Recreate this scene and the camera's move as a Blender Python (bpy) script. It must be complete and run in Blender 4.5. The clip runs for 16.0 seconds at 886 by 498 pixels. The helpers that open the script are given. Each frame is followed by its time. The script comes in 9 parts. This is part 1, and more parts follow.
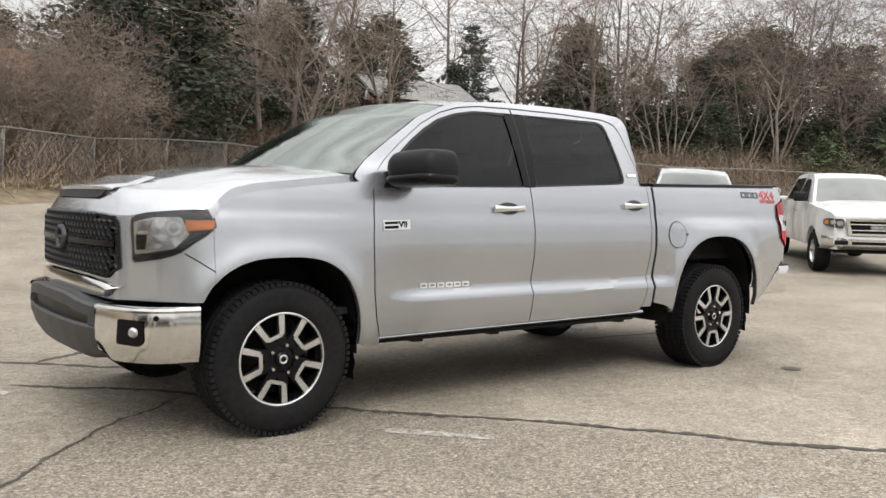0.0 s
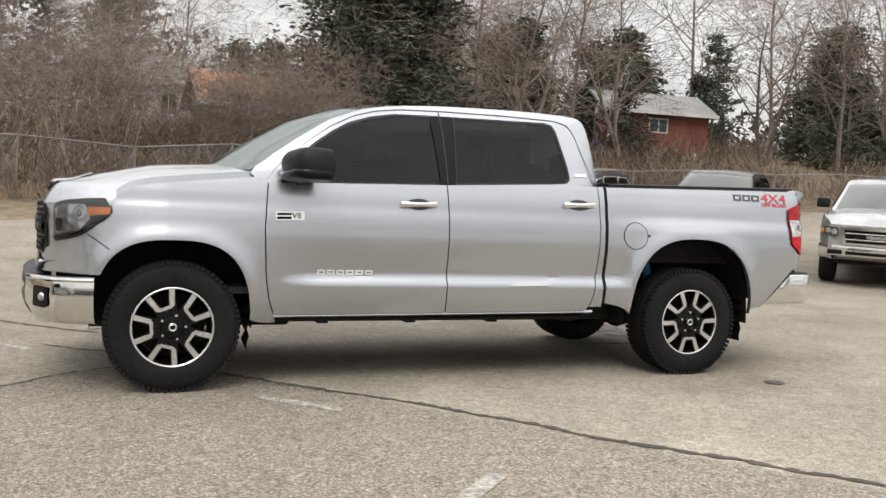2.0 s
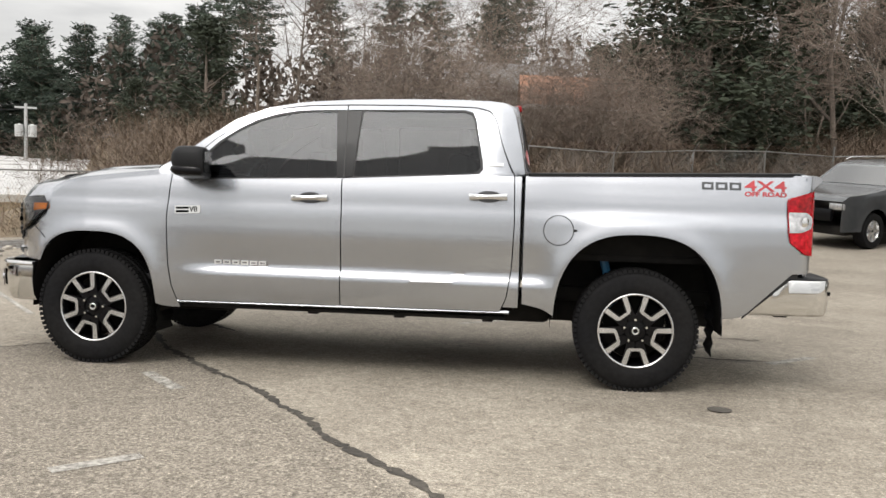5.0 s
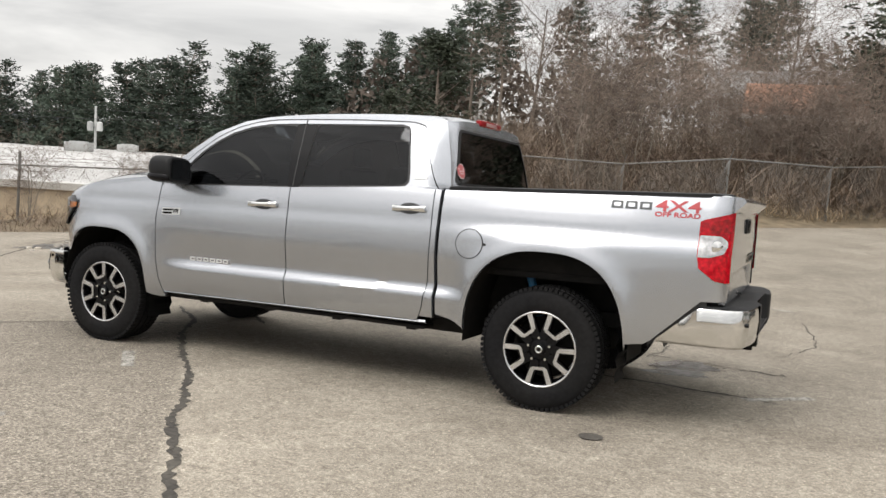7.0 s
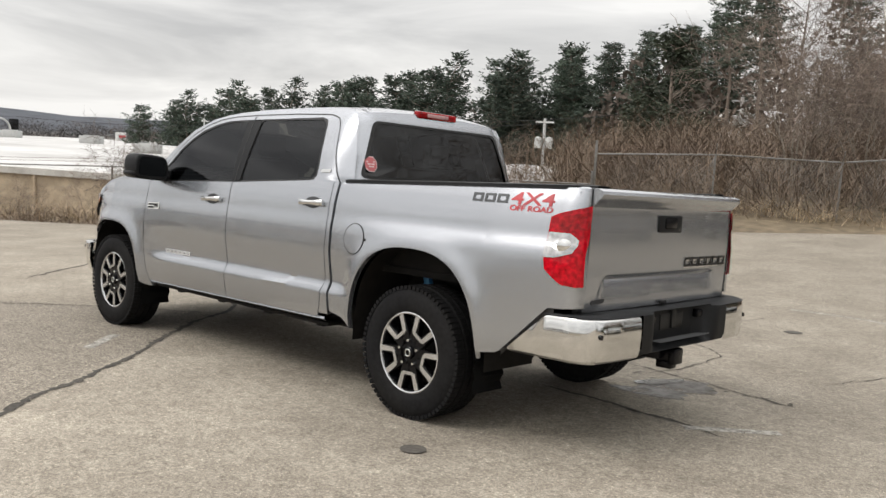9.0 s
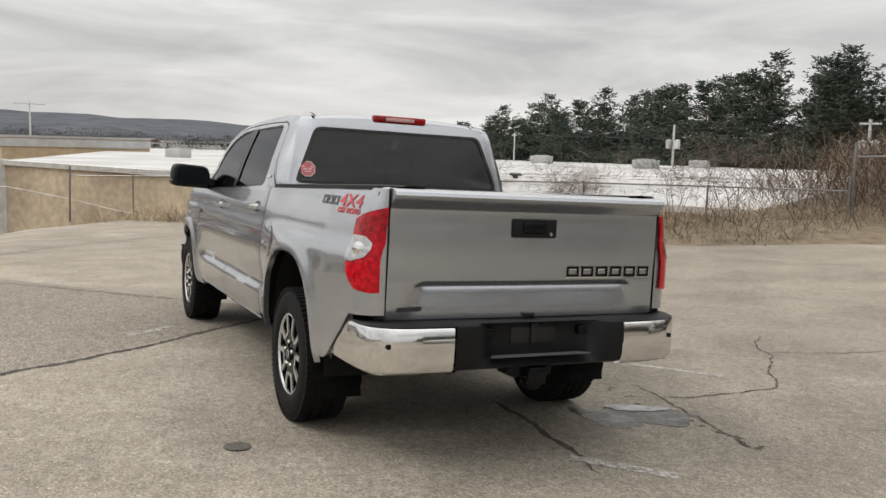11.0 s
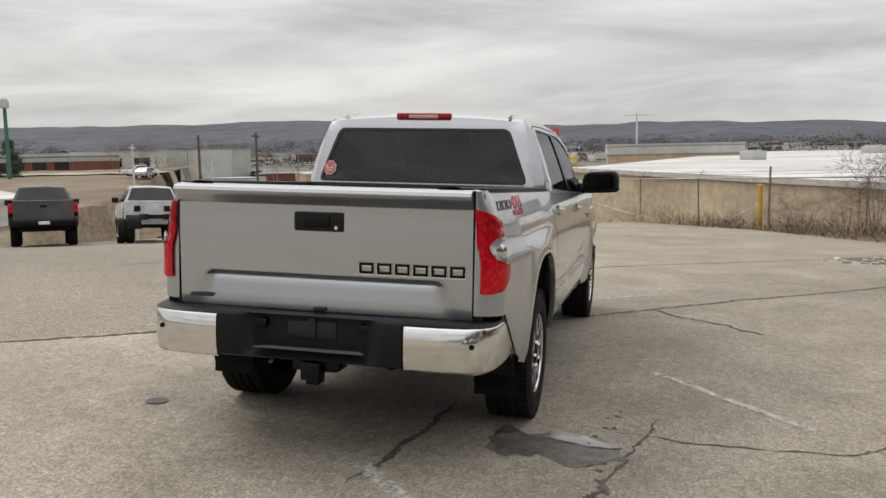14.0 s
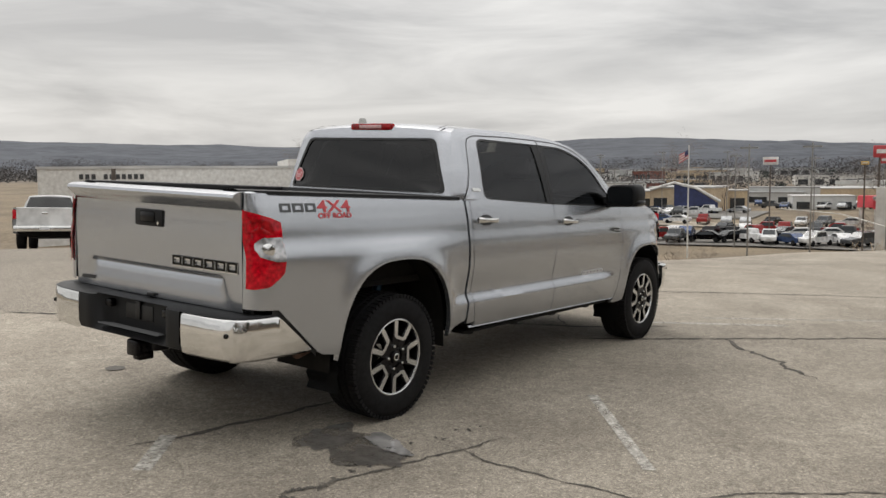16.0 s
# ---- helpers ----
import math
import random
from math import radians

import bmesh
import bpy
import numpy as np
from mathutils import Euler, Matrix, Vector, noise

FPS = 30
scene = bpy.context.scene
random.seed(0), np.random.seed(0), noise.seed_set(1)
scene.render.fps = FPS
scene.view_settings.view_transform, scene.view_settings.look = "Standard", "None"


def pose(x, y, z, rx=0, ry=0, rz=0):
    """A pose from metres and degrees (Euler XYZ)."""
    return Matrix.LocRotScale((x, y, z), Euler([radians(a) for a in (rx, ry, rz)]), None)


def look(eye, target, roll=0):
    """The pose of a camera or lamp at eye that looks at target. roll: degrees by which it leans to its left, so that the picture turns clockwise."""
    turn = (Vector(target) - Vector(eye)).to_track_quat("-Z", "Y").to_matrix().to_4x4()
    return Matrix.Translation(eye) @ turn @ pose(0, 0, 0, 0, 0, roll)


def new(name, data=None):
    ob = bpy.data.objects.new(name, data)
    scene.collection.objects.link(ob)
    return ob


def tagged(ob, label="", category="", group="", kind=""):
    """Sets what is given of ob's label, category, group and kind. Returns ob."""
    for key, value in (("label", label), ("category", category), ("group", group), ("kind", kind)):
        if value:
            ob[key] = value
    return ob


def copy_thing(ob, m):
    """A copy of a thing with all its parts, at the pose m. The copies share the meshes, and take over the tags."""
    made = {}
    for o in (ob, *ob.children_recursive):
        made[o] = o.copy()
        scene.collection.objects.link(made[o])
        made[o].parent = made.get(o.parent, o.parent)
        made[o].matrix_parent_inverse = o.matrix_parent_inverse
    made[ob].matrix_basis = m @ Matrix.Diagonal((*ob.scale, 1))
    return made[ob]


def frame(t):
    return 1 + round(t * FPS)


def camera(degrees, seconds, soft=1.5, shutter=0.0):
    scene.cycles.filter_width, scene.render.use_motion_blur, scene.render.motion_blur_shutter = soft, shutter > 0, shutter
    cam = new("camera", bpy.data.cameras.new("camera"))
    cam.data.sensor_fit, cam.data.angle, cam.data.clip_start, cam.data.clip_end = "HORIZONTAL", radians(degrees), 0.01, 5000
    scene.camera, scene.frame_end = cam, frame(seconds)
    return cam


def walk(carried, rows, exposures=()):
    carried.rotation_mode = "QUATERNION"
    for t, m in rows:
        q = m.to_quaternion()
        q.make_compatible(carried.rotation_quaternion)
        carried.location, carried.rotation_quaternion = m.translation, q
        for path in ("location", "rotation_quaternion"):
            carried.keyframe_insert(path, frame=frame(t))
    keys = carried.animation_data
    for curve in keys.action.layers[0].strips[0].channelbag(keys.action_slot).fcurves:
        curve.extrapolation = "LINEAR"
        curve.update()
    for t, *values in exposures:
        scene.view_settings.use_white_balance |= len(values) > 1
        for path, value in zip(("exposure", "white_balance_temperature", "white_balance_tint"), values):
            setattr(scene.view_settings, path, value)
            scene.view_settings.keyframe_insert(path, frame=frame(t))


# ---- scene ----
cam = camera(54.5, 16.0)

PATH = [
    (0, (-2.076, -4.885, 1.391), (-0.847, -3.314, 1.249), 3.6),
    (0.5, (-1.732, -5.346, 1.418), (-0.645, -3.672, 1.288), 4.1),
    (1, (-1.287, -5.698, 1.409), (-0.339, -3.939, 1.308), 3.8),
    (1.5, (-0.804, -6.053, 1.42), (0.016, -4.233, 1.295), 4.0),
    (2, (-0.301, -6.313, 1.414), (0.394, -4.443, 1.27), 3.9),
    (2.5, (0.225, -6.446, 1.448), (0.77, -4.527, 1.305), 3.5),
    (3, (0.816, -6.588, 1.478), (1.189, -4.63, 1.313), 3.2),
    (3.5, (1.369, -6.601, 1.509), (1.596, -4.623, 1.318), 3.0),
    (4, (1.941, -6.616, 1.526), (2.008, -4.627, 1.33), 3.0),
    (4.2, (2.165, -6.600, 1.522), (2.167, -4.610, 1.327), 3.0),
    (6.3, (4.551, -6.458, 1.643), (3.942, -4.562, 1.458), 2.2),
    (6.5, (4.783, -6.376, 1.665), (4.104, -4.504, 1.476), 2.5),
    (7, (5.305, -6.133, 1.68), (4.489, -4.319, 1.477), 3.5),
    (7.5, (5.79, -5.841, 1.701), (4.849, -4.089, 1.486), 3.7),
    (8, (6.279, -5.474, 1.715), (5.205, -3.801, 1.493), 3.8),
    (8.5, (6.735, -5.02, 1.718), (5.527, -3.442, 1.494), 3.2),
    (9, (7.211, -4.524, 1.726), (5.864, -3.064, 1.5), 2.7),
    (9.2, (7.39, -4.338, 1.702), (5.999, -2.918, 1.474), 2.5),
    (11.3, (8.775, -1.937, 1.762), (6.928, -1.202, 1.541), 1.1),
    (11.5, (8.845, -1.677, 1.734), (6.968, -1.024, 1.516), 0.9),
    (12, (9.001, -1.032, 1.743), (7.06, -0.608, 1.51), -0.1),
    (12.5, (9.081, -0.321, 1.729), (7.101, -0.155, 1.498), -0.9),
    (13, (9.044, 0.357, 1.724), (7.058, 0.289, 1.501), -0.9),
    (13.5, (9.023, 1.091, 1.714), (7.057, 0.801, 1.493), -1.1),
    (14, (8.896, 1.792, 1.696), (6.974, 1.283, 1.477), -1.2),
    (14.5, (8.683, 2.533, 1.677), (6.833, 1.807, 1.456), -1.4),
    (15, (8.38, 3.225, 1.639), (6.618, 2.303, 1.433), -1.8),
    (15.5, (8.087, 3.907, 1.625), (6.417, 2.822, 1.438), -1.2),
    (16, (7.773, 4.469, 1.596), (6.184, 3.266, 1.426), -0.4),
]
walk(cam, [(t, look(*p)) for t, *p in PATH], [(0, 0.50), (2, 0.44), (4, 0.39), (7, 0.34), (9, 0.30), (11.5, 0.08), (16, 0.03)])

# ---------------------------------------------------------------- light
SUN_EL, SUN_AZ = radians(50), radians(205)
world = bpy.data.worlds.new("overcast_sky")
scene.world = world
world.use_nodes = True
wt = world.node_tree
wt.nodes.clear()
w_out = wt.nodes.new("ShaderNodeOutputWorld")
w_bg = wt.nodes.new("ShaderNodeBackground")
w_sky = wt.nodes.new("ShaderNodeTexSky")
w_sky.sky_type = "NISHITA"
w_sky.sun_disc = False
w_sky.sun_elevation = SUN_EL
w_sky.sun_rotation = SUN_AZ
w_sky.dust_density = 4.0
w_co = wt.nodes.new("ShaderNodeTexCoord")
w_map = wt.nodes.new("ShaderNodeMapping")
w_map.inputs["Scale"].default_value = (1.6, 1.6, 9.0)
w_map.inputs["Rotation"].default_value = (0.05, 0.02, 0.4)
w_noise = wt.nodes.new("ShaderNodeTexNoise")
w_noise.inputs["Scale"].default_value = 1.7
w_noise.inputs["Detail"].default_value = 6.0
w_noise.inputs["Roughness"].default_value = 0.55
w_noise.inputs["Distortion"].default_value = 0.5
w_ramp = wt.nodes.new("ShaderNodeValToRGB")
w_ramp.color_ramp.elements[0].position = 0.33
w_ramp.color_ramp.elements[0].color = (5.1, 5.05, 5.0, 1)
w_ramp.color_ramp.elements[1].position = 0.66
w_ramp.color_ramp.elements[1].color = (8.6, 8.45, 8.2, 1)
w_mix = wt.nodes.new("ShaderNodeMix")
w_mix.data_type = "RGBA"
w_mix.inputs["Factor"].default_value = 0.9
w_bg.inputs["Strength"].default_value = 0.1
wt.links.new(w_co.outputs["Generated"], w_map.inputs["Vector"])
wt.links.new(w_map.outputs["Vector"], w_noise.inputs["Vector"])
wt.links.new(w_noise.outputs["Fac"], w_ramp.inputs["Fac"])
wt.links.new(w_sky.outputs["Color"], w_mix.inputs["A"])
w_sep = wt.nodes.new("ShaderNodeSeparateXYZ")
w_up = wt.nodes.new("ShaderNodeMapRange")
w_up.inputs["From Min"].default_value, w_up.inputs["From Max"].default_value = 0.22, 1.0
w_up.inputs["To Min"].default_value, w_up.inputs["To Max"].default_value = 1.0, 2.6
w_mul = wt.nodes.new("ShaderNodeMix")
w_mul.data_type, w_mul.blend_type = "RGBA", "MULTIPLY"
w_mul.inputs["Factor"].default_value = 1.0
wt.links.new(w_co.outputs["Generated"], w_sep.inputs["Vector"])
wt.links.new(w_sep.outputs["Z"], w_up.inputs["Value"])
wt.links.new(w_ramp.outputs["Color"], w_mul.inputs["A"])
wt.links.new(w_up.outputs["Result"], w_mul.inputs["B"])
wt.links.new(w_mul.outputs["Result"], w_mix.inputs["B"])
wt.links.new(w_mix.outputs["Result"], w_bg.inputs["Color"])
wt.links.new(w_bg.outputs["Background"], w_out.inputs["Surface"])

sun_data = bpy.data.lights.new("sun", "SUN")
sun_data.energy, sun_data.angle, sun_data.color = 1.2, radians(25), (1.0, 0.97, 0.93)
sun = new("sun", sun_data)
sun.matrix_world = look((40 * math.cos(SUN_EL) * math.sin(SUN_AZ), 40 * math.cos(SUN_EL) * math.cos(SUN_AZ), 40 * math.sin(SUN_EL)), (0, 0, 0))
scene.view_settings.exposure = 0.0


# ---------------------------------------------------------------- materials
def mat(name, color, rough=0.5, metal=0.0, var=0.0, scale=20.0, bump=0.0, color2=None, coarse=2.0, coat=0.0, island=0.0,
        detail=6.0, dist=0.01, spec=0.5, random_ob=0.0):
    """A node material with two scales of colour variation, a fine bump and optional variation per piece."""
    m = bpy.data.materials.new(name)
    m.use_nodes = True
    nt = m.node_tree
    b = nt.nodes["Principled BSDF"]
    b.inputs["Base Color"].default_value = (*color, 1)
    b.inputs["Roughness"].default_value = rough
    b.inputs["Metallic"].default_value = metal
    b.inputs["Coat Weight"].default_value = coat
    b.inputs["Coat Roughness"].default_value = 0.04
    b.inputs["Specular IOR Level"].default_value = spec
    if var or bump or color2 or island or random_ob:
        co = nt.nodes.new("ShaderNodeTexCoord")
        fine = nt.nodes.new("ShaderNodeTexNoise")
        fine.inputs["Scale"].default_value = scale
        fine.inputs["Detail"].default_value = detail
        nt.links.new(co.outputs["Object"], fine.inputs["Vector"])
        big = nt.nodes.new("ShaderNodeTexNoise")
        big.inputs["Scale"].default_value = coarse
        big.inputs["Detail"].default_value = 4.0
        nt.links.new(co.outputs["Object"], big.inputs["Vector"])
        c2 = color2 or tuple(c * 0.6 for c in color)
        mix = nt.nodes.new("ShaderNodeMix")
        mix.data_type = "RGBA"
        mix.inputs["A"].default_value = (*color, 1)
        mix.inputs["B"].default_value = (*c2, 1)
        ramp = nt.nodes.new("ShaderNodeMapRange")
        ramp.inputs["From Min"].default_value, ramp.inputs["From Max"].default_value = 0.35, 0.7
        nt.links.new(big.outputs["Fac"], ramp.inputs["Value"])
        nt.links.new(ramp.outputs["Result"], mix.inputs["Factor"])
        mul = nt.nodes.new("ShaderNodeMix")
        mul.data_type, mul.blend_type = "RGBA", "MULTIPLY"
        mul.inputs["Factor"].default_value = 1.0
        grey = nt.nodes.new("ShaderNodeMapRange")
        grey.inputs["From Min"].default_value, grey.inputs["From Max"].default_value = 0.3, 0.7
        grey.inputs["To Min"].default_value, grey.inputs["To Max"].default_value = 1 - var, 1 + var
        nt.links.new(fine.outputs["Fac"], grey.inputs["Value"])
        nt.links.new(mix.outputs["Result"], mul.inputs["A"])
        nt.links.new(grey.outputs["Result"], mul.inputs["B"])
        out = mul.outputs["Result"]
        if island or random_ob:
            if island:
                info = nt.nodes.new("ShaderNodeNewGeometry").outputs["Random Per Island"]
            else:
                info = nt.nodes.new("ShaderNodeObjectInfo").outputs["Random"]
            isl = nt.nodes.new("ShaderNodeMapRange")
            amount = island or random_ob
            isl.inputs["To Min"].default_value, isl.inputs["To Max"].default_value = 1 - amount, 1 + amount
            nt.links.new(info, isl.inputs["Value"])
            mul2 = nt.nodes.new("ShaderNodeMix")
            mul2.data_type, mul2.blend_type = "RGBA", "MULTIPLY"
            mul2.inputs["Factor"].default_value = 1.0
            nt.links.new(out, mul2.inputs["A"])
            nt.links.new(isl.outputs["Result"], mul2.inputs["B"])
            out = mul2.outputs["Result"]
        nt.links.new(out, b.inputs["Base Color"])
        if bump:
            bp = nt.nodes.new("ShaderNodeBump")
            bp.inputs["Strength"].default_value = bump
            bp.inputs["Distance"].default_value = dist
            nt.links.new(fine.outputs["Fac"], bp.inputs["Height"])
            nt.links.new(bp.outputs["Normal"], b.inputs["Normal"])
    return m


def glass_mat(name, color, tint, rough=0.02, ior=1.5):
    """A tinted pane: a glossy skin over a dark see-through body."""
    m = bpy.data.materials.new(name)
    m.use_nodes = True
    nt = m.node_tree
    nt.nodes.clear()
    out = nt.nodes.new("ShaderNodeOutputMaterial")
    clear = nt.nodes.new("ShaderNodeBsdfTransparent")
    clear.inputs["Color"].default_value = (*tint, 1)
    gloss = nt.nodes.new("ShaderNodeBsdfGlossy")
    gloss.inputs["Roughness"].default_value = rough
    gloss.inputs["Color"].default_value = (*color, 1)
    fres = nt.nodes.new("ShaderNodeFresnel")
    fres.inputs["IOR"].default_value = ior
    mix = nt.nodes.new("ShaderNodeMixShader")
    nt.links.new(fres.outputs["Fac"], mix.inputs["Fac"])
    nt.links.new(clear.outputs["BSDF"], mix.inputs[1])
    nt.links.new(gloss.outputs["BSDF"], mix.inputs[2])
    nt.links.new(mix.outputs["Shader"], out.inputs["Surface"])
    return m


def lens_mat(name, color, rough=0.12):
    return mat(name, color, rough, coat=0.2, var=0.45, scale=45, spec=0.25)


SILVER = mat("silver_metallic_paint", (0.444, 0.460, 0.490), 0.27, 0.88, var=0.05, scale=900, coat=0.9, color2=(0.422, 0.438, 0.466), coarse=0.8)
CHROME = mat("chrome", (0.78, 0.78, 0.77), 0.10, 1.0, var=0.03, scale=14, color2=(0.70, 0.70, 0.68))
MACHINED = mat("machined_alloy", (0.80, 0.80, 0.80), 0.26, 0.9, var=0.03, scale=60)
GLOSS_BLACK = mat("gloss_black_paint", (0.005, 0.005, 0.006), 0.25, var=0.05, scale=30, spec=0.2)
BLACK_PLASTIC = mat("black_textured_plastic", (0.012, 0.0125, 0.0135), 0.5, var=0.15, scale=300, bump=0.15, dist=0.001, spec=0.2)
GREY_PLASTIC = mat("dark_grey_plastic", (0.040, 0.041, 0.044), 0.5, var=0.12, scale=200, bump=0.1, dist=0.001)
GRILLE_BLACK = mat("satin_black_grille", (0.014, 0.0145, 0.016), 0.38, var=0.12, scale=200, spec=0.3)
DARK = mat("dark_underbody", (0.007, 0.007, 0.007), 0.8, var=0.3, scale=12, color2=(0.014, 0.012, 0.010), spec=0.2)
RUBBER = mat("tyre_rubber", (0.009, 0.009, 0.010), 0.75, var=0.25, scale=40, bump=0.2, dist=0.002, color2=(0.014, 0.0135, 0.013), spec=0.12)
SEAL = mat("black_seal", (0.01, 0.01, 0.01), 0.5, var=0.1, scale=50)
TINT = glass_mat("tinted_glass", (0.62, 0.63, 0.65), (0.14, 0.145, 0.15), ior=1.5)
TINT_BACK = glass_mat("dark_tinted_glass", (1, 1, 1), (0.06, 0.062, 0.065))
CLEAR = glass_mat("windshield_glass", (0.92, 1.0, 0.97), (0.62, 0.72, 0.68), rough=0.03, ior=2.6)
LENS_CLEAR = glass_mat("clear_lens", (1, 1, 1), (0.9, 0.9, 0.9), 0.04)
RED_LENS = lens_mat("red_lens", (0.50, 0.003, 0.012), 0.06)
DARKRED_LENS = lens_mat("deep_red_lens", (0.36, 0.005, 0.008))
SMOKED = mat("smoked_reflector", (0.62, 0.625, 0.63), 0.2, 0.75, var=0.3, scale=25, coat=1.0, color2=(0.27, 0.275, 0.28), coarse=6)
WHITE_LENS = mat("clear_reflector", (0.52, 0.52, 0.52), 0.15, 0.6, coat=1.0, var=0.30, scale=38, color2=(0.28, 0.28, 0.29), coarse=16)
AMBER = mat("amber_reflector", (0.80, 0.26, 0.03), 0.25, coat=0.8, var=0.15, scale=60)
RED_DECAL = mat("red_decal", (0.50, 0.05, 0.06), 0.4, var=0.08, scale=50)
GREY_DECAL = mat("grey_decal", (0.07, 0.075, 0.08), 0.4, var=0.08, scale=50)
STICKER_RED = mat("faded_red_sticker", (0.62, 0.16, 0.17), 0.5, var=0.1, scale=60)
STICKER_PALE = mat("pale_sticker", (0.80, 0.66, 0.64), 0.5, var=0.1, scale=60)
SEAT = mat("dark_seat_cloth", (0.03, 0.03, 0.032), 0.9, var=0.2, scale=60)
STEEL = mat("galvanised_steel", (0.29, 0.29, 0.285), 0.45, 0.7, var=0.12, scale=30, color2=(0.20, 0.19, 0.175))
RUST = mat("rusty_steel", (0.16, 0.09, 0.06), 0.8, 0.2, var=0.3, scale=30, color2=(0.08, 0.05, 0.04))


# ---------------------------------------------------------------- helpers
def part(name, bm, material, parent, label="", smooth=35, away=None):
    if away is not None:
        bm.normal_update()
        flip = [f for f in bm.faces if f.normal.dot(f.calc_center_median() - Vector(away)) < 0]
        bmesh.ops.reverse_faces(bm, faces=flip)
    me = bpy.data.meshes.new(name)
    bm.to_mesh(me)
    bm.free()
    for m in (material if isinstance(material, (list, tuple)) else [material]):
        me.materials.append(m)
    if smooth:
        me.shade_smooth()
        me.set_sharp_from_angle(angle=radians(smooth))
    ob = new(name, me)
    ob.parent = parent
    return tagged(ob, label)


def thing(name, label, category, m=None, group="", kind=""):
    ob = new(name)
    ob.empty_display_size = 0.2
    if m is not None:
        ob.matrix_basis = m
    return tagged(ob, label, category, group, kind)


def solid(name, bm, material, label, category, m=None, group="", kind="", smooth=35):
    """A top-level thing that is one mesh."""
    ob = part(name, bm, material, None, label, smooth)
    if m is not None:
        ob.matrix_basis = m
    return tagged(ob, "", category, group, kind)


def sheet(bm, rows, closed=False):
    """Quads over rows of points; closed joins the last column to the first."""
    vs = [[bm.verts.new(p) for p in row] for row in rows]
    for a, b in zip(vs, vs[1:]):
        n = len(a)
        for i in range(n if closed else n - 1):
            q = (a[i], a[(i + 1) % n], b[(i + 1) % n], b[i])
            if len({v.co.to_tuple(6) for v in q}) >= 3:
                try:
                    bm.faces.new(q)
                except ValueError:
                    pass
    return vs


def box(bm, lo, hi, bevel=0.0, m=None):
    r = bmesh.ops.create_cube(bm, size=1.0)
    c = [(a + b) / 2 for a, b in zip(lo, hi)]
    s = [abs(b - a) for a, b in zip(lo, hi)]
    for v in r["verts"]:
        v.co = Vector((v.co.x * s[0] + c[0], v.co.y * s[1] + c[1], v.co.z * s[2] + c[2]))
    if bevel:
        es = list({e for v in r["verts"] for e in v.link_edges})
        g = bmesh.ops.bevel(bm, geom=es, offset=bevel, segments=2, affect="EDGES", profile=0.5)
        vs = list({v for f in g["faces"] for v in f.verts} | {v for v in r["verts"] if v.is_valid})
    else:
        vs = r["verts"]
    if m is not None:
        bmesh.ops.transform(bm, matrix=m, verts=[v for v in vs if v.is_valid])
    return vs


def tube(bm, pts, radii, sides=6, caps=True):
    """A tapered tube through points."""
    if not isinstance(radii, (list, tuple)):
        radii = [radii] * len(pts)
    pts = [Vector(p) for p in pts]
    rings = []
    ref = Vector((0.31, 0.52, 0.79))
    for i, p in enumerate(pts):
        d = (pts[min(i + 1, len(pts) - 1)] - pts[max(i - 1, 0)]).normalized()
        a = d.cross(ref)
        a = (a if a.length > 0.1 else d.cross(Vector((1, 0, 0)))).normalized()
        b = d.cross(a)
        rings.append([bm.verts.new(p + radii[i] * (math.cos(2 * math.pi * k / sides) * a + math.sin(2 * math.pi * k / sides) * b)) for k in range(sides)])
    for r0, r1 in zip(rings, rings[1:]):
        for k in range(sides):
            bm.faces.new((r0[k], r0[(k + 1) % sides], r1[(k + 1) % sides], r1[k]))
    if caps and sides > 2:
        bm.faces.new(rings[0][::-1])
        bm.faces.new(rings[-1])
    return rings


def lathe(bm, profile, sides=48, axis="y", centre=(0, 0, 0)):
    """Turns a profile of (radius, along) round the axis."""
    rows = []
    for r, h in profile:
        row = []
        for k in range(sides):
            a = 2 * math.pi * k / sides
            c, s = r * math.cos(a), r * math.sin(a)
            p = {"y": (c, h, s), "z": (c, s, h), "x": (h, c, s)}[axis]
            row.append((p[0] + centre[0], p[1] + centre[1], p[2] + centre[2]))
        rows.append(row)
    return sheet(bm, rows, closed=True)


def prism(bm, outline, depth_a, depth_b, place):
    """An outline of 2D points drawn out between two depths; place(u, v, d) gives the point."""
    a = [bm.verts.new(place(u, v, depth_a)) for u, v in outline]
    b = [bm.verts.new(place(u, v, depth_b)) for u, v in outline]
    n = len(a)
    for i in range(n):
        bm.faces.new((a[i], a[(i + 1) % n], b[(i + 1) % n], b[i]))
    bm.faces.new(a[::-1])
    bm.faces.new(b)


def lerp_list(x, xs, ys):
    return float(np.interp(x, xs, ys))


def smooth01(x, a, b):
    t = min(max((x - a) / (b - a), 0.0), 1.0)
    return t * t * (3 - 2 * t)


def resample(points, n, closed=True):
    """n points at even steps along a polyline."""
    p = np.array(points + [points[0]] if closed else points, float)
    s = np.r_[0, np.cumsum(np.linalg.norm(np.diff(p, axis=0), axis=1))]
    at = np.linspace(0, s[-1], n, endpoint=not closed)
    return [tuple(np.interp(at_, s, p[:, k]) for k in range(p.shape[1])) for at_ in at]


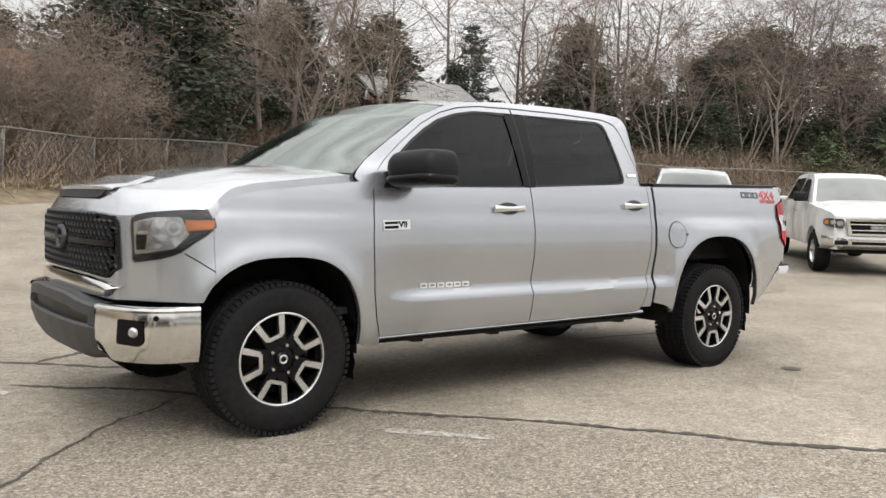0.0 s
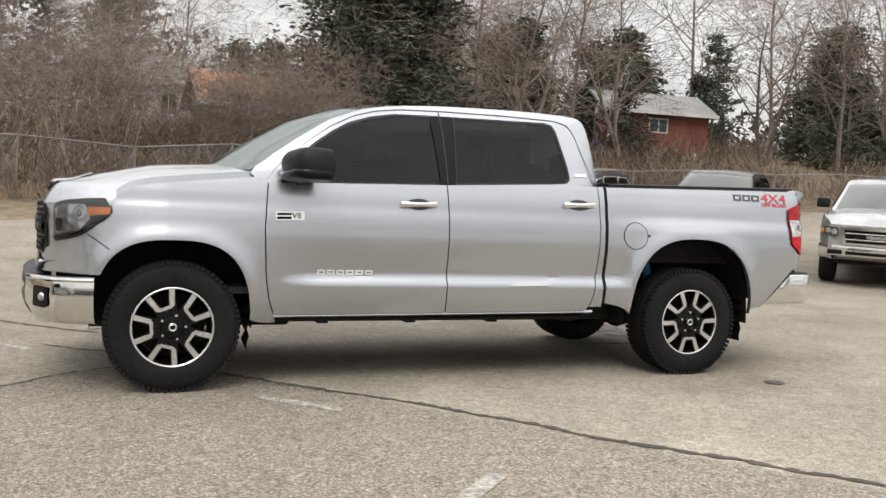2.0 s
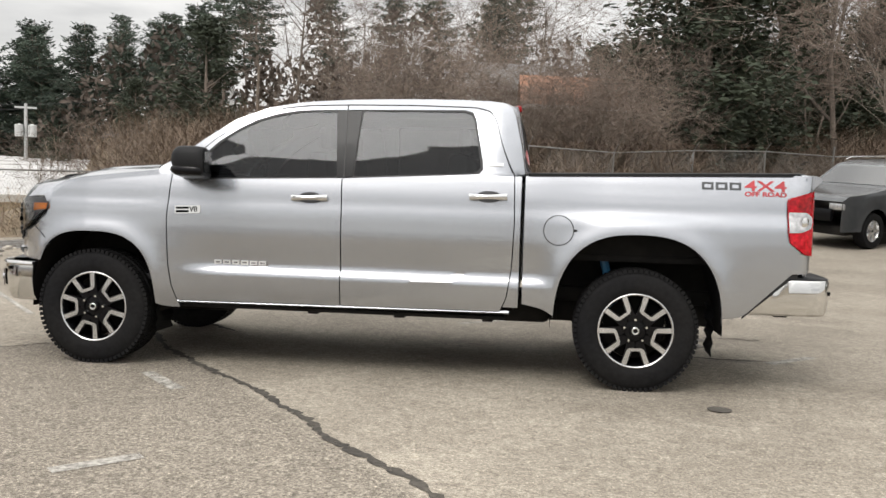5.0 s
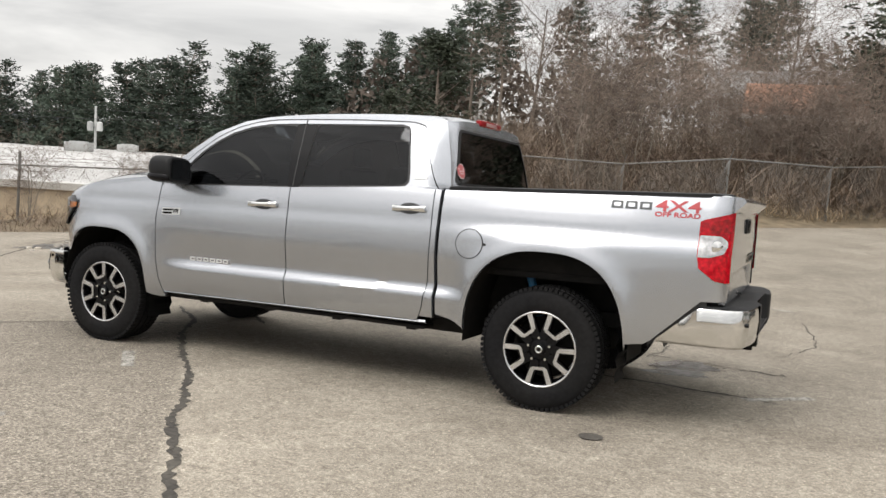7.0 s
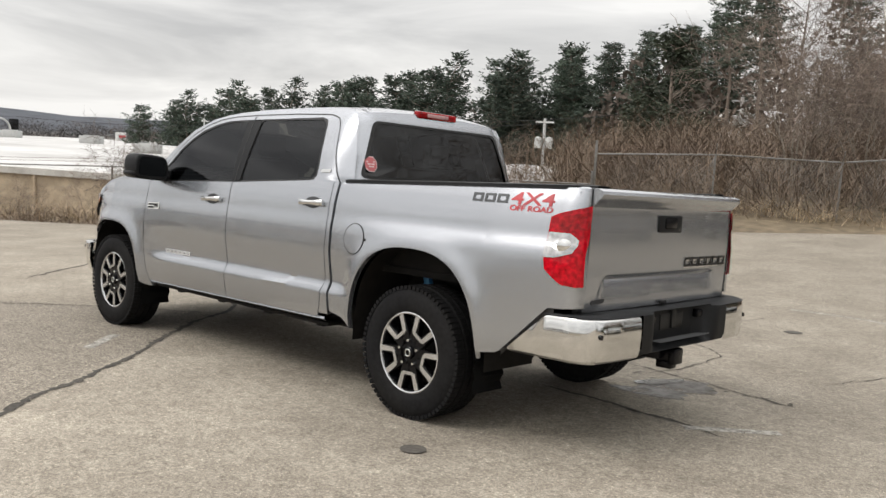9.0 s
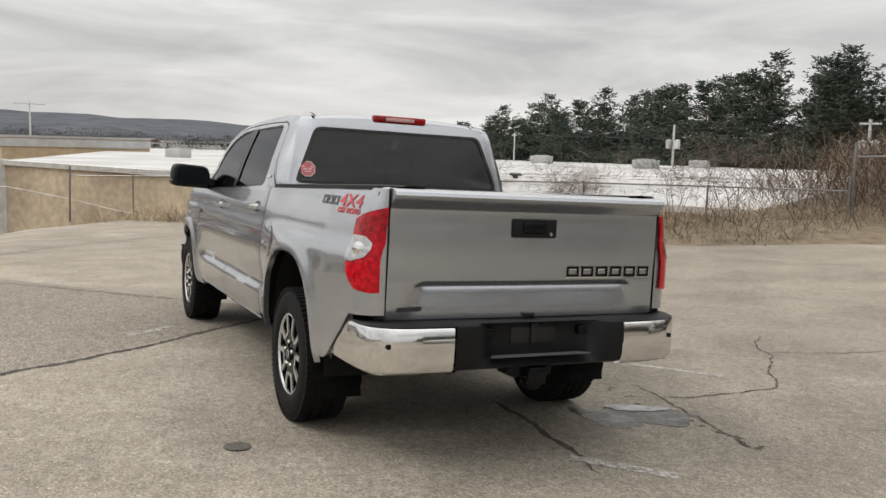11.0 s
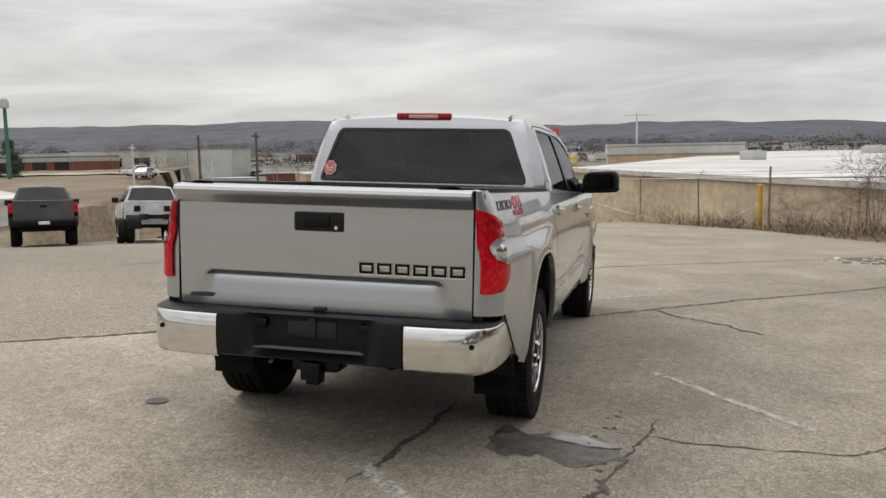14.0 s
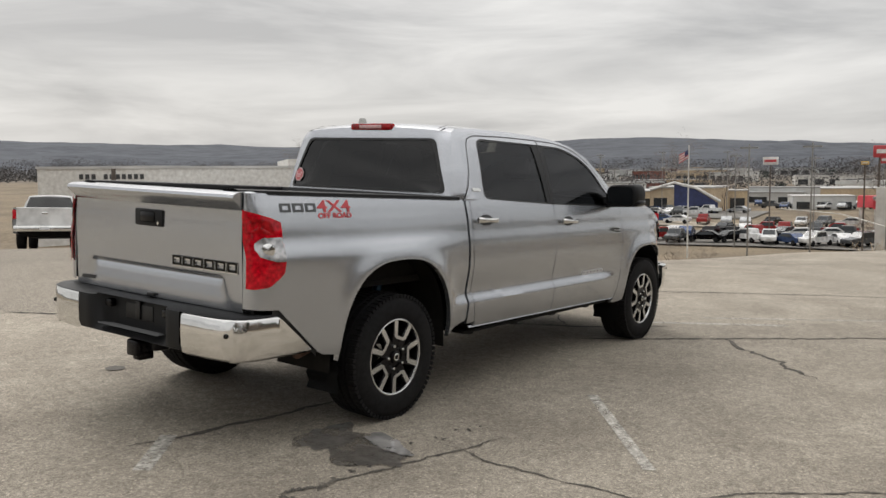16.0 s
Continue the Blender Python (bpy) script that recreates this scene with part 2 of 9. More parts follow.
def rounded(points, r, steps=4):
    """A closed outline with its corners rounded."""
    out, n = [], len(points)
    for i in range(n):
        a, b, c = Vector(points[i - 1]), Vector(points[i]), Vector(points[(i + 1) % n])
        ra = min(r, (a - b).length * 0.45, (c - b).length * 0.45)
        p, q = b + (a - b).normalized() * ra, b + (c - b).normalized() * ra
        for k in range(steps + 1):
            t = k / steps
            out.append(tuple((1 - t) ** 2 * p + 2 * t * (1 - t) * b + t * t * q))
    return out


def ray_out(outline, c, ang):
    """How far the outline lies from the centre at an angle."""
    d = np.array([math.cos(ang), math.sin(ang)])
    best = 0.0
    n = len(outline)
    for i in range(n):
        p, q = np.array(outline[i]) - c, np.array(outline[(i + 1) % n]) - c
        e = q - p
        det = d[0] * -e[1] + d[1] * e[0]
        if abs(det) < 1e-12:
            continue
        k = (p[0] * -e[1] + p[1] * e[0]) / det
        u = (d[0] * p[1] - d[1] * p[0]) / det
        if k > 0 and -1e-9 <= u <= 1 + 1e-9:
            best = max(best, k)
    return best


def ring_between(bm, inner, outer, c, place, extra=160, steps=3):
    """A band between two outlines that are both seen whole from c."""
    c = np.array(c, float)
    angs = set(np.round(np.linspace(-math.pi, math.pi, extra, endpoint=False), 6))
    for o in (inner, outer):
        angs |= {round(math.atan2(p[1] - c[1], p[0] - c[0]), 6) for p in o}
    rows = []
    angs = sorted(angs)
    edge = [(ray_out(inner, c, a), ray_out(outer, c, a)) for a in angs]
    for k in range(steps + 1):
        t = k / steps
        rows.append([place(*(c + ((1 - t) * ri + t * ro) * np.array([math.cos(a), math.sin(a)]))) for a, (ri, ro) in zip(angs, edge)])
    return sheet(bm, rows, closed=True)


def fan(bm, outline, c, place, rings=4):
    """A filled outline as rings round its centre."""
    c = np.array(c, float)
    rows = []
    for k in range(rings + 1):
        t = max(k / rings, 0.001)
        rows.append([place(*(c + t * (np.array(p) - c))) for p in outline])
    return sheet(bm, rows, closed=True)


# ---------------------------------------------------------------- ground
def soft_plus(u, w=1.2):
    return w * math.log1p(math.exp(min(u / w, 40)))


def lot_z(x, y):
    """Height of the worn, gently falling lot."""
    return 0.018 * x - 0.036 * y + 0.033 - lerp_list(y, [-19, -9, -6.5, -4.5, -2.5, 0], [0.05, 0.088, 0.085, 0.066, 0.035, 0.02]) * soft_plus(-x - 4) + 0.085 * soft_plus(y - 6) - 0.0934 * soft_plus(-y - 9) + 0.035 * soft_plus(x - 14)


CORNER = Vector((-5.4, 14.9))
LOT = [(-3.6, 12.6), (-5.2, 10.3), (-8.7, 8.3), (-11.8, 6.6), (-17.4, 4.3), (-20.6, 0.6), (-18.2, -2.2), (-17.6, -5.0), (-20.5, -8.4), (-29.0, -13.0), (-30.0, -17.0), (-23.5, -27.5), (-18.5, -38.0), (-10.0, -62.0), (46.0, -62.0), (46.0, -15.0), (37.5, 9.2), (27.0, 20.2), (13.0, 24.2)]


def ridge(az):
    """Elevation of the far hills, in degrees, by compass angle from +y."""
    return lerp_list(az, [-180, -150, -140, -125, -112, -100, -92, -80, -66, -40, 60, 180], [2.2, 2.25, 1.95, 2.05, 2.35, 1.8, 1.75, 1.6, 1.2, 1.2, 1.6, 2.2])


def lot_gap(x, y):
    """Distance outside the lot's outline (0 inside) and the edge met."""
    inside, best, which = False, 1e9, 0
    n = len(LOT)
    for i in range(n):
        (ax, ay), (bx, by) = LOT[i], LOT[(i + 1) % n]
        if (ay > y) != (by > y) and x < (bx - ax) * (y - ay) / (by - ay) + ax:
            inside = not inside
        dx, dy = bx - ax, by - ay
        t = min(max(((x - ax) * dx + (y - ay) * dy) / (dx * dx + dy * dy), 0), 1)
        d = math.hypot(x - ax - t * dx, y - ay - t * dy)
        if d < best:
            best, which = d, i
    return (0.0 if inside else best), which


def land_z(x, y):
    d, edge = lot_gap(x, y)
    r = math.hypot(x - 5, y)
    az = math.degrees(math.atan2(x - 5, y))
    town = -7.3 + 0.8 * smooth01(r, 120, 220) + 5.6 * smooth01(r, 220, 520)
    far = 0.0
    if r > 350:
        top = math.tan(radians(ridge(az))) * 1500
        far = top * smooth01(r, 400, 1500) * (0.80 + 0.20 * smooth01(r, 1100, 1500))
        far += smooth01(r, 500, 1000) * (7 * noise.noise((x * 0.006, y * 0.006, 0.3)) + 3.0 * noise.noise((x * 0.02, y * 0.02, 1.7)))
        if r > 1560:
            far -= (r - 1560) * 0.02
    if d == 0:
        return lot_z(x, y) - 0.12
    near = lot_z(max(min(x, 48), -32), max(min(y, 45), -64))
    along = (x - CORNER.x) * 0.877 + (y - CORNER.y) * 0.480
    s = (x - CORNER.x) * -0.480 + (y - CORNER.y) * 0.877
    hill = near - 0.10 + min(d, 14) * 0.10 + 0.02 * max(0, min(d, 150) - 14) + 0.25 * noise.noise((x * 0.25, y * 0.25, 0)) * min(d, 1)
    flat = 3.6 if edge <= 4 else 0.0
    drop = max(near - 0.10 - (0.85 if 5 <= edge <= 8 else 0.36) * max(0.0, d - flat), town + 0.3 * noise.noise((x * 0.05, y * 0.05, 2)))
    k = smooth01(along, -14, 1) if s > -6 or x > 0 else 0.0
    if edge in (11, 12, 13):
        k = 1.0
    return (hill * k + drop * (1 - k)) * (1 if r < 350 else 1 - smooth01(r, 350, 900)) + (town * smooth01(r, 350, 900) if r > 350 else 0) + far


GRASS_DRY = mat("winter_ground_far_haze", (0.20, 0.155, 0.10), 0.95, var=0.35, scale=3.0, color2=(0.11, 0.085, 0.055), coarse=0.12, bump=0.5, dist=0.05)


def haze_far_ground():
    m = GRASS_DRY
    nt = m.node_tree
    b = nt.nodes["Principled BSDF"]
    last = b.inputs["Base Color"].links[0].from_socket
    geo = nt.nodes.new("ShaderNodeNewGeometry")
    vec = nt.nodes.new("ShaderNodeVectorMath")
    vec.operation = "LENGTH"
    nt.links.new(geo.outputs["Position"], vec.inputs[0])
    # by distance the ground turns to woods tinted blue-grey, haze painted into its colour
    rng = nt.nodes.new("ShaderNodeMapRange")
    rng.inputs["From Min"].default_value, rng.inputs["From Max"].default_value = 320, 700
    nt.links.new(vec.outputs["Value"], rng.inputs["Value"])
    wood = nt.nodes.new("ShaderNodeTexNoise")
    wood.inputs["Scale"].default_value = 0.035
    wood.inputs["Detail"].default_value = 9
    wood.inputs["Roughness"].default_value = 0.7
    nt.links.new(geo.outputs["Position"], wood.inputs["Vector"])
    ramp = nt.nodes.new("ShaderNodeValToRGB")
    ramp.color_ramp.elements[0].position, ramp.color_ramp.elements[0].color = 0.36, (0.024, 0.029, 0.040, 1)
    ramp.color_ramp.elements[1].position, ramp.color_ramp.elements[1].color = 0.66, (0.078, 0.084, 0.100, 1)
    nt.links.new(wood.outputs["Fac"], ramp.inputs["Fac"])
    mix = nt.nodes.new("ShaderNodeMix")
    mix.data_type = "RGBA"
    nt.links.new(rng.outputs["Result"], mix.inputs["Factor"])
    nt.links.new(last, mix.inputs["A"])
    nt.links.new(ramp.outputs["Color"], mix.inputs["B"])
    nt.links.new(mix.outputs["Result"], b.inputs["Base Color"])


haze_far_ground()
N_G = 140
steps = [math.sinh(k / N_G * 5.6) / math.sinh(5.6) * 2600 for k in range(-N_G, N_G + 1)]
steps = [s + 0.12 * k for k, s in zip(range(-N_G, N_G + 1), steps)]
xs_g, ys_g = [s - 4 for s in steps], [s for s in steps]
me = bpy.data.meshes.new("ground")
verts = [(x, y, land_z(x, y)) for y in ys_g for x in xs_g]
nx = len(xs_g)
faces = [(j * nx + i, j * nx + i + 1, (j + 1) * nx + i + 1, (j + 1) * nx + i) for j in range(len(ys_g) - 1) for i in range(nx - 1)]
me.from_pydata(verts, [], faces)
me.shade_smooth()
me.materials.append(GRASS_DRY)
ground = tagged(new("ground", me), "dry brown winter ground running out to wooded hills tinted blue-grey as haze", "ground", "", "structure")


# ---------------------------------------------------------------- pavement
def pavement_material():
    m = bpy.data.materials.new("worn_pavement")
    m.use_nodes = True
    nt = m.node_tree
    b = nt.nodes["Principled BSDF"]
    geo = nt.nodes.new("ShaderNodeNewGeometry")
    def tex(scale, detail, rough=0.55, dist=0.0, kind="ShaderNodeTexNoise"):
        n = nt.nodes.new(kind)
        n.inputs["Scale"].default_value = scale
        if kind == "ShaderNodeTexNoise":
            n.inputs["Detail"].default_value = detail
            n.inputs["Roughness"].default_value = rough
            n.inputs["Distortion"].default_value = dist
        nt.links.new(geo.outputs["Position"], n.inputs["Vector"])
        return n
    def ramp(src, a, ca, c, cc):
        r = nt.nodes.new("ShaderNodeValToRGB")
        r.color_ramp.elements[0].position, r.color_ramp.elements[0].color = a, (*ca, 1)
        r.color_ramp.elements[1].position, r.color_ramp.elements[1].color = c, (*cc, 1)
        nt.links.new(src, r.inputs["Fac"])
        return r.outputs["Color"]
    def mix(a, b_, fac, mode="MIX", amount=1.0):
        n = nt.nodes.new("ShaderNodeMix")
        n.data_type, n.blend_type = "RGBA", mode
        n.inputs["Factor"].default_value = amount
        nt.links.new(a, n.inputs["A"])
        nt.links.new(b_, n.inputs["B"])
        if fac is not None:
            nt.links.new(fac, n.inputs["Factor"])
        return n.outputs["Result"]
    grit = tex(55, 4, 0.85)
    fine = tex(190, 2, 0.7)
    mid = tex(15, 6, 0.8, 0.3)
    pebble = tex(95, 1, kind="ShaderNodeTexVoronoi")
    blotch = tex(0.9, 7, 0.62, 0.4)
    wide = tex(0.16, 5, 0.55, 0.6)
    # smooth pale slab
    slab = ramp(blotch.outputs["Fac"], 0.34, (0.292, 0.263, 0.225), 0.68, (0.420, 0.385, 0.334))
    # coarser, greyer patch with aggregate
    patch = ramp(grit.outputs["Fac"], 0.30, (0.105, 0.093, 0.080), 0.66, (0.37, 0.335, 0.29))
    # the patch lies on the far side of the long crack: a line in plan
    sep = nt.nodes.new("ShaderNodeSeparateXYZ")
    nt.links.new(geo.outputs["Position"], sep.inputs["Vector"])
    f1 = nt.nodes.new("ShaderNodeMath")
    f1.operation = "MULTIPLY_ADD"
    f1.inputs[1].default_value, f1.inputs[2].default_value = 1.25, 0.0
    nt.links.new(sep.outputs["X"], f1.inputs[0])
    f2 = nt.nodes.new("ShaderNodeMath")
    f2.operation = "ADD"
    nt.links.new(f1.outputs[0], f2.inputs[0])
    nt.links.new(sep.outputs["Y"], f2.inputs[1])
    side = nt.nodes.new("ShaderNodeMapRange")
    side.inputs["From Min"].default_value, side.inputs["From Max"].default_value = 0.12, 0.02
    nt.links.new(f2.outputs[0], side.inputs["Value"])
    yl = nt.nodes.new("ShaderNodeMapRange")
    yl.inputs["From Min"].default_value, yl.inputs["From Max"].default_value = 0.36, 0.24
    f3 = nt.nodes.new("ShaderNodeMath")
    f3.operation = "MULTIPLY_ADD"
    f3.inputs[1].default_value = -0.93
    nt.links.new(sep.outputs["X"], f3.inputs[0])
    nt.links.new(sep.outputs["Y"], f3.inputs[2])
    nt.links.new(f3.outputs[0], yl.inputs["Value"])
    both = nt.nodes.new("ShaderNodeMath")
    both.operation = "MULTIPLY"
    nt.links.new(side.outputs["Result"], both.inputs[0])
    nt.links.new(yl.outputs["Result"], both.inputs[1])
    soft = nt.nodes.new("ShaderNodeMath")
    soft.operation = "MULTIPLY"
    soft.inputs[1].default_value = 0.85
    nt.links.new(both.outputs[0], soft.inputs[0])
    col = mix(slab, patch, soft.outputs[0])
    speck = ramp(grit.outputs["Fac"], 0.30, (0.42, 0.41, 0.39), 0.70, (1.50, 1.49, 1.47))
    col = mix(col, speck, None, "MULTIPLY", 1.0)
    peb = ramp(pebble.outputs["Distance"], 0.0, (1.16, 1.15, 1.12), 0.55, (0.82, 0.82, 0.82))
    col = mix(col, peb, None, "MULTIPLY", 0.6)
    clod = ramp(mid.outputs["Fac"], 0.36, (0.76, 0.75, 0.74), 0.64, (1.20, 1.20, 1.19))
    col = mix(col, clod, None, "MULTIPLY", 1.0)
    stone = tex(34, 1, kind="ShaderNodeTexVoronoi")
    chips = ramp(stone.outputs["Distance"], 0.10, (1.75, 1.72, 1.66), 0.24, (0.95, 0.95, 0.95))
    col = mix(col, chips, None, "MULTIPLY", 0.8)
    sand = ramp(fine.outputs["Fac"], 0.32, (0.66, 0.66, 0.65), 0.68, (1.34, 1.34, 1.33))
    col = mix(col, sand, None, "MULTIPLY", 1.0)
    tone = ramp(wide.outputs["Fac"], 0.34, (0.84, 0.83, 0.82), 0.66, (1.09, 1.08, 1.07))
    col = mix(col, tone, None, "MULTIPLY", 1.0)
    old = nt.nodes.new("ShaderNodeMapRange")
    old.inputs["From Min"].default_value, old.inputs["From Max"].default_value = 0.3, 2.6
    old.inputs["To Min"].default_value, old.inputs["To Max"].default_value = 1.0, 0.84
    wob = nt.nodes.new("ShaderNodeMath")
    wob.operation = "MULTIPLY_ADD"
    wob.inputs[1].default_value = 2.2
    nt.links.new(blotch.outputs["Fac"], wob.inputs[0])
    nt.links.new(sep.outputs["Y"], wob.inputs[2])
    nt.links.new(wob.outputs[0], old.inputs["Value"])
    aged = nt.nodes.new("ShaderNodeMix")
    aged.data_type, aged.blend_type = "RGBA", "MULTIPLY"
    aged.inputs["Factor"].default_value = 1.0
    nt.links.new(col, aged.inputs["A"])
    nt.links.new(old.outputs["Result"], aged.inputs["B"])
    nt.links.new(aged.outputs["Result"], b.inputs["Base Color"])
    b.inputs["Roughness"].default_value = 0.86
    b.inputs["Specular IOR Level"].default_value = 0.3
    bp = nt.nodes.new("ShaderNodeBump")
    bp.inputs["Strength"].default_value, bp.inputs["Distance"].default_value = 0.6, 0.010
    nt.links.new(grit.outputs["Fac"], bp.inputs["Height"])
    nt.links.new(bp.outputs["Normal"], b.inputs["Normal"])
    return m


PAVE = pavement_material()
bm = bmesh.new()
centre = np.array([3.0, -4.0])
n_ang = 300
rows = []
lot_np = [tuple(p) for p in LOT]
reach = []
for k in range(n_ang):
    a = -math.pi + 2 * math.pi * k / n_ang
    reach.append((a, ray_out(lot_np, centre, a)))
for i in range(60):
    t = (i / 59) ** 1.8
    rows.append([(centre[0] + t * r * math.cos(a), centre[1] + t * r * math.sin(a)) for a, r in reach])
rows = [[(x, y, lot_z(x, y)) for x, y in row] for row in rows]
rows.append([(x, y, z - 0.22) for x, y, z in rows[-1]])
sheet(bm, rows, closed=True)
pavement = solid("pavement", bm, PAVE, "cracked pale concrete and asphalt parking lot", "pavement", kind="structure", smooth=40)

CRACK = mat("dark_crack_filler", (0.045, 0.040, 0.034), 0.95, var=0.4, scale=40, color2=(0.09, 0.08, 0.065), coarse=3)
LINE = mat("worn_white_paint", (0.46, 0.44, 0.40), 0.85, var=0.5, scale=30, color2=(0.38, 0.36, 0.32), coarse=9)
LINE_Y = mat("worn_yellow_paint", (0.55, 0.42, 0.12), 0.8, var=0.3, scale=25, color2=(0.36, 0.30, 0.17), coarse=5)
WET = mat("wet_stain", (0.085, 0.078, 0.07), 0.35, var=0.25, scale=12, color2=(0.09, 0.08, 0.07), coarse=3)
WATER = mat("shallow_puddle", (0.27, 0.26, 0.25), 0.05, var=0.3, scale=9, spec=0.8)


def worn_away(m, scale, a, b):
    """Lets the surface below show through in ragged patches of the thin layer."""
    nt = m.node_tree
    geo = nt.nodes.new("ShaderNodeNewGeometry")
    n = nt.nodes.new("ShaderNodeTexNoise")
    n.inputs["Scale"].default_value, n.inputs["Detail"].default_value, n.inputs["Roughness"].default_value = scale, 8, 0.75
    nt.links.new(geo.outputs["Position"], n.inputs["Vector"])
    r = nt.nodes.new("ShaderNodeMapRange")
    r.inputs["From Min"].default_value, r.inputs["From Max"].default_value = a, b
    nt.links.new(n.outputs["Fac"], r.inputs["Value"])
    nt.links.new(r.outputs["Result"], nt.nodes["Principled BSDF"].inputs["Alpha"])


worn_away(LINE, 9, 0.30, 0.62)
worn_away(LINE_Y, 7, 0.30, 0.54)
worn_away(WET, 4.5, 0.30, 0.60)
worn_away(WATER, 6, 0.36, 0.46)
worn_away(CRACK, 16, 0.30, 0.42)
IRON = mat("cast_iron_cover", (0.115, 0.104, 0.09), 0.8, 0.3, var=0.3, scale=40)


def crack(points, width, seed, lift=0.004, jag=0.03):
    """A ragged open crack: a thin sunken-looking strip with broken edges."""
    rnd = random.Random(seed)
    bm = bmesh.new()
    length = sum(math.dist(a, b) for a, b in zip(points, points[1:]))
    pts = resample(points, max(8, int(length / 0.035)), closed=False)
    rows = []
    ox = oy = 0.0
    for i, (x, y) in enumerate(pts):
        ox = ox * 0.8 + rnd.uniform(-jag, jag) * 0.5
        oy = oy * 0.8 + rnd.uniform(-jag, jag) * 0.5
        x2, y2 = pts[min(i + 1, len(pts) - 1)]
        x0, y0 = pts[max(i - 1, 0)]
        dx, dy = x2 - x0, y2 - y0
        l = math.hypot(dx, dy) or 1
        taper = min(1.0, i / 6, (len(pts) - 1 - i) / 6) * 0.9 + 0.1
        w = width * rnd.uniform(0.25, 1.0) * taper
        row = []
        for e in (-1, 1):
            px, py = x + ox - e * w * dy / l / 2, y + oy + e * w * dx / l / 2
            row.append((px, py, lot_z(px, py) + lift))
        rows.append(row)
    sheet(bm, rows)
    return solid("pavement_crack", bm, CRACK, "ragged dark crack across the pavement", "crack", kind="structure", smooth=0)


def stripe(points, width, material, label, name="parking_line"):
    bm = bmesh.new()
    pts = resample(points, max(4, int(math.dist(points[0], points[-1]) / 0.3)), closed=False)
    rows = []
    (x0, y0), (x1, y1) = points[0], points[-1]
    l = math.dist(points[0], points[-1])
    nx_, ny_ = -(y1 - y0) / l, (x1 - x0) / l
    for x, y in pts:
        rows.append([(x + e * nx_ * width / 2, y + e * ny_ * width / 2, lot_z(x + e * nx_ * width / 2, y + e * ny_ * width / 2) + 0.0045) for e in (-1, 1)])
    sheet(bm, rows)
    return solid(name, bm, material, label, "parking line", kind="structure", smooth=0)


def blot(x, y, rx, ry, rot, material, label, category, name, seed, lift=0.005, rough=0.25):
    rnd = random.Random(seed)
    ph = [rnd.uniform(0, 6.28) for _ in range(4)]
    bm = bmesh.new()
    out = []
    for k in range(48):
        a = 2 * math.pi * k / 48
        r = 1 + rough * (0.5 * math.sin(2 * a + ph[0]) + 0.4 * math.sin(3 * a + ph[1]) + 0.3 * math.sin(5 * a + ph[2]) + 0.2 * math.sin(9 * a + ph[3]))
        u, v = rx * r * math.cos(a), ry * r * math.sin(a)
        out.append((x + u * math.cos(rot) - v * math.sin(rot), y + u * math.sin(rot) + v * math.cos(rot)))
    fan(bm, out, (x, y), lambda u, v: (u, v, lot_z(u, v) + lift), 3)
    return solid(name, bm, material, label, category, kind="structure", smooth=0)


crack([(-0.9, 0.95), (-0.2, 0.35), (0.25, -0.30), (0.76, -0.92), (1.34, -1.50), (1.69, -1.93), (2.08, -2.48), (2.42, -2.86), (2.75, -3.25), (3.6, -4.3)], 0.080, 1, 0.004, 0.026)
crack([(-6.0, -5.6), (-3.0, -2.9), (-1.25, -1.0), (-0.93, -0.6), (-0.6, -0.25), (-0.1, 0.1)], 0.03, 2)
crack([(0.5, 0.55), (-0.08, 1.08), (-0.72, 1.74), (-1.6, 2.54), (-2.63, 3.68), (-3.8, 4.9)], 0.065, 3)
crack([(-0.62, 1.62), (-0.07, 2.10), (0.28, 2.47), (0.60, 2.75)], 0.07, 4, 0.0042, 0.06)
crack([(-3.4, -0.4), (-4.7, 0.95), (-5.57, 2.0), (-7.07, 3.85), (-8.3, 5.6), (-8.9, 7.4)], 0.06, 5)
crack([(2.2, 4.4), (2.5, 4.0), (3.0, 3.72), (3.35, 3.34), (3.54, 3.11), (3.79, 2.92), (3.99, 2.72), (3.97, 2.60), (3.99, 2.22), (4.0, 1.92), (3.95, 1.70), (3.93, 1.5)], 0.024, 6)
crack([(2.86, 3.72), (3.09, 4.5), (3.3, 5.6)], 0.018, 7)
crack([(3.52, 0.46), (4.0, 0.44), (4.35, 0.42), (4.98, 0.34)], 0.03, 8)
crack([(3.55, 1.75), (4.05, 1.68), (4.58, 1.53), (5.1, 1.42)], 0.03, 9)
crack([(-1.8, -6.0), (-5.0, -4.2), (-9.0, -2.0), (-13, 1.2)], 0.05, 11)
crack([(5.0, 2.4), (5.3, 3.4), (5.1, 5.2)], 0.02, 12)
# broken dark edges of a short crack and a trail of damp spots
crack([(3.76, 0.44), (4.14, 0.42), (4.64, 0.38), (4.92, 0.33), (5.16, 0.27)], 0.055, 13, 0.0043, 0.03)
drip = random.Random(15)
for k in range(22):
    u = drip.random()
    x, y = 3.45 + 1.65 * u, 1.46 + drip.gauss(0, 0.035) - 0.10 * max(0.0, u - 0.8)
    blot(x, y, drip.uniform(0.012, 0.034), drip.uniform(0.008, 0.018), drip.uniform(0, 3), CRACK, "small dark damp spot on the pavement", "stain", "damp_spot", 70 + k, 0.0045, 0.5)
WHITE_WORN = "worn white parking line"
stripe([(0.50, -1.20), (0.90, -1.62)], 0.09, LINE, WHITE_WORN)
stripe([(1.02, -3.20), (1.30, -2.92)], 0.09, LINE, WHITE_WORN)
stripe([(-1.90, 1.85), (-0.95, 0.70)], 0.09, LINE, WHITE_WORN)
stripe([(3.2, 6.32), (4.05, 6.34), (4.95, 6.02)], 0.08, LINE, WHITE_WORN)
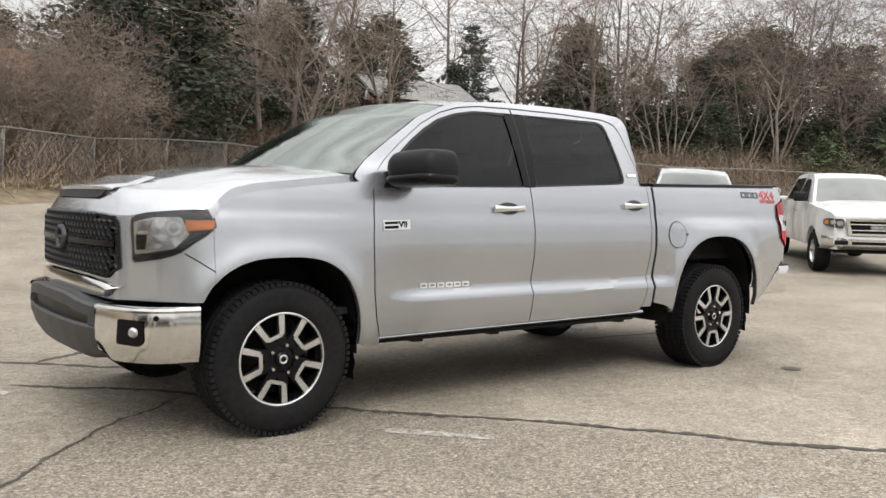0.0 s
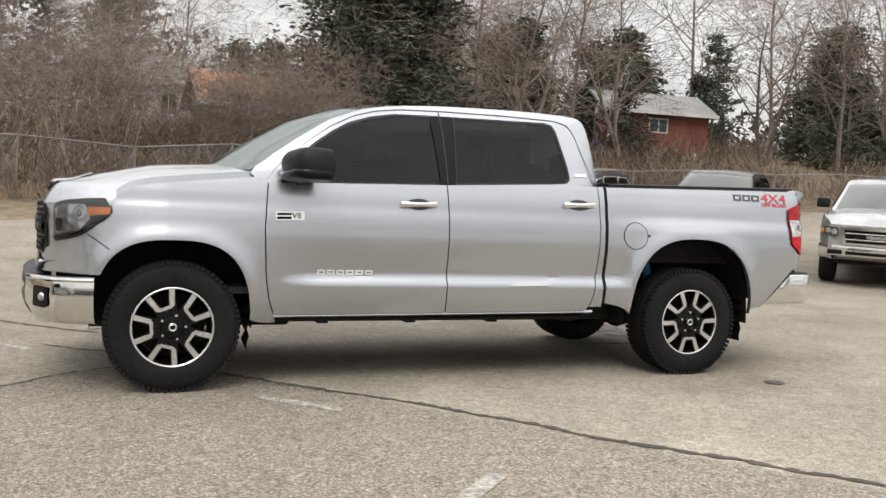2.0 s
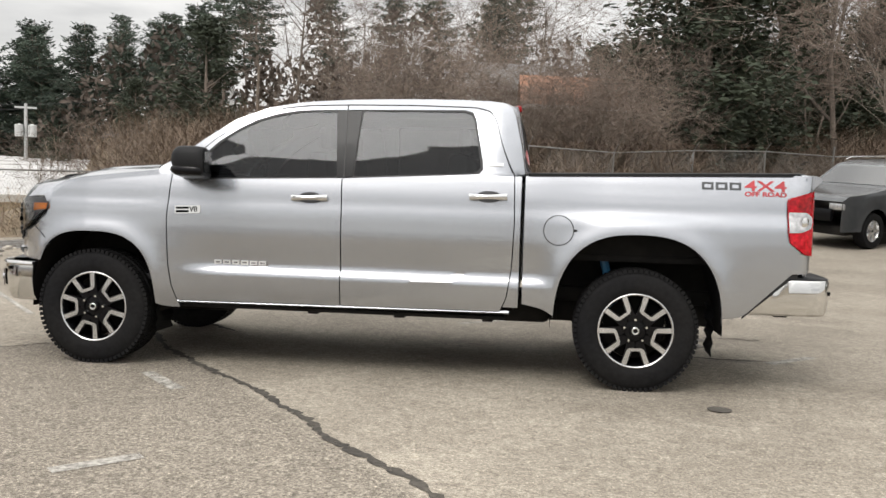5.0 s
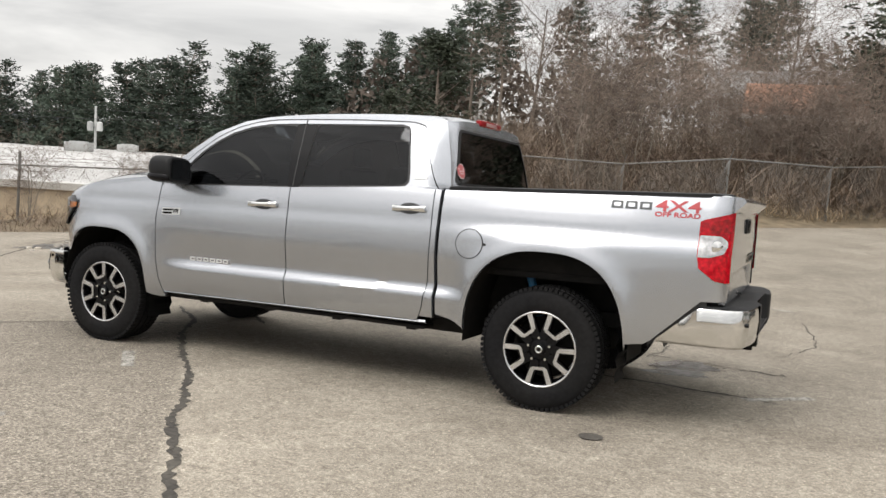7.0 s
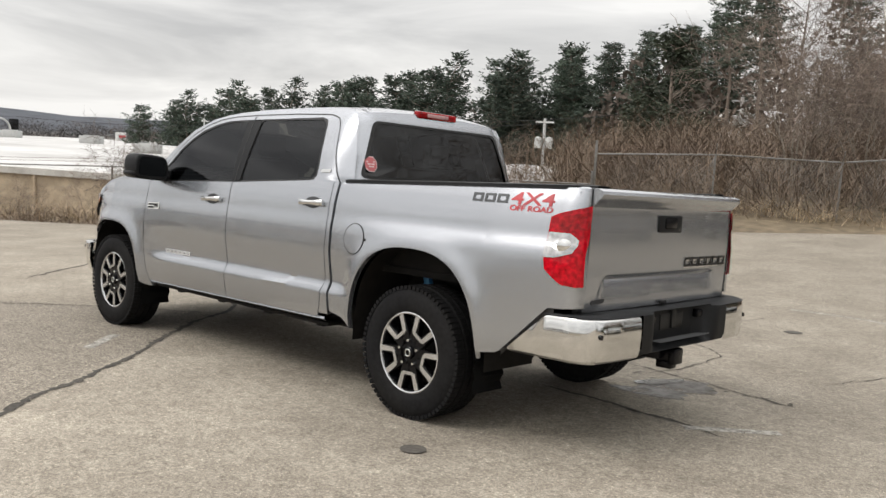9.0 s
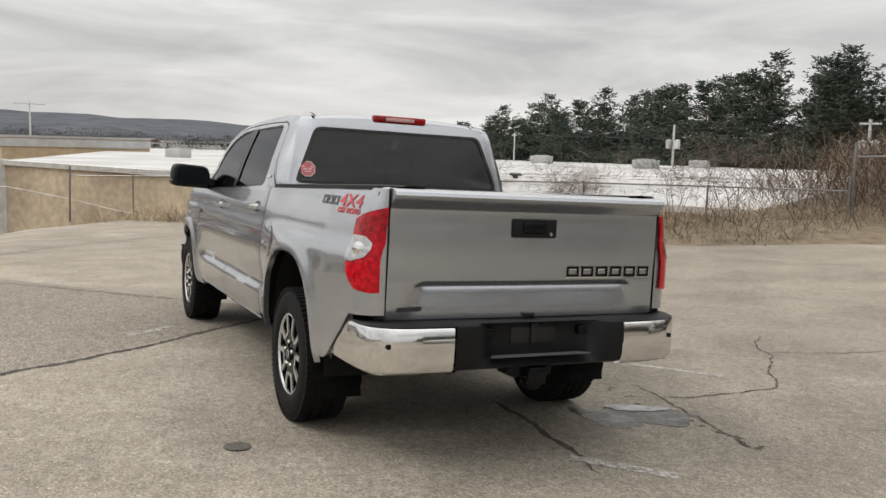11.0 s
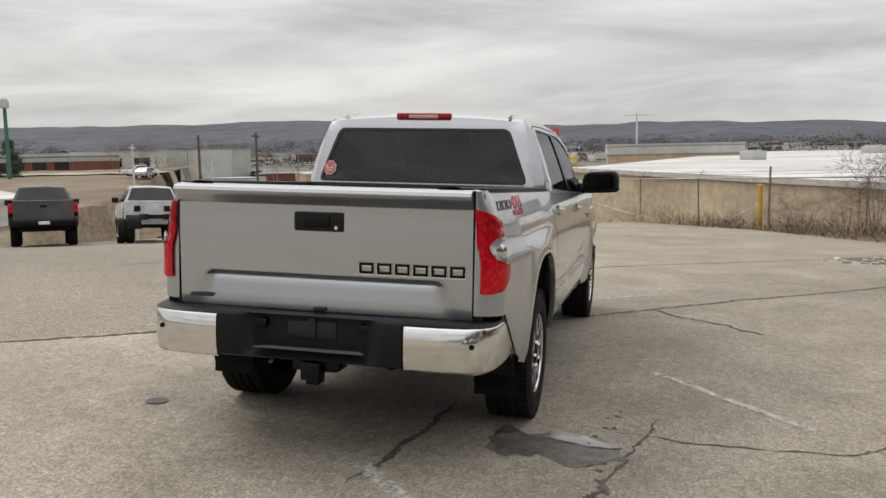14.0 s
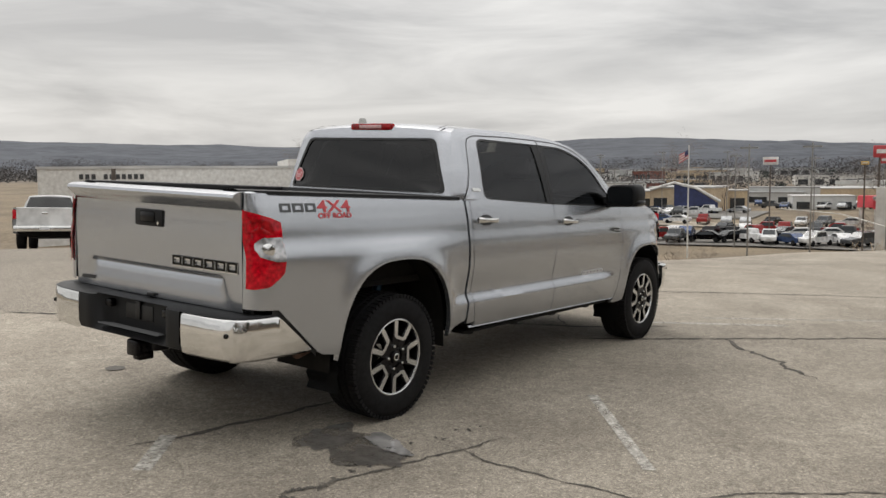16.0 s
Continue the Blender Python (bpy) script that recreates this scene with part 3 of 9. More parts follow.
stripe([(4.86, 0.27), (5.30, 0.66)], 0.095, LINE, WHITE_WORN)
stripe([(2.30, 1.66), (3.52, 2.63)], 0.075, LINE, WHITE_WORN)
stripe([(-1.7, 1.0), (-3.6, 3.1), (-4.8, 4.6)], 0.06, LINE, WHITE_WORN)
stripe([(-4.2, -3.3), (-5.0, -2.7)], 0.10, LINE_Y, "worn yellow parking line")
for i, (x, y, r) in enumerate(((4.165, -1.38, 0.072), (3.83, 4.75, 0.095))):
    blot(x, y, r, r, 0, IRON, "small round iron cover set in the pavement", "drain cover", "drain_cover", 30 + i, 0.007, 0.02)
blot(4.27, 0.95, 0.24, 0.15, 0.5, WET, "dark wet stain on the pavement", "stain", "wet_stain", 40, 0.005, 0.3)
blot(4.30, 1.30, 0.30, 0.19, 1.3, WET, "dark wet stain on the pavement", "stain", "wet_stain", 42, 0.0055, 0.35)
blot(4.13, 1.30, 0.20, 0.085, 1.25, WATER, "small shallow puddle behind the exhaust", "puddle", "puddle", 41, 0.009, 0.3)
blot(-7.1, 7.0, 2.1, 0.75, 1.15, WET, "dark wet stain round the broken pavement", "stain", "wet_stain", 43, 0.006, 0.4)
# broken pale pieces of old pavement at the lot edge
chip = random.Random(44)
bm = bmesh.new()
for k in range(420):
    u, v = chip.gauss(0, 0.55), chip.gauss(0, 0.34)
    x, y = -6.9 + 0.45 * u - 0.9 * v, 6.3 + 0.9 * u + 0.45 * v
    r = chip.uniform(0.025, 0.085)
    prism(bm, [(r * chip.uniform(0.6, 1.1) * math.cos(a), r * chip.uniform(0.6, 1.1) * math.sin(a)) for a in (0.2, 1.3, 2.5, 3.6, 5.0)], 0, chip.uniform(0.012, 0.05), lambda p, q, d: (x + p, y + q, lot_z(x, y) + d))
solid("pavement_rubble", bm, mat("broken_rubble", (0.46, 0.43, 0.38), 0.95, var=0.4, scale=9, color2=(0.28, 0.25, 0.21), island=0.4), "pale broken pieces of pavement at the lot edge", "rubble", kind="stuff", smooth=0)


# ---------------------------------------------------------------- the silver pickup
# Its own frame: front axle at x 0, rear axle at x 3.70, rear towards +x, left flank at -y.
TRUCK = pose(0, 0, 0, 0, -1.03, 0) @ pose(0, 0, 0, -2.06, 0, 0)
truck = thing("pickup_truck", "silver crew-cab pickup truck with chrome bumpers parked on worn pavement", "pickup truck", TRUCK)
AXLE_Z, TYRE_R = 0.428, 0.397
ARCH = {0.0: (0.455, 0.545, 2.8), 3.70: (0.535, 0.640, 2.6)}

SEC_Z = [0.42, 0.46, 0.50, 0.58, 0.70, 0.85, 1.00, 1.10, 1.15, 1.185, 1.25, 1.30, 1.38, 1.46]
SEC_Y = [0.930, 0.950, 0.964, 0.982, 0.992, 0.999, 1.001, 0.997, 0.991, 0.982, 0.975, 0.965, 0.944, 0.915]


def arch_z(x):
    for cx, (w, h, n) in ARCH.items():
        u = abs(x - cx) / w
        if u < 1:
            return 0.41 + h * (1 - u ** n) ** (1 / n)
    return 0.0


def flank(x, z):
    """Half width of the body at x and z."""
    y = lerp_list(z, SEC_Z, SEC_Y)
    # lower crease along the doors
    w = smooth01(x, 0.55, 0.95) * (1 - smooth01(x, 3.02, 3.2))
    d = lerp_list(z, [0.50, 0.66, 0.695, 0.75, 0.80, 0.95], [0.0, 0.010, 0.012, -0.024, -0.022, 0.0])
    y += w * d
    # flares over the wheels
    for cx, (aw, ah, n) in ARCH.items():
        r = ((abs(x - cx) / aw) ** n + (max(z - 0.41, 0) / ah) ** n) ** (1 / n)
        y += 0.022 * math.exp(-((r - 1.0) / 0.13) ** 2) + 0.012 * math.exp(-((r - 1.0) / 0.35) ** 2)
    # shoulder of the bed: the upper part falls in towards the tail
    if x > 2.95:
        k = smooth01(x, 2.95, 3.5)
        y -= k * 0.020 * smooth01(z, 1.10, 1.22)
        y -= 0.045 * smooth01(x, 4.2, 4.8)
    # front taper in plan
    if x < -0.05:
        y -= lerp_list(-x, [0.05, 0.22, 0.30, 0.361, 0.43, 0.512, 0.588, 0.635, 0.69], [0, 0.020, 0.036, 0.052, 0.076, 0.121, 0.181, 0.241, 0.318])
    return y


def belt(x):
    return lerp_list(x, [0.50, 0.6, 1.7, 2.63, 2.95, 4.72], [1.318, 1.325, 1.357, 1.408, 1.402, 1.445])


def door_front(z):
    return lerp_list(z, [0.44, 0.50, 0.60, 0.75, 1.05, 1.4], [0.625, 0.605, 0.570, 0.548, 0.535, 0.555])


def flank_panel(name, x0, x1, z_low, z_high, side, material=SILVER, label="", n=40, rows=26, lip=0.03, xs=None, follow=False):
    """A body panel on the flank, its edges turned inwards."""
    bm = bmesh.new()
    xs = xs or list(np.linspace(x0, x1, n))
    grid = []
    for i in range(rows + 1):
        t = i / rows
        row = []
        for x in xs:
            lo, hi = z_low(x), z_high(x)
            z = lo + t * (hi - lo)
            if follow:
                x += smooth01(x, 0.455, 0.545) * (door_front(z) - 0.008 - 0.545)
            row.append((x, side * flank(x, z), z))
        grid.append(row)
    def turned(row, dx=0.0, dz=0.0):
        return [(p[0] + dx, p[1] - side * lip, p[2] + dz) for p in row]
    grid = [turned(grid[0])] + grid + [turned(grid[-1])]
    grid = [[(r[0][0], r[0][1] - side * lip, r[0][2])] + r + [(r[-1][0], r[-1][1] - side * lip, r[-1][2])] for r in grid]
    sheet(bm, grid)
    return part(name, bm, material, truck, label)


def dense(x0, x1, base=30):
    """Even steps with closer ones at the sides of the wheel openings."""
    xs = set(np.round(np.linspace(x0, x1, base), 4))
    for cx, (w, h, n) in ARCH.items():
        for k in np.linspace(0, math.pi, 41):
            x = cx + w * math.cos(k) * 0.9999
            if x0 < x < x1:
                xs.add(round(x, 4))
        for e in (-1, 1):
            x = cx + e * (w + 0.002)
            if x0 < x < x1:
                xs.add(round(x, 4))
    return sorted(xs)


# plan of the nose, from the flank to the middle of the grille
NOSE_Y = [0.0, 0.15, 0.30, 0.45, 0.58, 0.64, 0.683, 0.76, 0.82, 0.88, 0.925, 0.949, 0.962]
NOSE_X = [-0.797, -0.794, -0.786, -0.770, -0.752, -0.735, -0.690, -0.635, -0.588, -0.512, -0.430, -0.361, -0.31]


def hood_edge(x):
    return lerp_list(x, [-0.72, -0.60, -0.50, -0.36, -0.25, -0.13, 0.23, 0.50], [1.185, 1.212, 1.238, 1.275, 1.304, 1.332, 1.374, 1.405])


ROCKER = lambda x: 0.485 + 0.008 * (x - 0.6)


def fender_low(x):
    a = arch_z(x)
    if a:
        return max(a, 0.44)
    if x < 0:
        return 0.735
    return lerp_list(x, [0.455, 0.50, 0.60], [0.47, 0.445, 0.452])


def bed_low(x):
    a = arch_z(x)
    if a:
        return max(a, 0.49)
    if x < 3.7:
        return lerp_list(x, [2.95, 3.10, 3.17], [0.575, 0.545, 0.50])
    return lerp_list(x, [4.235, 4.36, 4.66, 4.8], [0.53, 0.545, 0.83, 0.835])


for side, word in ((-1, "left"), (1, "right")):
    flank_panel("front_fender", -0.362, 0.545, fender_low, lambda x: hood_edge(x) - 0.045 - 0.034 * (1 - smooth01(x, -0.37, -0.20)), side, xs=dense(-0.362, 0.545, 30), follow=True)
    # doors: the front edge of the front door leans with the fender
    for nm, xa, xb in (("front_door", 0.552, 1.742), ("rear_door", 1.750, 2.900)):
        bm = bmesh.new()
        grid = []
        R_ = 34
        for i in range(R_ + 1):
            t = i / R_
            row = []
            for k in range(33):
                s = k / 32
                z = ROCKER(1.7) + 0.012 + t * 1.0
                zl = ROCKER(xa + s * (xb - xa)) + 0.014
                zh = belt(xa + s * (xb - xa))
                z = zl + t * (zh - zl)
                a, b = xa, xb
                if nm == "front_door":
                    a = door_front(z)
                    b = 1.742 - 0.010 * smooth01(z, 1.1, 1.4) - 0.02 * (1 - smooth01(z, 0.5, 0.7)) * 0
                else:
                    a = 1.750 - 0.010 * smooth01(z, 1.1, 1.4)
                    b = lerp_list(z, [0.48, 0.60, 0.80, 1.10, 1.42], [2.80, 2.855, 2.885, 2.895, 2.885])
                x = a + s * (b - a)
                row.append((x, side * flank(x, z), z))
            grid.append(row)
        fold = [[(p[0], p[1] - side * 0.03, p[2]) for p in r] for r in (grid[0], grid[-1])]
        grid = [fold[0]] + grid + [fold[1]]
        grid = [[(r[0][0], r[0][1] - side * 0.03, r[0][2])] + r + [(r[-1][0], r[-1][1] - side * 0.03, r[-1][2])] for r in grid]
        sheet(bm, grid)
        door = part(nm, bm, SILVER, truck)
        # chrome pull handle on its cup
        hx = 1.405 if nm == "front_door" else 2.600
        hz = 1.222 if nm == "front_door" else 1.262
        bm = bmesh.new()
        yb = flank(hx + 0.12, hz)
        rows = []
        for i in range(17):
            u = i / 16
            x = hx + u * 0.245
            bow = 0.030 + 0.012 * math.sin(math.pi * u)
            wz = 0.017 + 0.003 * math.cos(2 * math.pi * u)
            zc = hz + 0.010 * u * 0.6
            if u < 0.08 or u > 0.92:
                bow -= 0.012
            rows.append([(x, side * (yb + bow + 0.009 * math.cos(a)), zc + wz * math.sin(a)) for a in np.linspace(0, 2 * math.pi, 12, endpoint=False)])
        vs = sheet(bm, rows, closed=True)
        bm.faces.new(vs[0])
        bm.faces.new(vs[-1])
        for x in (hx + 0.015, hx + 0.21):
            box(bm, (x, min(side * (yb - 0.01), side * (yb + 0.03)), hz - 0.012), (x + 0.02, max(side * (yb - 0.01), side * (yb + 0.03)), hz + 0.014))
        handle = part("door_handle", bm, CHROME, door, "chrome door handle")
        bm = bmesh.new()
        cup = [(hx + 0.125 + 0.085 * math.cos(a), hz + 0.002 + (0.040 if math.sin(a) > 0 else 0.036) * math.sin(a)) for a in np.linspace(0, 2 * math.pi, 28, endpoint=False)]
        fan(bm, cup, (hx + 0.125, hz), lambda u, v: (u, side * (flank(u, v) + 0.003 - 0.0), v), 3)
        part("handle_cup", bm, GREY_PLASTIC, door)
    bm = bmesh.new()
    rows = []
    for i in range(25):
        z = 0.545 + i / 24 * (1.404 - 0.545)
        b = lerp_list(z, [0.48, 0.60, 0.80, 1.10, 1.42], [2.80, 2.855, 2.885, 2.895, 2.885]) + 0.007
        rows.append([(b, side * (flank(b, z) - 0.03), z)] + [(x, side * flank(x, z), z) for x in np.linspace(b, 2.936, 5)] + [(2.940, side * (flank(2.93, z) - 0.03), z)])
    sheet(bm, rows)
    part("cab_corner", bm, SILVER, truck)
    # bed side, carried round the tail corner
    bm = bmesh.new()
    cols = [(x, None) for x in dense(2.962, 4.66, 44)] + [(4.66 + 0.135 * math.sin(a), 1 - math.cos(a)) for a in np.linspace(0.12, math.pi / 2, 10)]
    grid = []
    for i in range(31):
        t = i / 30
        row = []
        for x, cut in cols:
            xx = min(x, 4.66)
            lo, hi = bed_low(x), belt(xx) + (0.012 if x > 4.66 else 0.0)
            z = lo + t * (hi - lo)
            y = flank(xx, z) - (cut or 0.0) * (flank(xx, z) - 0.822)
            lean = 0.0
            row.append((x + lean, side * y, z))
        grid.append(row)
    grid = [[(p[0], p[1] - side * 0.035, p[2]) for p in grid[0]]] + grid
    grid.append([(p[0] - (0.03 if p[0] > 4.7 else 0), p[1] - side * 0.02, p[2] + 0.008) for p in grid[-1]])
    grid = [[(r[0][0], r[0][1] - side * 0.05, r[0][2])] + r for r in grid]
    sheet(bm, grid)
    bed_side = part("bed_side", bm, SILVER, truck)
    # rail cap and inner wall of the bed
    bm = bmesh.new()
    rows = []
    for x in np.linspace(2.985, 4.775, 30):
        ye, zt = flank(min(x, 4.66), belt(min(x, 4.7))) - (0.10 if x > 4.72 else 0.0), belt(x) + 0.004
        rows.append([(x, side * (ye - 0.012), zt), (x, side * (ye - 0.014), zt + 0.020), (x, side * (ye - 0.05), zt + 0.026), (x, side * (ye - 0.135), zt + 0.022), (x, side * (ye - 0.145), zt), (x, side * (ye - 0.145), zt - 0.05)])
    sheet(bm, rows)
    part("bed_rail_cap", bm, BLACK_PLASTIC, truck, "black bed rail cap")
    bm = bmesh.new()
    sheet(bm, [[(x, side * 0.785, z) for x in (2.99, 3.4, 3.8, 4.2, 4.74)] for z in (0.90, 1.1, 1.3, 1.41)])
    part("bed_wall", bm, DARK, truck)
    # round fuel door on the left flank
    if side < 0:
        cx, cz, cr = 3.185, 1.062, 0.093
        bm = bmesh.new()
        circ = [(cx + cr * math.cos(a), cz + cr * math.sin(a)) for a in np.linspace(0, 2 * math.pi, 40, endpoint=False)]
        fan(bm, circ, (cx, cz), lambda u, v: (u, side * (flank(u, v) + 0.0035), v), 4)
        door = part("fuel_door", bm, SILVER, truck, "round silver fuel door")
        bm = bmesh.new()
        big = [(cx + (cr + 0.006) * math.cos(a), cz + (cr + 0.006) * math.sin(a)) for a in np.linspace(0, 2 * math.pi, 40, endpoint=False)]
        ring_between(bm, circ, big, (cx, cz), lambda u, v: (u, side * (flank(u, v) + 0.002), v), 60, 1)
        box(bm, (cx + cr, side * (flank(cx, cz) + 0.008), cz - 0.006), (cx + cr + 0.026, side * (flank(cx, cz) - 0.01), cz + 0.010))
        part("fuel_door_seam", bm, SEAL, door)
    # rocker and frame rail under the doors
    bm = bmesh.new()
    rows = []
    for x in np.linspace(0.60, 2.88, 24):
        zt = ROCKER(x) + 0.010
        rows.append([(x, side * (flank(x, zt) - 0.012), zt + 0.006), (x, side * (flank(x, zt) - 0.006), zt - 0.008), (x, side * (flank(x, zt) - 0.03), zt - 0.022), (x, side * 0.80, zt - 0.03)])
    sheet(bm, rows)
    part("rocker", bm, SILVER, truck)
    bm = bmesh.new()
    box(bm, (0.55, side * 0.50 - 0.06, 0.42), (3.2, side * 0.50 + 0.06, 0.53), 0.01)
    box(bm, (3.2, side * 0.50 - 0.06, 0.56), (4.70, side * 0.50 + 0.06, 0.66), 0.01)
    box(bm, (0.60, min(side * 0.62, side * 0.90), 0.445), (2.85, max(side * 0.62, side * 0.90), 0.47), 0.01)
    for x in (0.9, 1.5, 2.1, 2.7):
        box(bm, (x, min(side * 0.5, side * 0.88), 0.43), (x + 0.07, max(side * 0.5, side * 0.88), 0.455))
    part("frame_rail", bm, DARK, truck)
    # wheel wells
    for cx, (w, h, n) in ARCH.items():
        bm = bmesh.new()
        rows = []
        for yk in (0.945, 0.80, 0.62, 0.50):
            rows.append([(cx + (w + 0.015) * c, side * yk, 0.41 + (h + 0.012) * s) for c, s in
                         [((1 if math.cos(a) >= 0 else -1) * abs(math.cos(a)) ** (2 / n), abs(math.sin(a)) ** (2 / n)) for a in np.linspace(0, math.pi, 30)]])
        rows.append([(cx + (w * 0.6) * math.cos(a), side * 0.49, 0.41 + h * 0.6 * math.sin(a)) for a in np.linspace(0, math.pi, 30)])
        rows.append([(cx, side * 0.49, 0.41)] * 30)
        sheet(bm, rows)
        part("wheel_well", bm, DARK, truck, "black wheel well liner")
    # mud flaps
    for x0, zb, wd in ((0.475, 0.27, 0.012), (4.215, 0.275, 0.012)):
        bm = bmesh.new()
        rows = []
        for k in range(8):
            z = zb + k / 7 * 0.33
            rows.append([(x0 + 0.02 * k / 7 - 0.02 * (k / 7) ** 2 - 0.03 + 0.012 * math.sin(3 * (y + k)), side * y, z) for y in np.linspace(0.70, 0.955, 6)])
        v = sheet(bm, rows)
        bmesh.ops.solidify(bm, geom=bm.faces[:], thickness=0.012)
        part("mud_flap", bm, BLACK_PLASTIC, truck, "black rubber mud flap")

# hood: rises steeply from the shut line over the lamps and grille, then runs back to the cowl
SHUT_Y = [0.0, 0.45, 0.644, 0.70, 0.753, 0.858, 0.93, 0.955]
SHUT_Z = [1.170, 1.162, 1.150, 1.150, 1.166, 1.180, 1.190, 1.192]


def hood_top(x, u):
    """Height of the hood at x, u from -1 to 1 across it."""
    crown = lerp_list(x, [-0.70, -0.40, 0.0, 0.30], [0.112, 0.098, 0.085, 0.065])
    z = hood_edge(x) - 0.008 + crown * (1 - abs(u) ** 3)
    return z + 0.010 * smooth01(-abs(u), -0.70, -0.50) * smooth01(x, -0.70, -0.45)


bm = bmesh.new()
rows = []
HOOD_U = sorted(set(np.round(np.r_[np.linspace(-1, 1, 45), -0.992, 0.992, -0.975, 0.975], 4)))
for i in range(37):
    t = (i / 36) ** 1.5
    row = []
    for u in HOOD_U:
        yf = abs(u) * 0.945
        xf, zf = lerp_list(yf, NOSE_Y, NOSE_X) + 0.004, lerp_list(yf, SHUT_Y, SHUT_Z)
        yb = abs(u) * (flank(0.42, hood_edge(0.42)) - 0.03)
        xb = 0.455 - 0.255 * (1 - abs(u) ** 2.2)
        x = xf + t * (xb - xf)
        wide = flank(max(x, -0.36), hood_edge(x)) - 0.03
        y = yf + (abs(u) * wide - yf) * smooth01(t, 0.0, 0.25)
        k = min(1.0, (x - xf) / lerp_list(yf, [0, 0.55, 0.80, 0.945], [0.115, 0.10, 0.13, 0.16]))
        z = zf + (hood_top(x, u) - zf) * (1 - (1 - k) ** 2.0)
        z -= 0.05 * (abs(u) > 0.995)
        row.append((x, math.copysign(y, u), z))
    rows.append(row)
rows.insert(0, [(p[0] + 0.012, p[1] * 0.995, p[2] - 0.03) for p in rows[0]])
sheet(bm, rows)
part("hood", bm, SILVER, truck, "silver hood with raised middle")


def brow(y, z):
    """Where the front of the hood lies at a height."""
    u = abs(y) / 0.945
    xf, zf = lerp_list(abs(y), NOSE_Y, NOSE_X) + 0.004, lerp_list(abs(y), SHUT_Y, SHUT_Z)
    top = hood_top(xf + 0.12, u)
    r = min(max((z - zf) / (top - zf), 0.0), 0.98)
    return xf + lerp_list(abs(y), [0, 0.55], [0.115, 0.10]) * (1 - math.sqrt(1 - r))


# scoop at the front of the hood: a dark slot under a thin lip
bm = bmesh.new()
rows = []
for y in np.linspace(-0.47, 0.47, 26):
    e = 1 - smooth01(abs(y), 0.40, 0.47)
    rows.append([(brow(y, 1.272) + 0.22, y, hood_top(-0.45, y / 0.945) + 0.004), (brow(y, 1.272) + 0.10, y, 1.296 + 0.014 * e), (brow(y, 1.272) + 0.012, y, 1.286 + 0.016 * e), (brow(y, 1.272) - 0.016 * e, y, 1.279 + 0.010 * e), (brow(y, 1.272) - 0.012 * e, y, 1.272 + 0.002 * e), (brow(y, 1.272) + 0.03, y, 1.266)])
sheet(bm, rows)
part("hood_scoop", bm, SILVER, truck)
bm = bmesh.new()
rows = []
for y in np.linspace(-0.44, 0.44, 26):
    e = 1 - smooth01(abs(y), 0.38, 0.44)
    zl = 1.266 - 0.034 * e
    rows.append([(brow(y, 1.268) - 0.006, y, 1.272), (brow(y, 1.255) - 0.006, y, (1.272 + zl) / 2), (brow(y, zl) - 0.006, y, zl)])
sheet(bm, rows)
part("scoop_grille", bm, BLACK_PLASTIC, truck, "black scoop insert")


def nose_point(y, z, off=0.0):
    """Point of the front fascia by its distance from the middle."""
    a = abs(y)
    x = lerp_list(a, NOSE_Y, NOSE_X)
    k = (lerp_list(a + 0.02, NOSE_Y, NOSE_X) - lerp_list(max(a - 0.02, 0), NOSE_Y, NOSE_X)) / (0.04 if a > 0.02 else 0.02 + a)
    l = math.hypot(1, k)
    bulge = (flank(x, z) - flank(x, 1.0)) * smooth01(x, -0.72, -0.55) if x > -0.72 else 0.0
    return (x - off / l, math.copysign(a + bulge + off * k / l, y), z)


# fascia round the grille, carried under the lamps to the wheel openings
bm = bmesh.new()
FAS = [-y for y in NOSE_Y[:0:-1]] + NOSE_Y
FAS = sorted(set(np.round(np.r_[np.interp(np.linspace(0, len(FAS) - 1, 97), range(len(FAS)), FAS), FAS], 4)))
rows = []
for i in range(17):
    t = i / 16
    row = []
    for y in FAS:
        a = abs(y)
        low = max(fender_low(lerp_list(a, NOSE_Y, NOSE_X)), 0.735)
        row.append(nose_point(y, low + t * (lerp_list(a, SHUT_Y, SHUT_Z) - 0.006 - low)))
    rows.append(row)
rows.append([(p[0] + 0.03, p[1] * 0.97, p[2]) for p in rows[-1]])
sheet(bm, rows)
part("nose_panel", bm, SILVER, truck, "silver grille surround")
for side in (-1, 1):
    bm = bmesh.new()
    seam = resample([(0.893, 0.972), (0.925, 0.935), (0.952, 0.880)], 14, closed=False)
    sheet(bm, [[(lambda p: (p[0], side * abs(p[1]), p[2]))(nose_point(a, z + d, 0.0025)) for a, z in seam] for d in (-0.0035, 0.0035)])
    part("fender_seam", bm, SEAL, truck)

# grille
GR_HALF = [(0.0, 1.158), (0.45, 1.152), (0.630, 1.142), (0.648, 1.110), (0.656, 0.890), (0.572, 0.838), (0.30, 0.850), (0.0, 0.858)]
GR = GR_HALF + [(-y, z) for y, z in GR_HALF[-2:0:-1]]


def in_grille(y, z, m=0.0):
    a = abs(y)
    top = lerp_list(a, [0, 0.45, 0.63, 0.648], [1.158, 1.152, 1.142, 1.110]) - m
    low = lerp_list(a, [0, 0.30, 0.572, 0.656], [0.858, 0.850, 0.838, 0.890]) + m
    return a < 0.650 - m and low < z < top


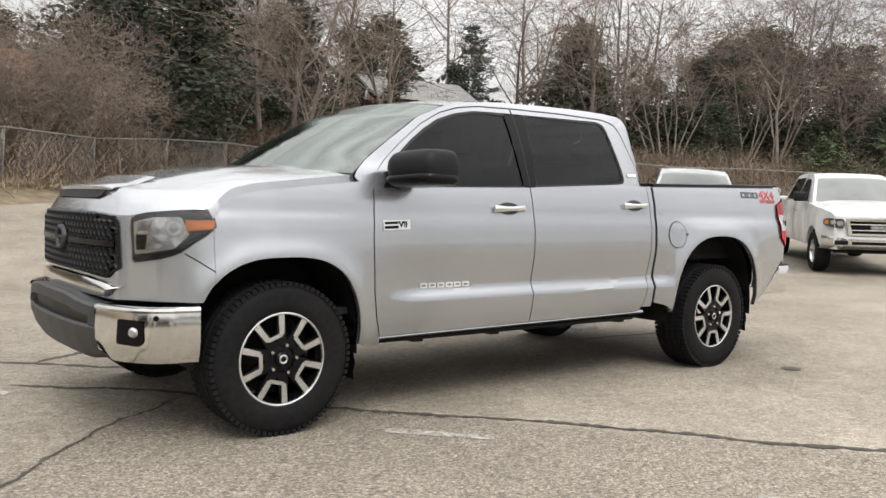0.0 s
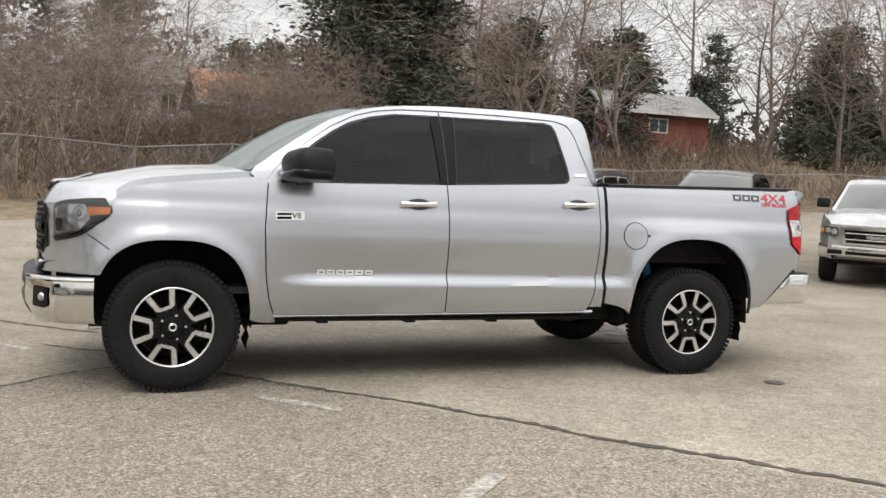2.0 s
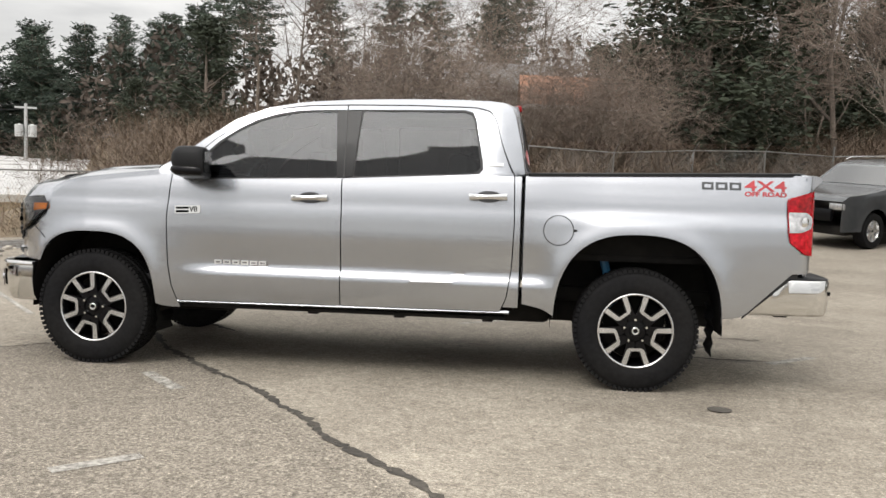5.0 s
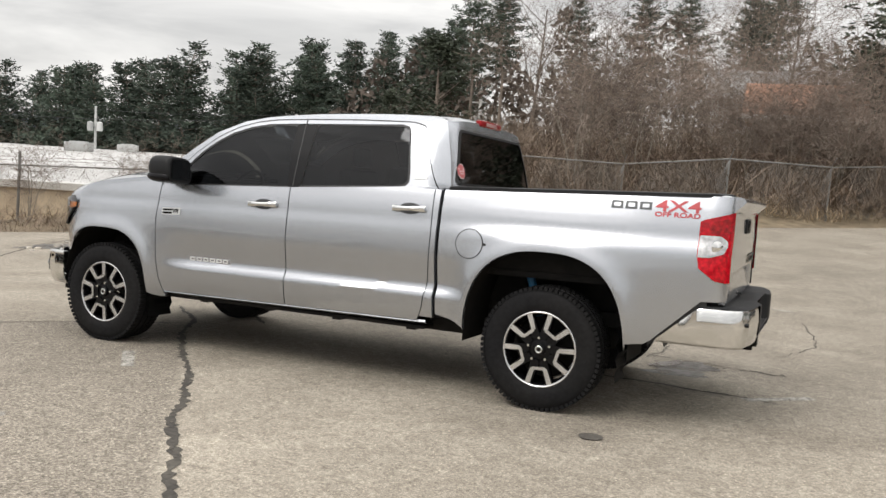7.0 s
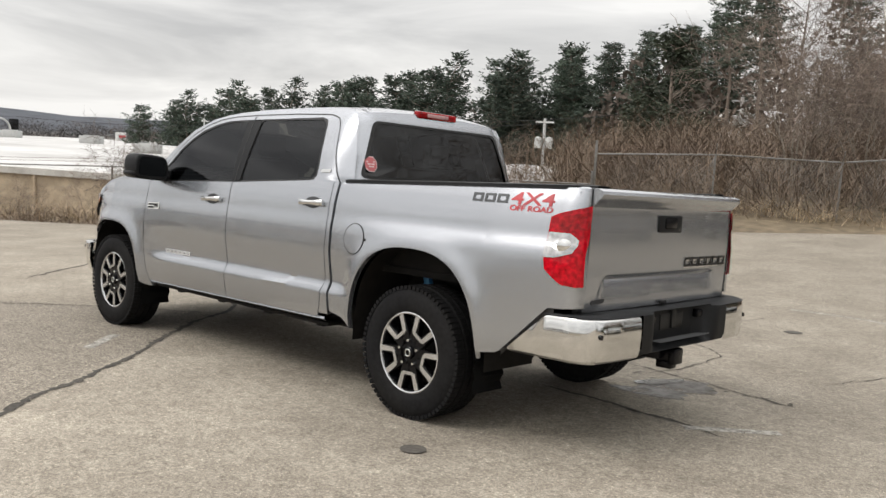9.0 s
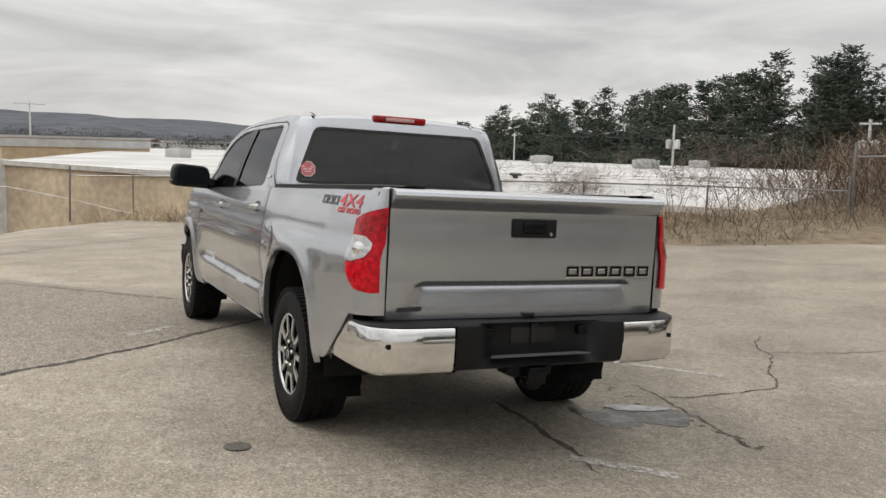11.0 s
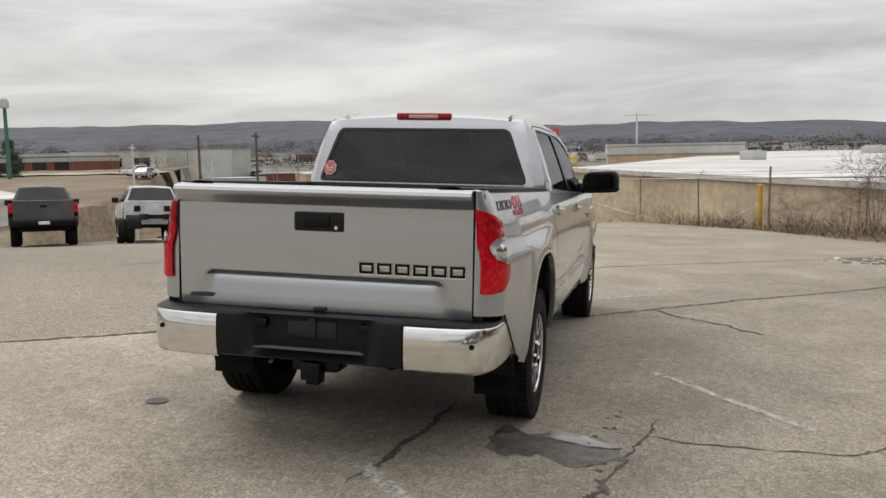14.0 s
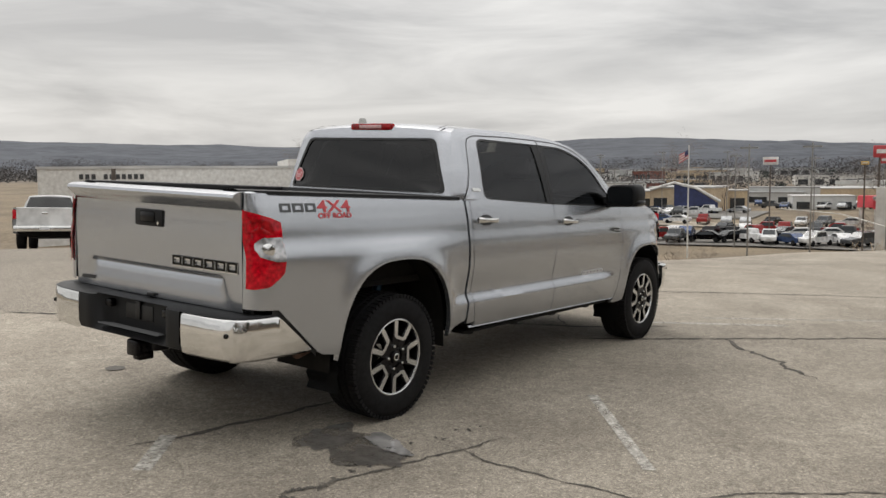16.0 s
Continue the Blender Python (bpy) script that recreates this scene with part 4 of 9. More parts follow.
bm = bmesh.new()
fan(bm, resample(GR, 160), (0, 1.0), lambda u, v: nose_point(u, v, 0.006), 10)
grille = part("grille", bm, GLOSS_BLACK, truck, "black mesh grille with hexagon openings")
HEX = [(math.pi / 6 + k * math.pi / 3) for k in range(6)]
first = None
for j in range(9):
    z = 0.872 + j * 0.0335
    if 0.985 < z < 1.035:
        continue
    for k in range(-13, 14):
        y = (k + 0.5 * (j % 2)) * 0.0485
        if not in_grille(y, z, 0.012) or math.hypot(y / 1.15, z - 1.017) < 0.068:
            continue
        bm = bmesh.new()
        loops = []
        for r, o in ((0.0300, 0.008), (0.0275, 0.022), (0.0215, 0.026), (0.0165, 0.016), (0.0155, 0.008)):
            loops.append([nose_point(y + r * 0.92 * math.cos(a), z + r * 0.74 * math.sin(a), o) for a in HEX])
        sheet(bm, loops, closed=True)
        part("grille_cell", bm, GRILLE_BLACK, grille, smooth=0)
bm = bmesh.new()
sheet(bm, [[nose_point(y, 1.010 + dz, o) for y in np.linspace(-0.645, 0.645, 41)] for dz, o in ((-0.022, 0.008), (-0.016, 0.030), (0.014, 0.030), (0.020, 0.008))])
part("grille_bar", bm, GLOSS_BLACK, grille)
bm = bmesh.new()
ring_between(bm, [(0.985 * u, 1.0 + (v - 1.0) * 0.975) for u, v in GR], [(u * 1.008, 1.0 + (v - 1.0) * 1.015) for u, v in GR], (0, 1.0), lambda u, v: nose_point(u, v, 0.010), 120, 2)
part("grille_frame", bm, BLACK_PLASTIC, grille)
bm = bmesh.new()
lathe(bm, [(0.052, 0.0), (0.056, 0.016), (0.068, 0.022), (0.078, 0.016), (0.082, 0.0)], 36, "x")
box(bm, (0.0, -0.055, -0.008), (0.012, 0.055, 0.010))
bmesh.ops.scale(bm, vec=(-1, 1, 0.82), verts=bm.verts[:])
bmesh.ops.translate(bm, vec=(-0.822, 0, 1.017), verts=bm.verts[:])
part("grille_emblem", bm, GREY_PLASTIC, grille, "plain oval grille emblem")
bm = bmesh.new()
LIP_Y = np.linspace(-0.665, 0.665, 49)
rows = []
for f, o in ((0.0, 0.003), (0.06, 0.020), (0.30, 0.030), (0.62, 0.034), (0.92, 0.026), (1.0, 0.004)):
    row = []
    for y in LIP_Y:
        a = abs(y)
        top = lerp_list(a, [0, 0.35, 0.57, 0.665], [0.838, 0.832, 0.818, 0.800])
        low = lerp_list(a, [0, 0.45, 0.58, 0.665], [0.742, 0.738, 0.745, 0.796])
        row.append(nose_point(y, top + f * (low - top), o))
    rows.append(row)
sheet(bm, rows)
part("grille_lip", bm, CHROME, grille, "chrome lip under the grille")

# headlights
HL_U = [(0.699, 1.085), (0.701, 1.132), (0.718, 1.146), (0.753, 1.160), (0.858, 1.174), (0.936, 1.181), (0.950, 1.165), (0.953, 1.102), (0.932, 1.050), (0.884, 0.978), (0.860, 0.962), (0.818, 0.944), (0.717, 0.925), (0.710, 0.945)]
for side in (-1, 1):
    def cp(u, v, off=0.0):
        p = nose_point(u, v, off)
        return (p[0], side * abs(p[1]), p[2])
    mid = (0.83, 1.075)
    bm = bmesh.new()
    fan(bm, resample(HL_U, 80), mid, lambda u, v: cp(u, v, 0.010), 8)
    light = part("headlight", bm, GREY_PLASTIC, truck, "headlight with smoked reflector and amber marker")
    bm = bmesh.new()
    fan(bm, resample([(0.715, 1.120), (0.80, 1.145), (0.888, 1.150), (0.905, 1.062), (0.870, 0.995), (0.800, 0.975), (0.722, 0.962)], 60), (0.81, 1.06), lambda u, v: cp(u, v, 0.0125), 4)
    part("reflector", bm, SMOKED, light)
    bm = bmesh.new()
    fan(bm, resample([(0.735, 1.075), (0.785, 1.085), (0.80, 1.13), (0.735, 1.12)], 30), (0.765, 1.10), lambda u, v: cp(u, v, 0.0150), 2)
    fan(bm, resample([(0.775, 0.985), (0.825, 0.992), (0.845, 1.010), (0.800, 1.035), (0.780, 1.030)], 30), (0.805, 1.01), lambda u, v: cp(u, v, 0.0150), 2)
    part("reflector_facet", bm, WHITE_LENS, light)
    bm = bmesh.new()
    fan(bm, resample([(0.728, 0.985), (0.768, 0.985), (0.775, 1.06), (0.728, 1.06)], 30), (0.75, 1.02), lambda u, v: cp(u, v, 0.0150), 2)
    part("dark_insert", bm, GLOSS_BLACK, light)
    for r, o, mt, nm in ((0.046, 0.016, WHITE_LENS, "lamp_ring"), (0.036, 0.0185, SMOKED, "projector_lamp"), (0.022, 0.0205, WHITE_LENS, "lamp_glass")):
        bm = bmesh.new()
        fan(bm, [(0.868 + r * 0.62 * math.cos(a), 1.095 + r * math.sin(a)) for a in np.linspace(0, 2 * math.pi, 24, endpoint=False)], (0.868, 1.095), lambda u, v: cp(u, v, o), 3)
        part(nm, bm, mt, light)
    bm = bmesh.new()
    fan(bm, resample([(0.707, 0.948), (0.717, 0.927), (0.818, 0.946), (0.860, 0.964), (0.884, 0.980), (0.932, 1.052), (0.951, 1.100), (0.944, 1.100), (0.922, 1.058), (0.878, 1.000), (0.852, 0.984), (0.80, 0.966), (0.72, 0.950)], 90), (0.86, 0.974), lambda u, v: cp(u, v, 0.0165), 2)
    part("lower_trim", bm, GLOSS_BLACK, light)
    bm = bmesh.new()
    fan(bm, resample([(0.897, 1.080), (0.949, 1.094), (0.951, 1.136), (0.897, 1.134)], 30), (0.922, 1.11), lambda u, v: cp(u, v, 0.019), 2)
    part("amber_marker", bm, AMBER, light, "amber side marker")
    bm = bmesh.new()
    fan(bm, resample(HL_U, 80), mid, lambda u, v: cp(u, v, 0.024), 8)
    part("lens", bm, LENS_CLEAR, light, away=(1.6, 0, 0.6))
    bm = bmesh.new()
    ring_between(bm, HL_U, [(mid[0] + (u - mid[0]) * 1.014, mid[1] + (v - mid[1]) * 1.03) for u, v in HL_U], mid, lambda u, v: cp(u, v, 0.006), 80, 1)
    part("headlight_seal", bm, SEAL, light)

# front bumper: grey middle, chrome ends
FB_Y = [0.0, 0.25, 0.45, 0.60, 0.656, 0.75, 0.812, 0.88, 0.93, 0.965, 0.988]
FB_X = [-0.895, -0.888, -0.872, -0.845, -0.830, -0.795, -0.763, -0.712, -0.660, -0.570, -0.443]
FB_K = [float(k) for k in np.gradient(FB_X, FB_Y)]
front_bumper = thing("front_bumper", "", "")
front_bumper.parent = truck


def bumper_at(y, z, off):
    x, k = lerp_list(y, FB_Y, FB_X), lerp_list(y, FB_Y, FB_K)
    l = math.hypot(1, k)
    return (x - off / l, y + off * k / l, z)


bm = bmesh.new()
VAL = [(0.752, -0.10), (0.752, -0.012), (0.740, 0.002), (0.690, 0.006), (0.676, -0.004), (0.672, -0.07), (0.612, -0.075), (0.612, -0.006), (0.600, 0.006), (0.560, 0.002), (0.500, -0.018), (0.440, -0.055), (0.410, -0.11), (0.405, -0.20)]
rows = []
for y in np.linspace(-0.645, 0.645, 61):
    a = abs(y)
    shut = smooth01(a, 0.54, 0.58)
    row = []
    for z, o in VAL:
        if o < -0.03 and 0.60 < z < 0.69:
            o = o + (0.003 - o) * shut
        zz = z - (0.034 * smooth01(a, 0.2, 0.62) if z > 0.68 else 0.0) + (0.03 * smooth01(a, 0.35, 0.65) if z < 0.5 else 0.0)
        p = bumper_at(a, zz, o)
        row.append((p[0], math.copysign(p[1], y), p[2]))
    rows.append(row)
sheet(bm, rows)
valance = part("bumper_valance", bm, GREY_PLASTIC, front_bumper, "dark grey bumper middle")
bm = bmesh.new()
rows = []
for y in np.linspace(-0.55, 0.55, 41):
    row = []
    for z in (0.606, 0.640, 0.674):
        p = bumper_at(abs(y), z - 0.018 * smooth01(abs(y), 0.2, 0.62), -0.030)
        row.append((p[0], math.copysign(p[1], y), p[2]))
    rows.append(row)
sheet(bm, rows)
part("bumper_slot", bm, SEAL, valance, "black slot across the bumper")
for side in (-1, 1):
    fb = lambda y, z, o: (lambda p: (p[0], side * p[1], p[2]))(bumper_at(y, z, o))
    bm = bmesh.new()
    rows = []
    along = resample([(x, y) for x, y in zip(FB_X, FB_Y) if y > 0.64], 30, closed=False)
    for x, y in along:
        drop = 0.05 * (1 - smooth01(y, 0.65, 0.74))
        rows.append([fb(y, z + (drop if z < 0.5 else 0.0), o) for z, o in ((0.720, -0.05), (0.722, 0.0), (0.716, 0.010), (0.706, 0.013), (0.694, 0.003), (0.62, 0.010), (0.55, 0.006), (0.49, -0.008), (0.450, -0.035), (0.438, -0.09))])
    sheet(bm, rows)
    end = part("bumper_end", bm, CHROME, front_bumper, "chrome bumper end")
    bm = bmesh.new()
    hole = rounded([(0.800, 0.548), (0.893, 0.540), (0.905, 0.560), (0.905, 0.655), (0.806, 0.660)], 0.012)
    fan(bm, resample(hole, 50), (0.855, 0.60), lambda u, v: fb(u, v, 0.016), 3)
    ring_between(bm, hole, [(0.855 + (u - 0.855) * 1.06, 0.60 + (v - 0.60) * 1.06) for u, v in hole], (0.855, 0.60), lambda u, v: fb(u, v, 0.013), 50, 2)
    fog = part("fog_lamp_bezel", bm, GLOSS_BLACK, end)
    bm = bmesh.new()
    turn = Matrix.Translation(fb(0.872, 0.603, 0.016)) @ pose(0, 0, 0, 0, 0, -side * 40)
    lathe(bm, [(0.001, -0.012), (0.017, -0.011), (0.023, -0.006), (0.026, 0.0)], 24, "x")
    bmesh.ops.transform(bm, matrix=turn, verts=bm.verts[:])
    part("fog_lamp", bm, WHITE_LENS, end, "round fog lamp")
    bm = bmesh.new()
    lathe(bm, [(0.001, -0.006), (0.013, -0.006), (0.013, 0.0)], 16, "x")
    bmesh.ops.transform(bm, matrix=Matrix.Translation(fb(0.938, 0.672, 0.012)) @ pose(0, 0, 0, 0, 0, -side * 62), verts=bm.verts[:])
    part("parking_sensor", bm, GLOSS_BLACK, end)

# cab
ROOF_X = [0.40, 0.465, 0.723, 0.946, 1.171, 1.35, 1.514, 1.75, 2.018, 2.30, 2.492, 2.70, 2.80, 2.845]
ROOF_Z = [1.375, 1.424, 1.611, 1.760, 1.849, 1.884, 1.902, 1.918, 1.926, 1.930, 1.929, 1.922, 1.910, 1.885]


def cab_y(z, x=1.5):
    y = lerp_list(z, [1.30, 1.36, 1.47, 1.60, 1.75, 1.84, 1.89, 1.94], [0.955, 0.938, 0.905, 0.862, 0.803, 0.762, 0.728, 0.68])
    y -= 0.10 * smooth01(x, 2.78, 2.97) ** 2
    y -= 0.05 * (1 - smooth01(x, 0.40, 1.0)) * smooth01(z, 1.40, 1.5)
    return y


OUT = [(0.50, 1.322), (0.44, 1.38)] + [(x, z - 0.006) for x, z in list(zip(ROOF_X, ROOF_Z))[1:]] + [(2.875, 1.82), (2.925, 1.60), (2.955, 1.41), (2.90, 1.402), (1.7, 1.357)]
GL_F = [(0.640, 1.336), (1.690, 1.370), (1.700, 1.385), (1.662, 1.800), (1.645, 1.816), (1.50, 1.820), (1.40, 1.813), (1.25, 1.785), (1.106, 1.740), (0.98, 1.672), (0.871, 1.596), (0.74, 1.478), (0.66, 1.39)]
GL_R = [(1.812, 1.378), (2.56, 1.415), (2.63, 1.424), (2.660, 1.452), (2.655, 1.50), (2.60, 1.775), (2.578, 1.815), (2.53, 1.832), (1.85, 1.830), (1.832, 1.815)]
DLO = [(0.622, 1.328), (1.75, 1.362), (2.60, 1.408), (2.655, 1.416), (2.678, 1.445), (2.672, 1.51), (2.612, 1.79), (2.588, 1.832), (2.53, 1.848), (1.60, 1.835), (1.40, 1.828), (1.24, 1.80), (1.09, 1.752), (0.965, 1.682), (0.855, 1.604), (0.72, 1.482)]
for side in (-1, 1):
    at = lambda u, v, o=0.0: (u, side * (cab_y(v, u) + o), v)
    bm = bmesh.new()
    ring_between(bm, DLO, OUT, (1.75, 1.60), at, 200, 4)
    part("cab_side", bm, SILVER, truck)
    bm = bmesh.new()
    mid = [(1.697, 1.368), (1.806, 1.374), (1.826, 1.832), (1.652, 1.828)]
    fan(bm, resample(mid, 60), (1.745, 1.60), lambda u, v: at(u, v, 0.001), 4)
    part("door_pillar", bm, GLOSS_BLACK, truck, "gloss black door pillar")
    for nm, gl, c in (("front_side_window", GL_F, (1.35, 1.56)), ("rear_side_window", GL_R, (2.22, 1.61))):
        bm = bmesh.new()
        fan(bm, resample(gl, 90), c, lambda u, v: at(u, v, -0.008), 5)
        pane = part(nm, bm, TINT, truck, "dark tinted side window", away=(1.6, 0, 0.6))
        bm = bmesh.new()
        big = [(c[0] + (u - c[0]) * 1.035, c[1] + (v - c[1]) * 1.075) for u, v in gl]
        ring_between(bm, gl, big, c, lambda u, v: at(u, v, -0.003), 80, 1)
        part("window_seal", bm, SEAL, pane)
    # seams of the doors over the glass
    bm = bmesh.new()
    for line in ([(0.53, 1.33), (0.60, 1.425), (0.80, 1.60), (0.96, 1.715), (1.12, 1.795), (1.28, 1.840), (1.45, 1.862), (1.75, 1.872), (2.2, 1.876), (2.60, 1.868), (2.70, 1.845), (2.745, 1.79), (2.80, 1.60), (2.86, 1.46), (2.892, 1.40)],
                 [(1.746, 1.36), (1.742, 1.50), (1.735, 1.70), (1.722, 1.868)]):
        pts = resample(line, 60, closed=False)
        rows = [[at(u - 0.004, v - 0.002, 0.0022), at(u + 0.004, v + 0.002, 0.0022)] if line[0][0] > 1 else [at(u, v - 0.003, 0.0022), at(u + 0.003, v + 0.004, 0.0022)] for u, v in pts]
        sheet(bm, rows)
    part("door_seam", bm, SEAL, truck)

bm = bmesh.new()
rows = []
for i in range(33):
    t = i / 32
    x = 1.171 + t * (2.845 - 1.171)
    z = lerp_list(x, ROOF_X, ROOF_Z) - 0.006
    ye = cab_y(z, x)
    row = []
    for k in range(31):
        u = k / 30 * 2 - 1
        xs = x - 0.115 * (1 - u * u) * (1 - t) ** 2 + 0.035 * (1 - u * u) * t ** 4
        row.append((xs, u * ye, z + 0.038 * (1 - abs(u) ** 2.4) + 0.010 * (abs(u) > 0.55) * (abs(u) < 0.93) * 0))
    rows.append(row)
sheet(bm, rows)
part("roof", bm, SILVER, truck)

bm = bmesh.new()
rows = []
for i in range(21):
    t = i / 20
    x = 0.44 + t * (1.171 - 0.44)
    z = lerp_list(x, ROOF_X, ROOF_Z) - 0.006
    ye = cab_y(z, x)
    row = []
    for k in range(31):
        u = k / 30 * 2 - 1
        xs = x - (0.115 * t + 0.26 * (1 - t)) * (1 - u * u)
        row.append((xs, u * ye * 0.985, z + (0.038 * t + 0.012 * (1 - t)) * (1 - abs(u) ** 2.4)))
    rows.append(row)
sheet(bm, rows)
shield = part("windshield", bm, CLEAR, truck, "pale green tinted windshield", away=(1.6, 0, 0.6))
shield.visible_shadow = False
bm = bmesh.new()
rows = []
for dz, dx in ((0.0, 0.0), (-0.012, -0.07), (-0.04, -0.09)):
    rows.append([(0.44 + dx - 0.26 * (1 - u * u), u * 0.86, 1.386 + 0.012 * (1 - abs(u) ** 2.4) + dz) for u in np.linspace(-1, 1, 31)])
sheet(bm, rows)
part("wiper_cowl", bm, BLACK_PLASTIC, truck, "black wiper cowl")
for ya, yb in ((-0.62, 0.02), (0.0, 0.62)):
    bm = bmesh.new()
    tube(bm, [(0.44 - 0.26 * (1 - (y / 0.87) ** 2) + 0.035 + 0.05 * abs(y - ya), y, 1.415 + 0.02 * abs(y - ya)) for y in np.linspace(ya, yb, 8)], 0.009, 5)
    part("wiper", bm, BLACK_PLASTIC, truck, "black wiper arm")

# back of the cab
def back_edge(z):
    """Where the flank of the cab ends at the rear: its x and half width."""
    x = lerp_list(z, [1.41, 1.60, 1.82, 1.879], [2.955, 2.925, 2.875, 2.845])
    return x, cab_y(z, x)


BACK = [(back_edge(z)[1], z) for z in (1.36, 1.41, 1.50, 1.60, 1.70, 1.78, 1.82, 1.85, 1.879)]
BACK += [(u * back_edge(1.879)[1], 1.879 + 0.038 * (1 - abs(u) ** 2.4)) for u in (0.9, 0.75, 0.6, 0.4, 0.2)]
BACK = [(-y, z) for y, z in BACK] + [(0.0, 1.917)] + BACK[::-1]
BACK_GL = rounded([(-0.768, 1.452), (0.768, 1.452), (0.622, 1.825), (-0.622, 1.825)], 0.05)


def back_at(y, z, off=0.0):
    xe, ye = back_edge(min(z, 1.879))
    xc = lerp_list(z, [1.30, 1.45, 1.85, 1.917], [2.995, 2.985, 2.900, 2.880])
    return (xc - (xc - xe) * smooth01(abs(y) / ye, 0.80, 1.0) ** 2 + off, y, z)


bm = bmesh.new()
ring_between(bm, BACK_GL, BACK, (0, 1.62), back_at, 160, 4)
part("cab_back", bm, SILVER, truck)
bm = bmesh.new()
fan(bm, resample(BACK_GL, 120), (0, 1.62), lambda u, v: back_at(u, v, -0.004), 5)
back_window = part("rear_window", bm, TINT_BACK, truck, "dark tinted rear window", away=(1.6, 0, 0.6))
bm = bmesh.new()
ring_between(bm, [(u * 0.985, 1.62 + (v - 1.62) * 0.965) for u, v in BACK_GL], [(u * 1.02, 1.62 + (v - 1.62) * 1.05) for u, v in BACK_GL], (0, 1.62), lambda u, v: back_at(u, v, 0.003), 120, 1)
part("window_seal", bm, SEAL, back_window)
bm = bmesh.new()
oct_ = [(-0.693 + 0.056 * math.cos(a), 1.540 + 0.056 * math.sin(a)) for a in np.linspace(math.pi / 8, 2 * math.pi + math.pi / 8, 8, endpoint=False)]
fan(bm, resample(oct_, 32), (-0.693, 1.540), lambda u, v: back_at(u, v, 0.002), 2)
sticker = part("window_sticker", bm, STICKER_PALE, truck, "pale red octagonal window sticker")
bm = bmesh.new()
fan(bm, resample([(-0.693 + (u + 0.693) * 0.88, 1.540 + (v - 1.540) * 0.88) for u, v in oct_], 32), (-0.693, 1.540), lambda u, v: back_at(u, v, 0.004), 2)
part("sticker_field", bm, STICKER_RED, sticker)
bm = bmesh.new()
for a, b, c, d in ((-0.728, 1.552, -0.658, 1.560), (-0.722, 1.536, -0.665, 1.544), (-0.715, 1.520, -0.672, 1.527)):
    sheet(bm, [[back_at(a, b, 0.006), back_at(c, b, 0.006)], [back_at(a, d, 0.006), back_at(c, d, 0.006)]])
part("sticker_bar", bm, STICKER_PALE, sticker)
bm = bmesh.new()
box(bm, (2.845, -0.205, 1.893), (2.898, 0.205, 1.945), 0.014)
brake = part("high_brake_light", bm, DARKRED_LENS, truck, "red high brake light with clear middle")
bm = bmesh.new()
box(bm, (2.89, -0.11, 1.905), (2.9015, 0.11, 1.932), 0.004)
part("clear_section", bm, mat("pink_clear_lens", (0.75, 0.42, 0.42), 0.15, coat=1.0, var=0.2, scale=60), brake)
for side in (-1, 1):
    bm = bmesh.new()
    rows = []
    for x in np.linspace(2.55, 2.86, 8):
        z = lerp_list(x, ROOF_X, ROOF_Z)
        rows.append([(x, side * 0.612, z + 0.020), (x, side * 0.628, z + 0.019)])
    sheet(bm, rows)
    part("roof_seam", bm, SEAL, truck)

# inside of the cab
bm = bmesh.new()
box(bm, (0.25, -0.86, 0.62), (2.86, 0.86, 0.66))
box(bm, (0.50, -0.84, 0.66), (0.78, 0.84, 1.34), 0.05)
box(bm, (2.74, -0.80, 0.66), (2.80, 0.80, 1.40), 0.02)
part("cabin_floor", bm, SEAT, truck, "dark cabin floor and dashboard")
for x0, y0, y1 in ((1.42, -0.70, -0.20), (1.42, 0.20, 0.70), (2.42, -0.76, -0.05), (2.42, 0.05, 0.76)):
    bm = bmesh.new()
    box(bm, (x0 - 0.42, y0, 0.80), (x0 + 0.05, y1, 1.0), 0.05)
    box(bm, (x0, y0, 0.92), (x0 + 0.15, y1, 1.55), 0.05)
    box(bm, (x0 + 0.05, (y0 + y1) / 2 - 0.12, 1.57), (x0 + 0.14, (y0 + y1) / 2 + 0.12, 1.74), 0.035)
    part("seat", bm, SEAT, truck, "dark seat with headrest")
bm = bmesh.new()
ring = [(0.19 * math.cos(a), 0.19 * math.sin(a)) for a in np.linspace(0, 2 * math.pi, 24, endpoint=False)]
pts = [(0.95 + 0.35 * v, -0.42 + u, 1.30 + 0.92 * v) for u, v in ring]
tube(bm, pts + [pts[0]], 0.014, 6, caps=False)
tube(bm, [(0.95, -0.61, 1.30), (0.93, -0.42, 1.29), (0.95, -0.23, 1.30)], 0.02, 6)
part("steering_wheel", bm, BLACK_PLASTIC, truck, "black steering wheel")

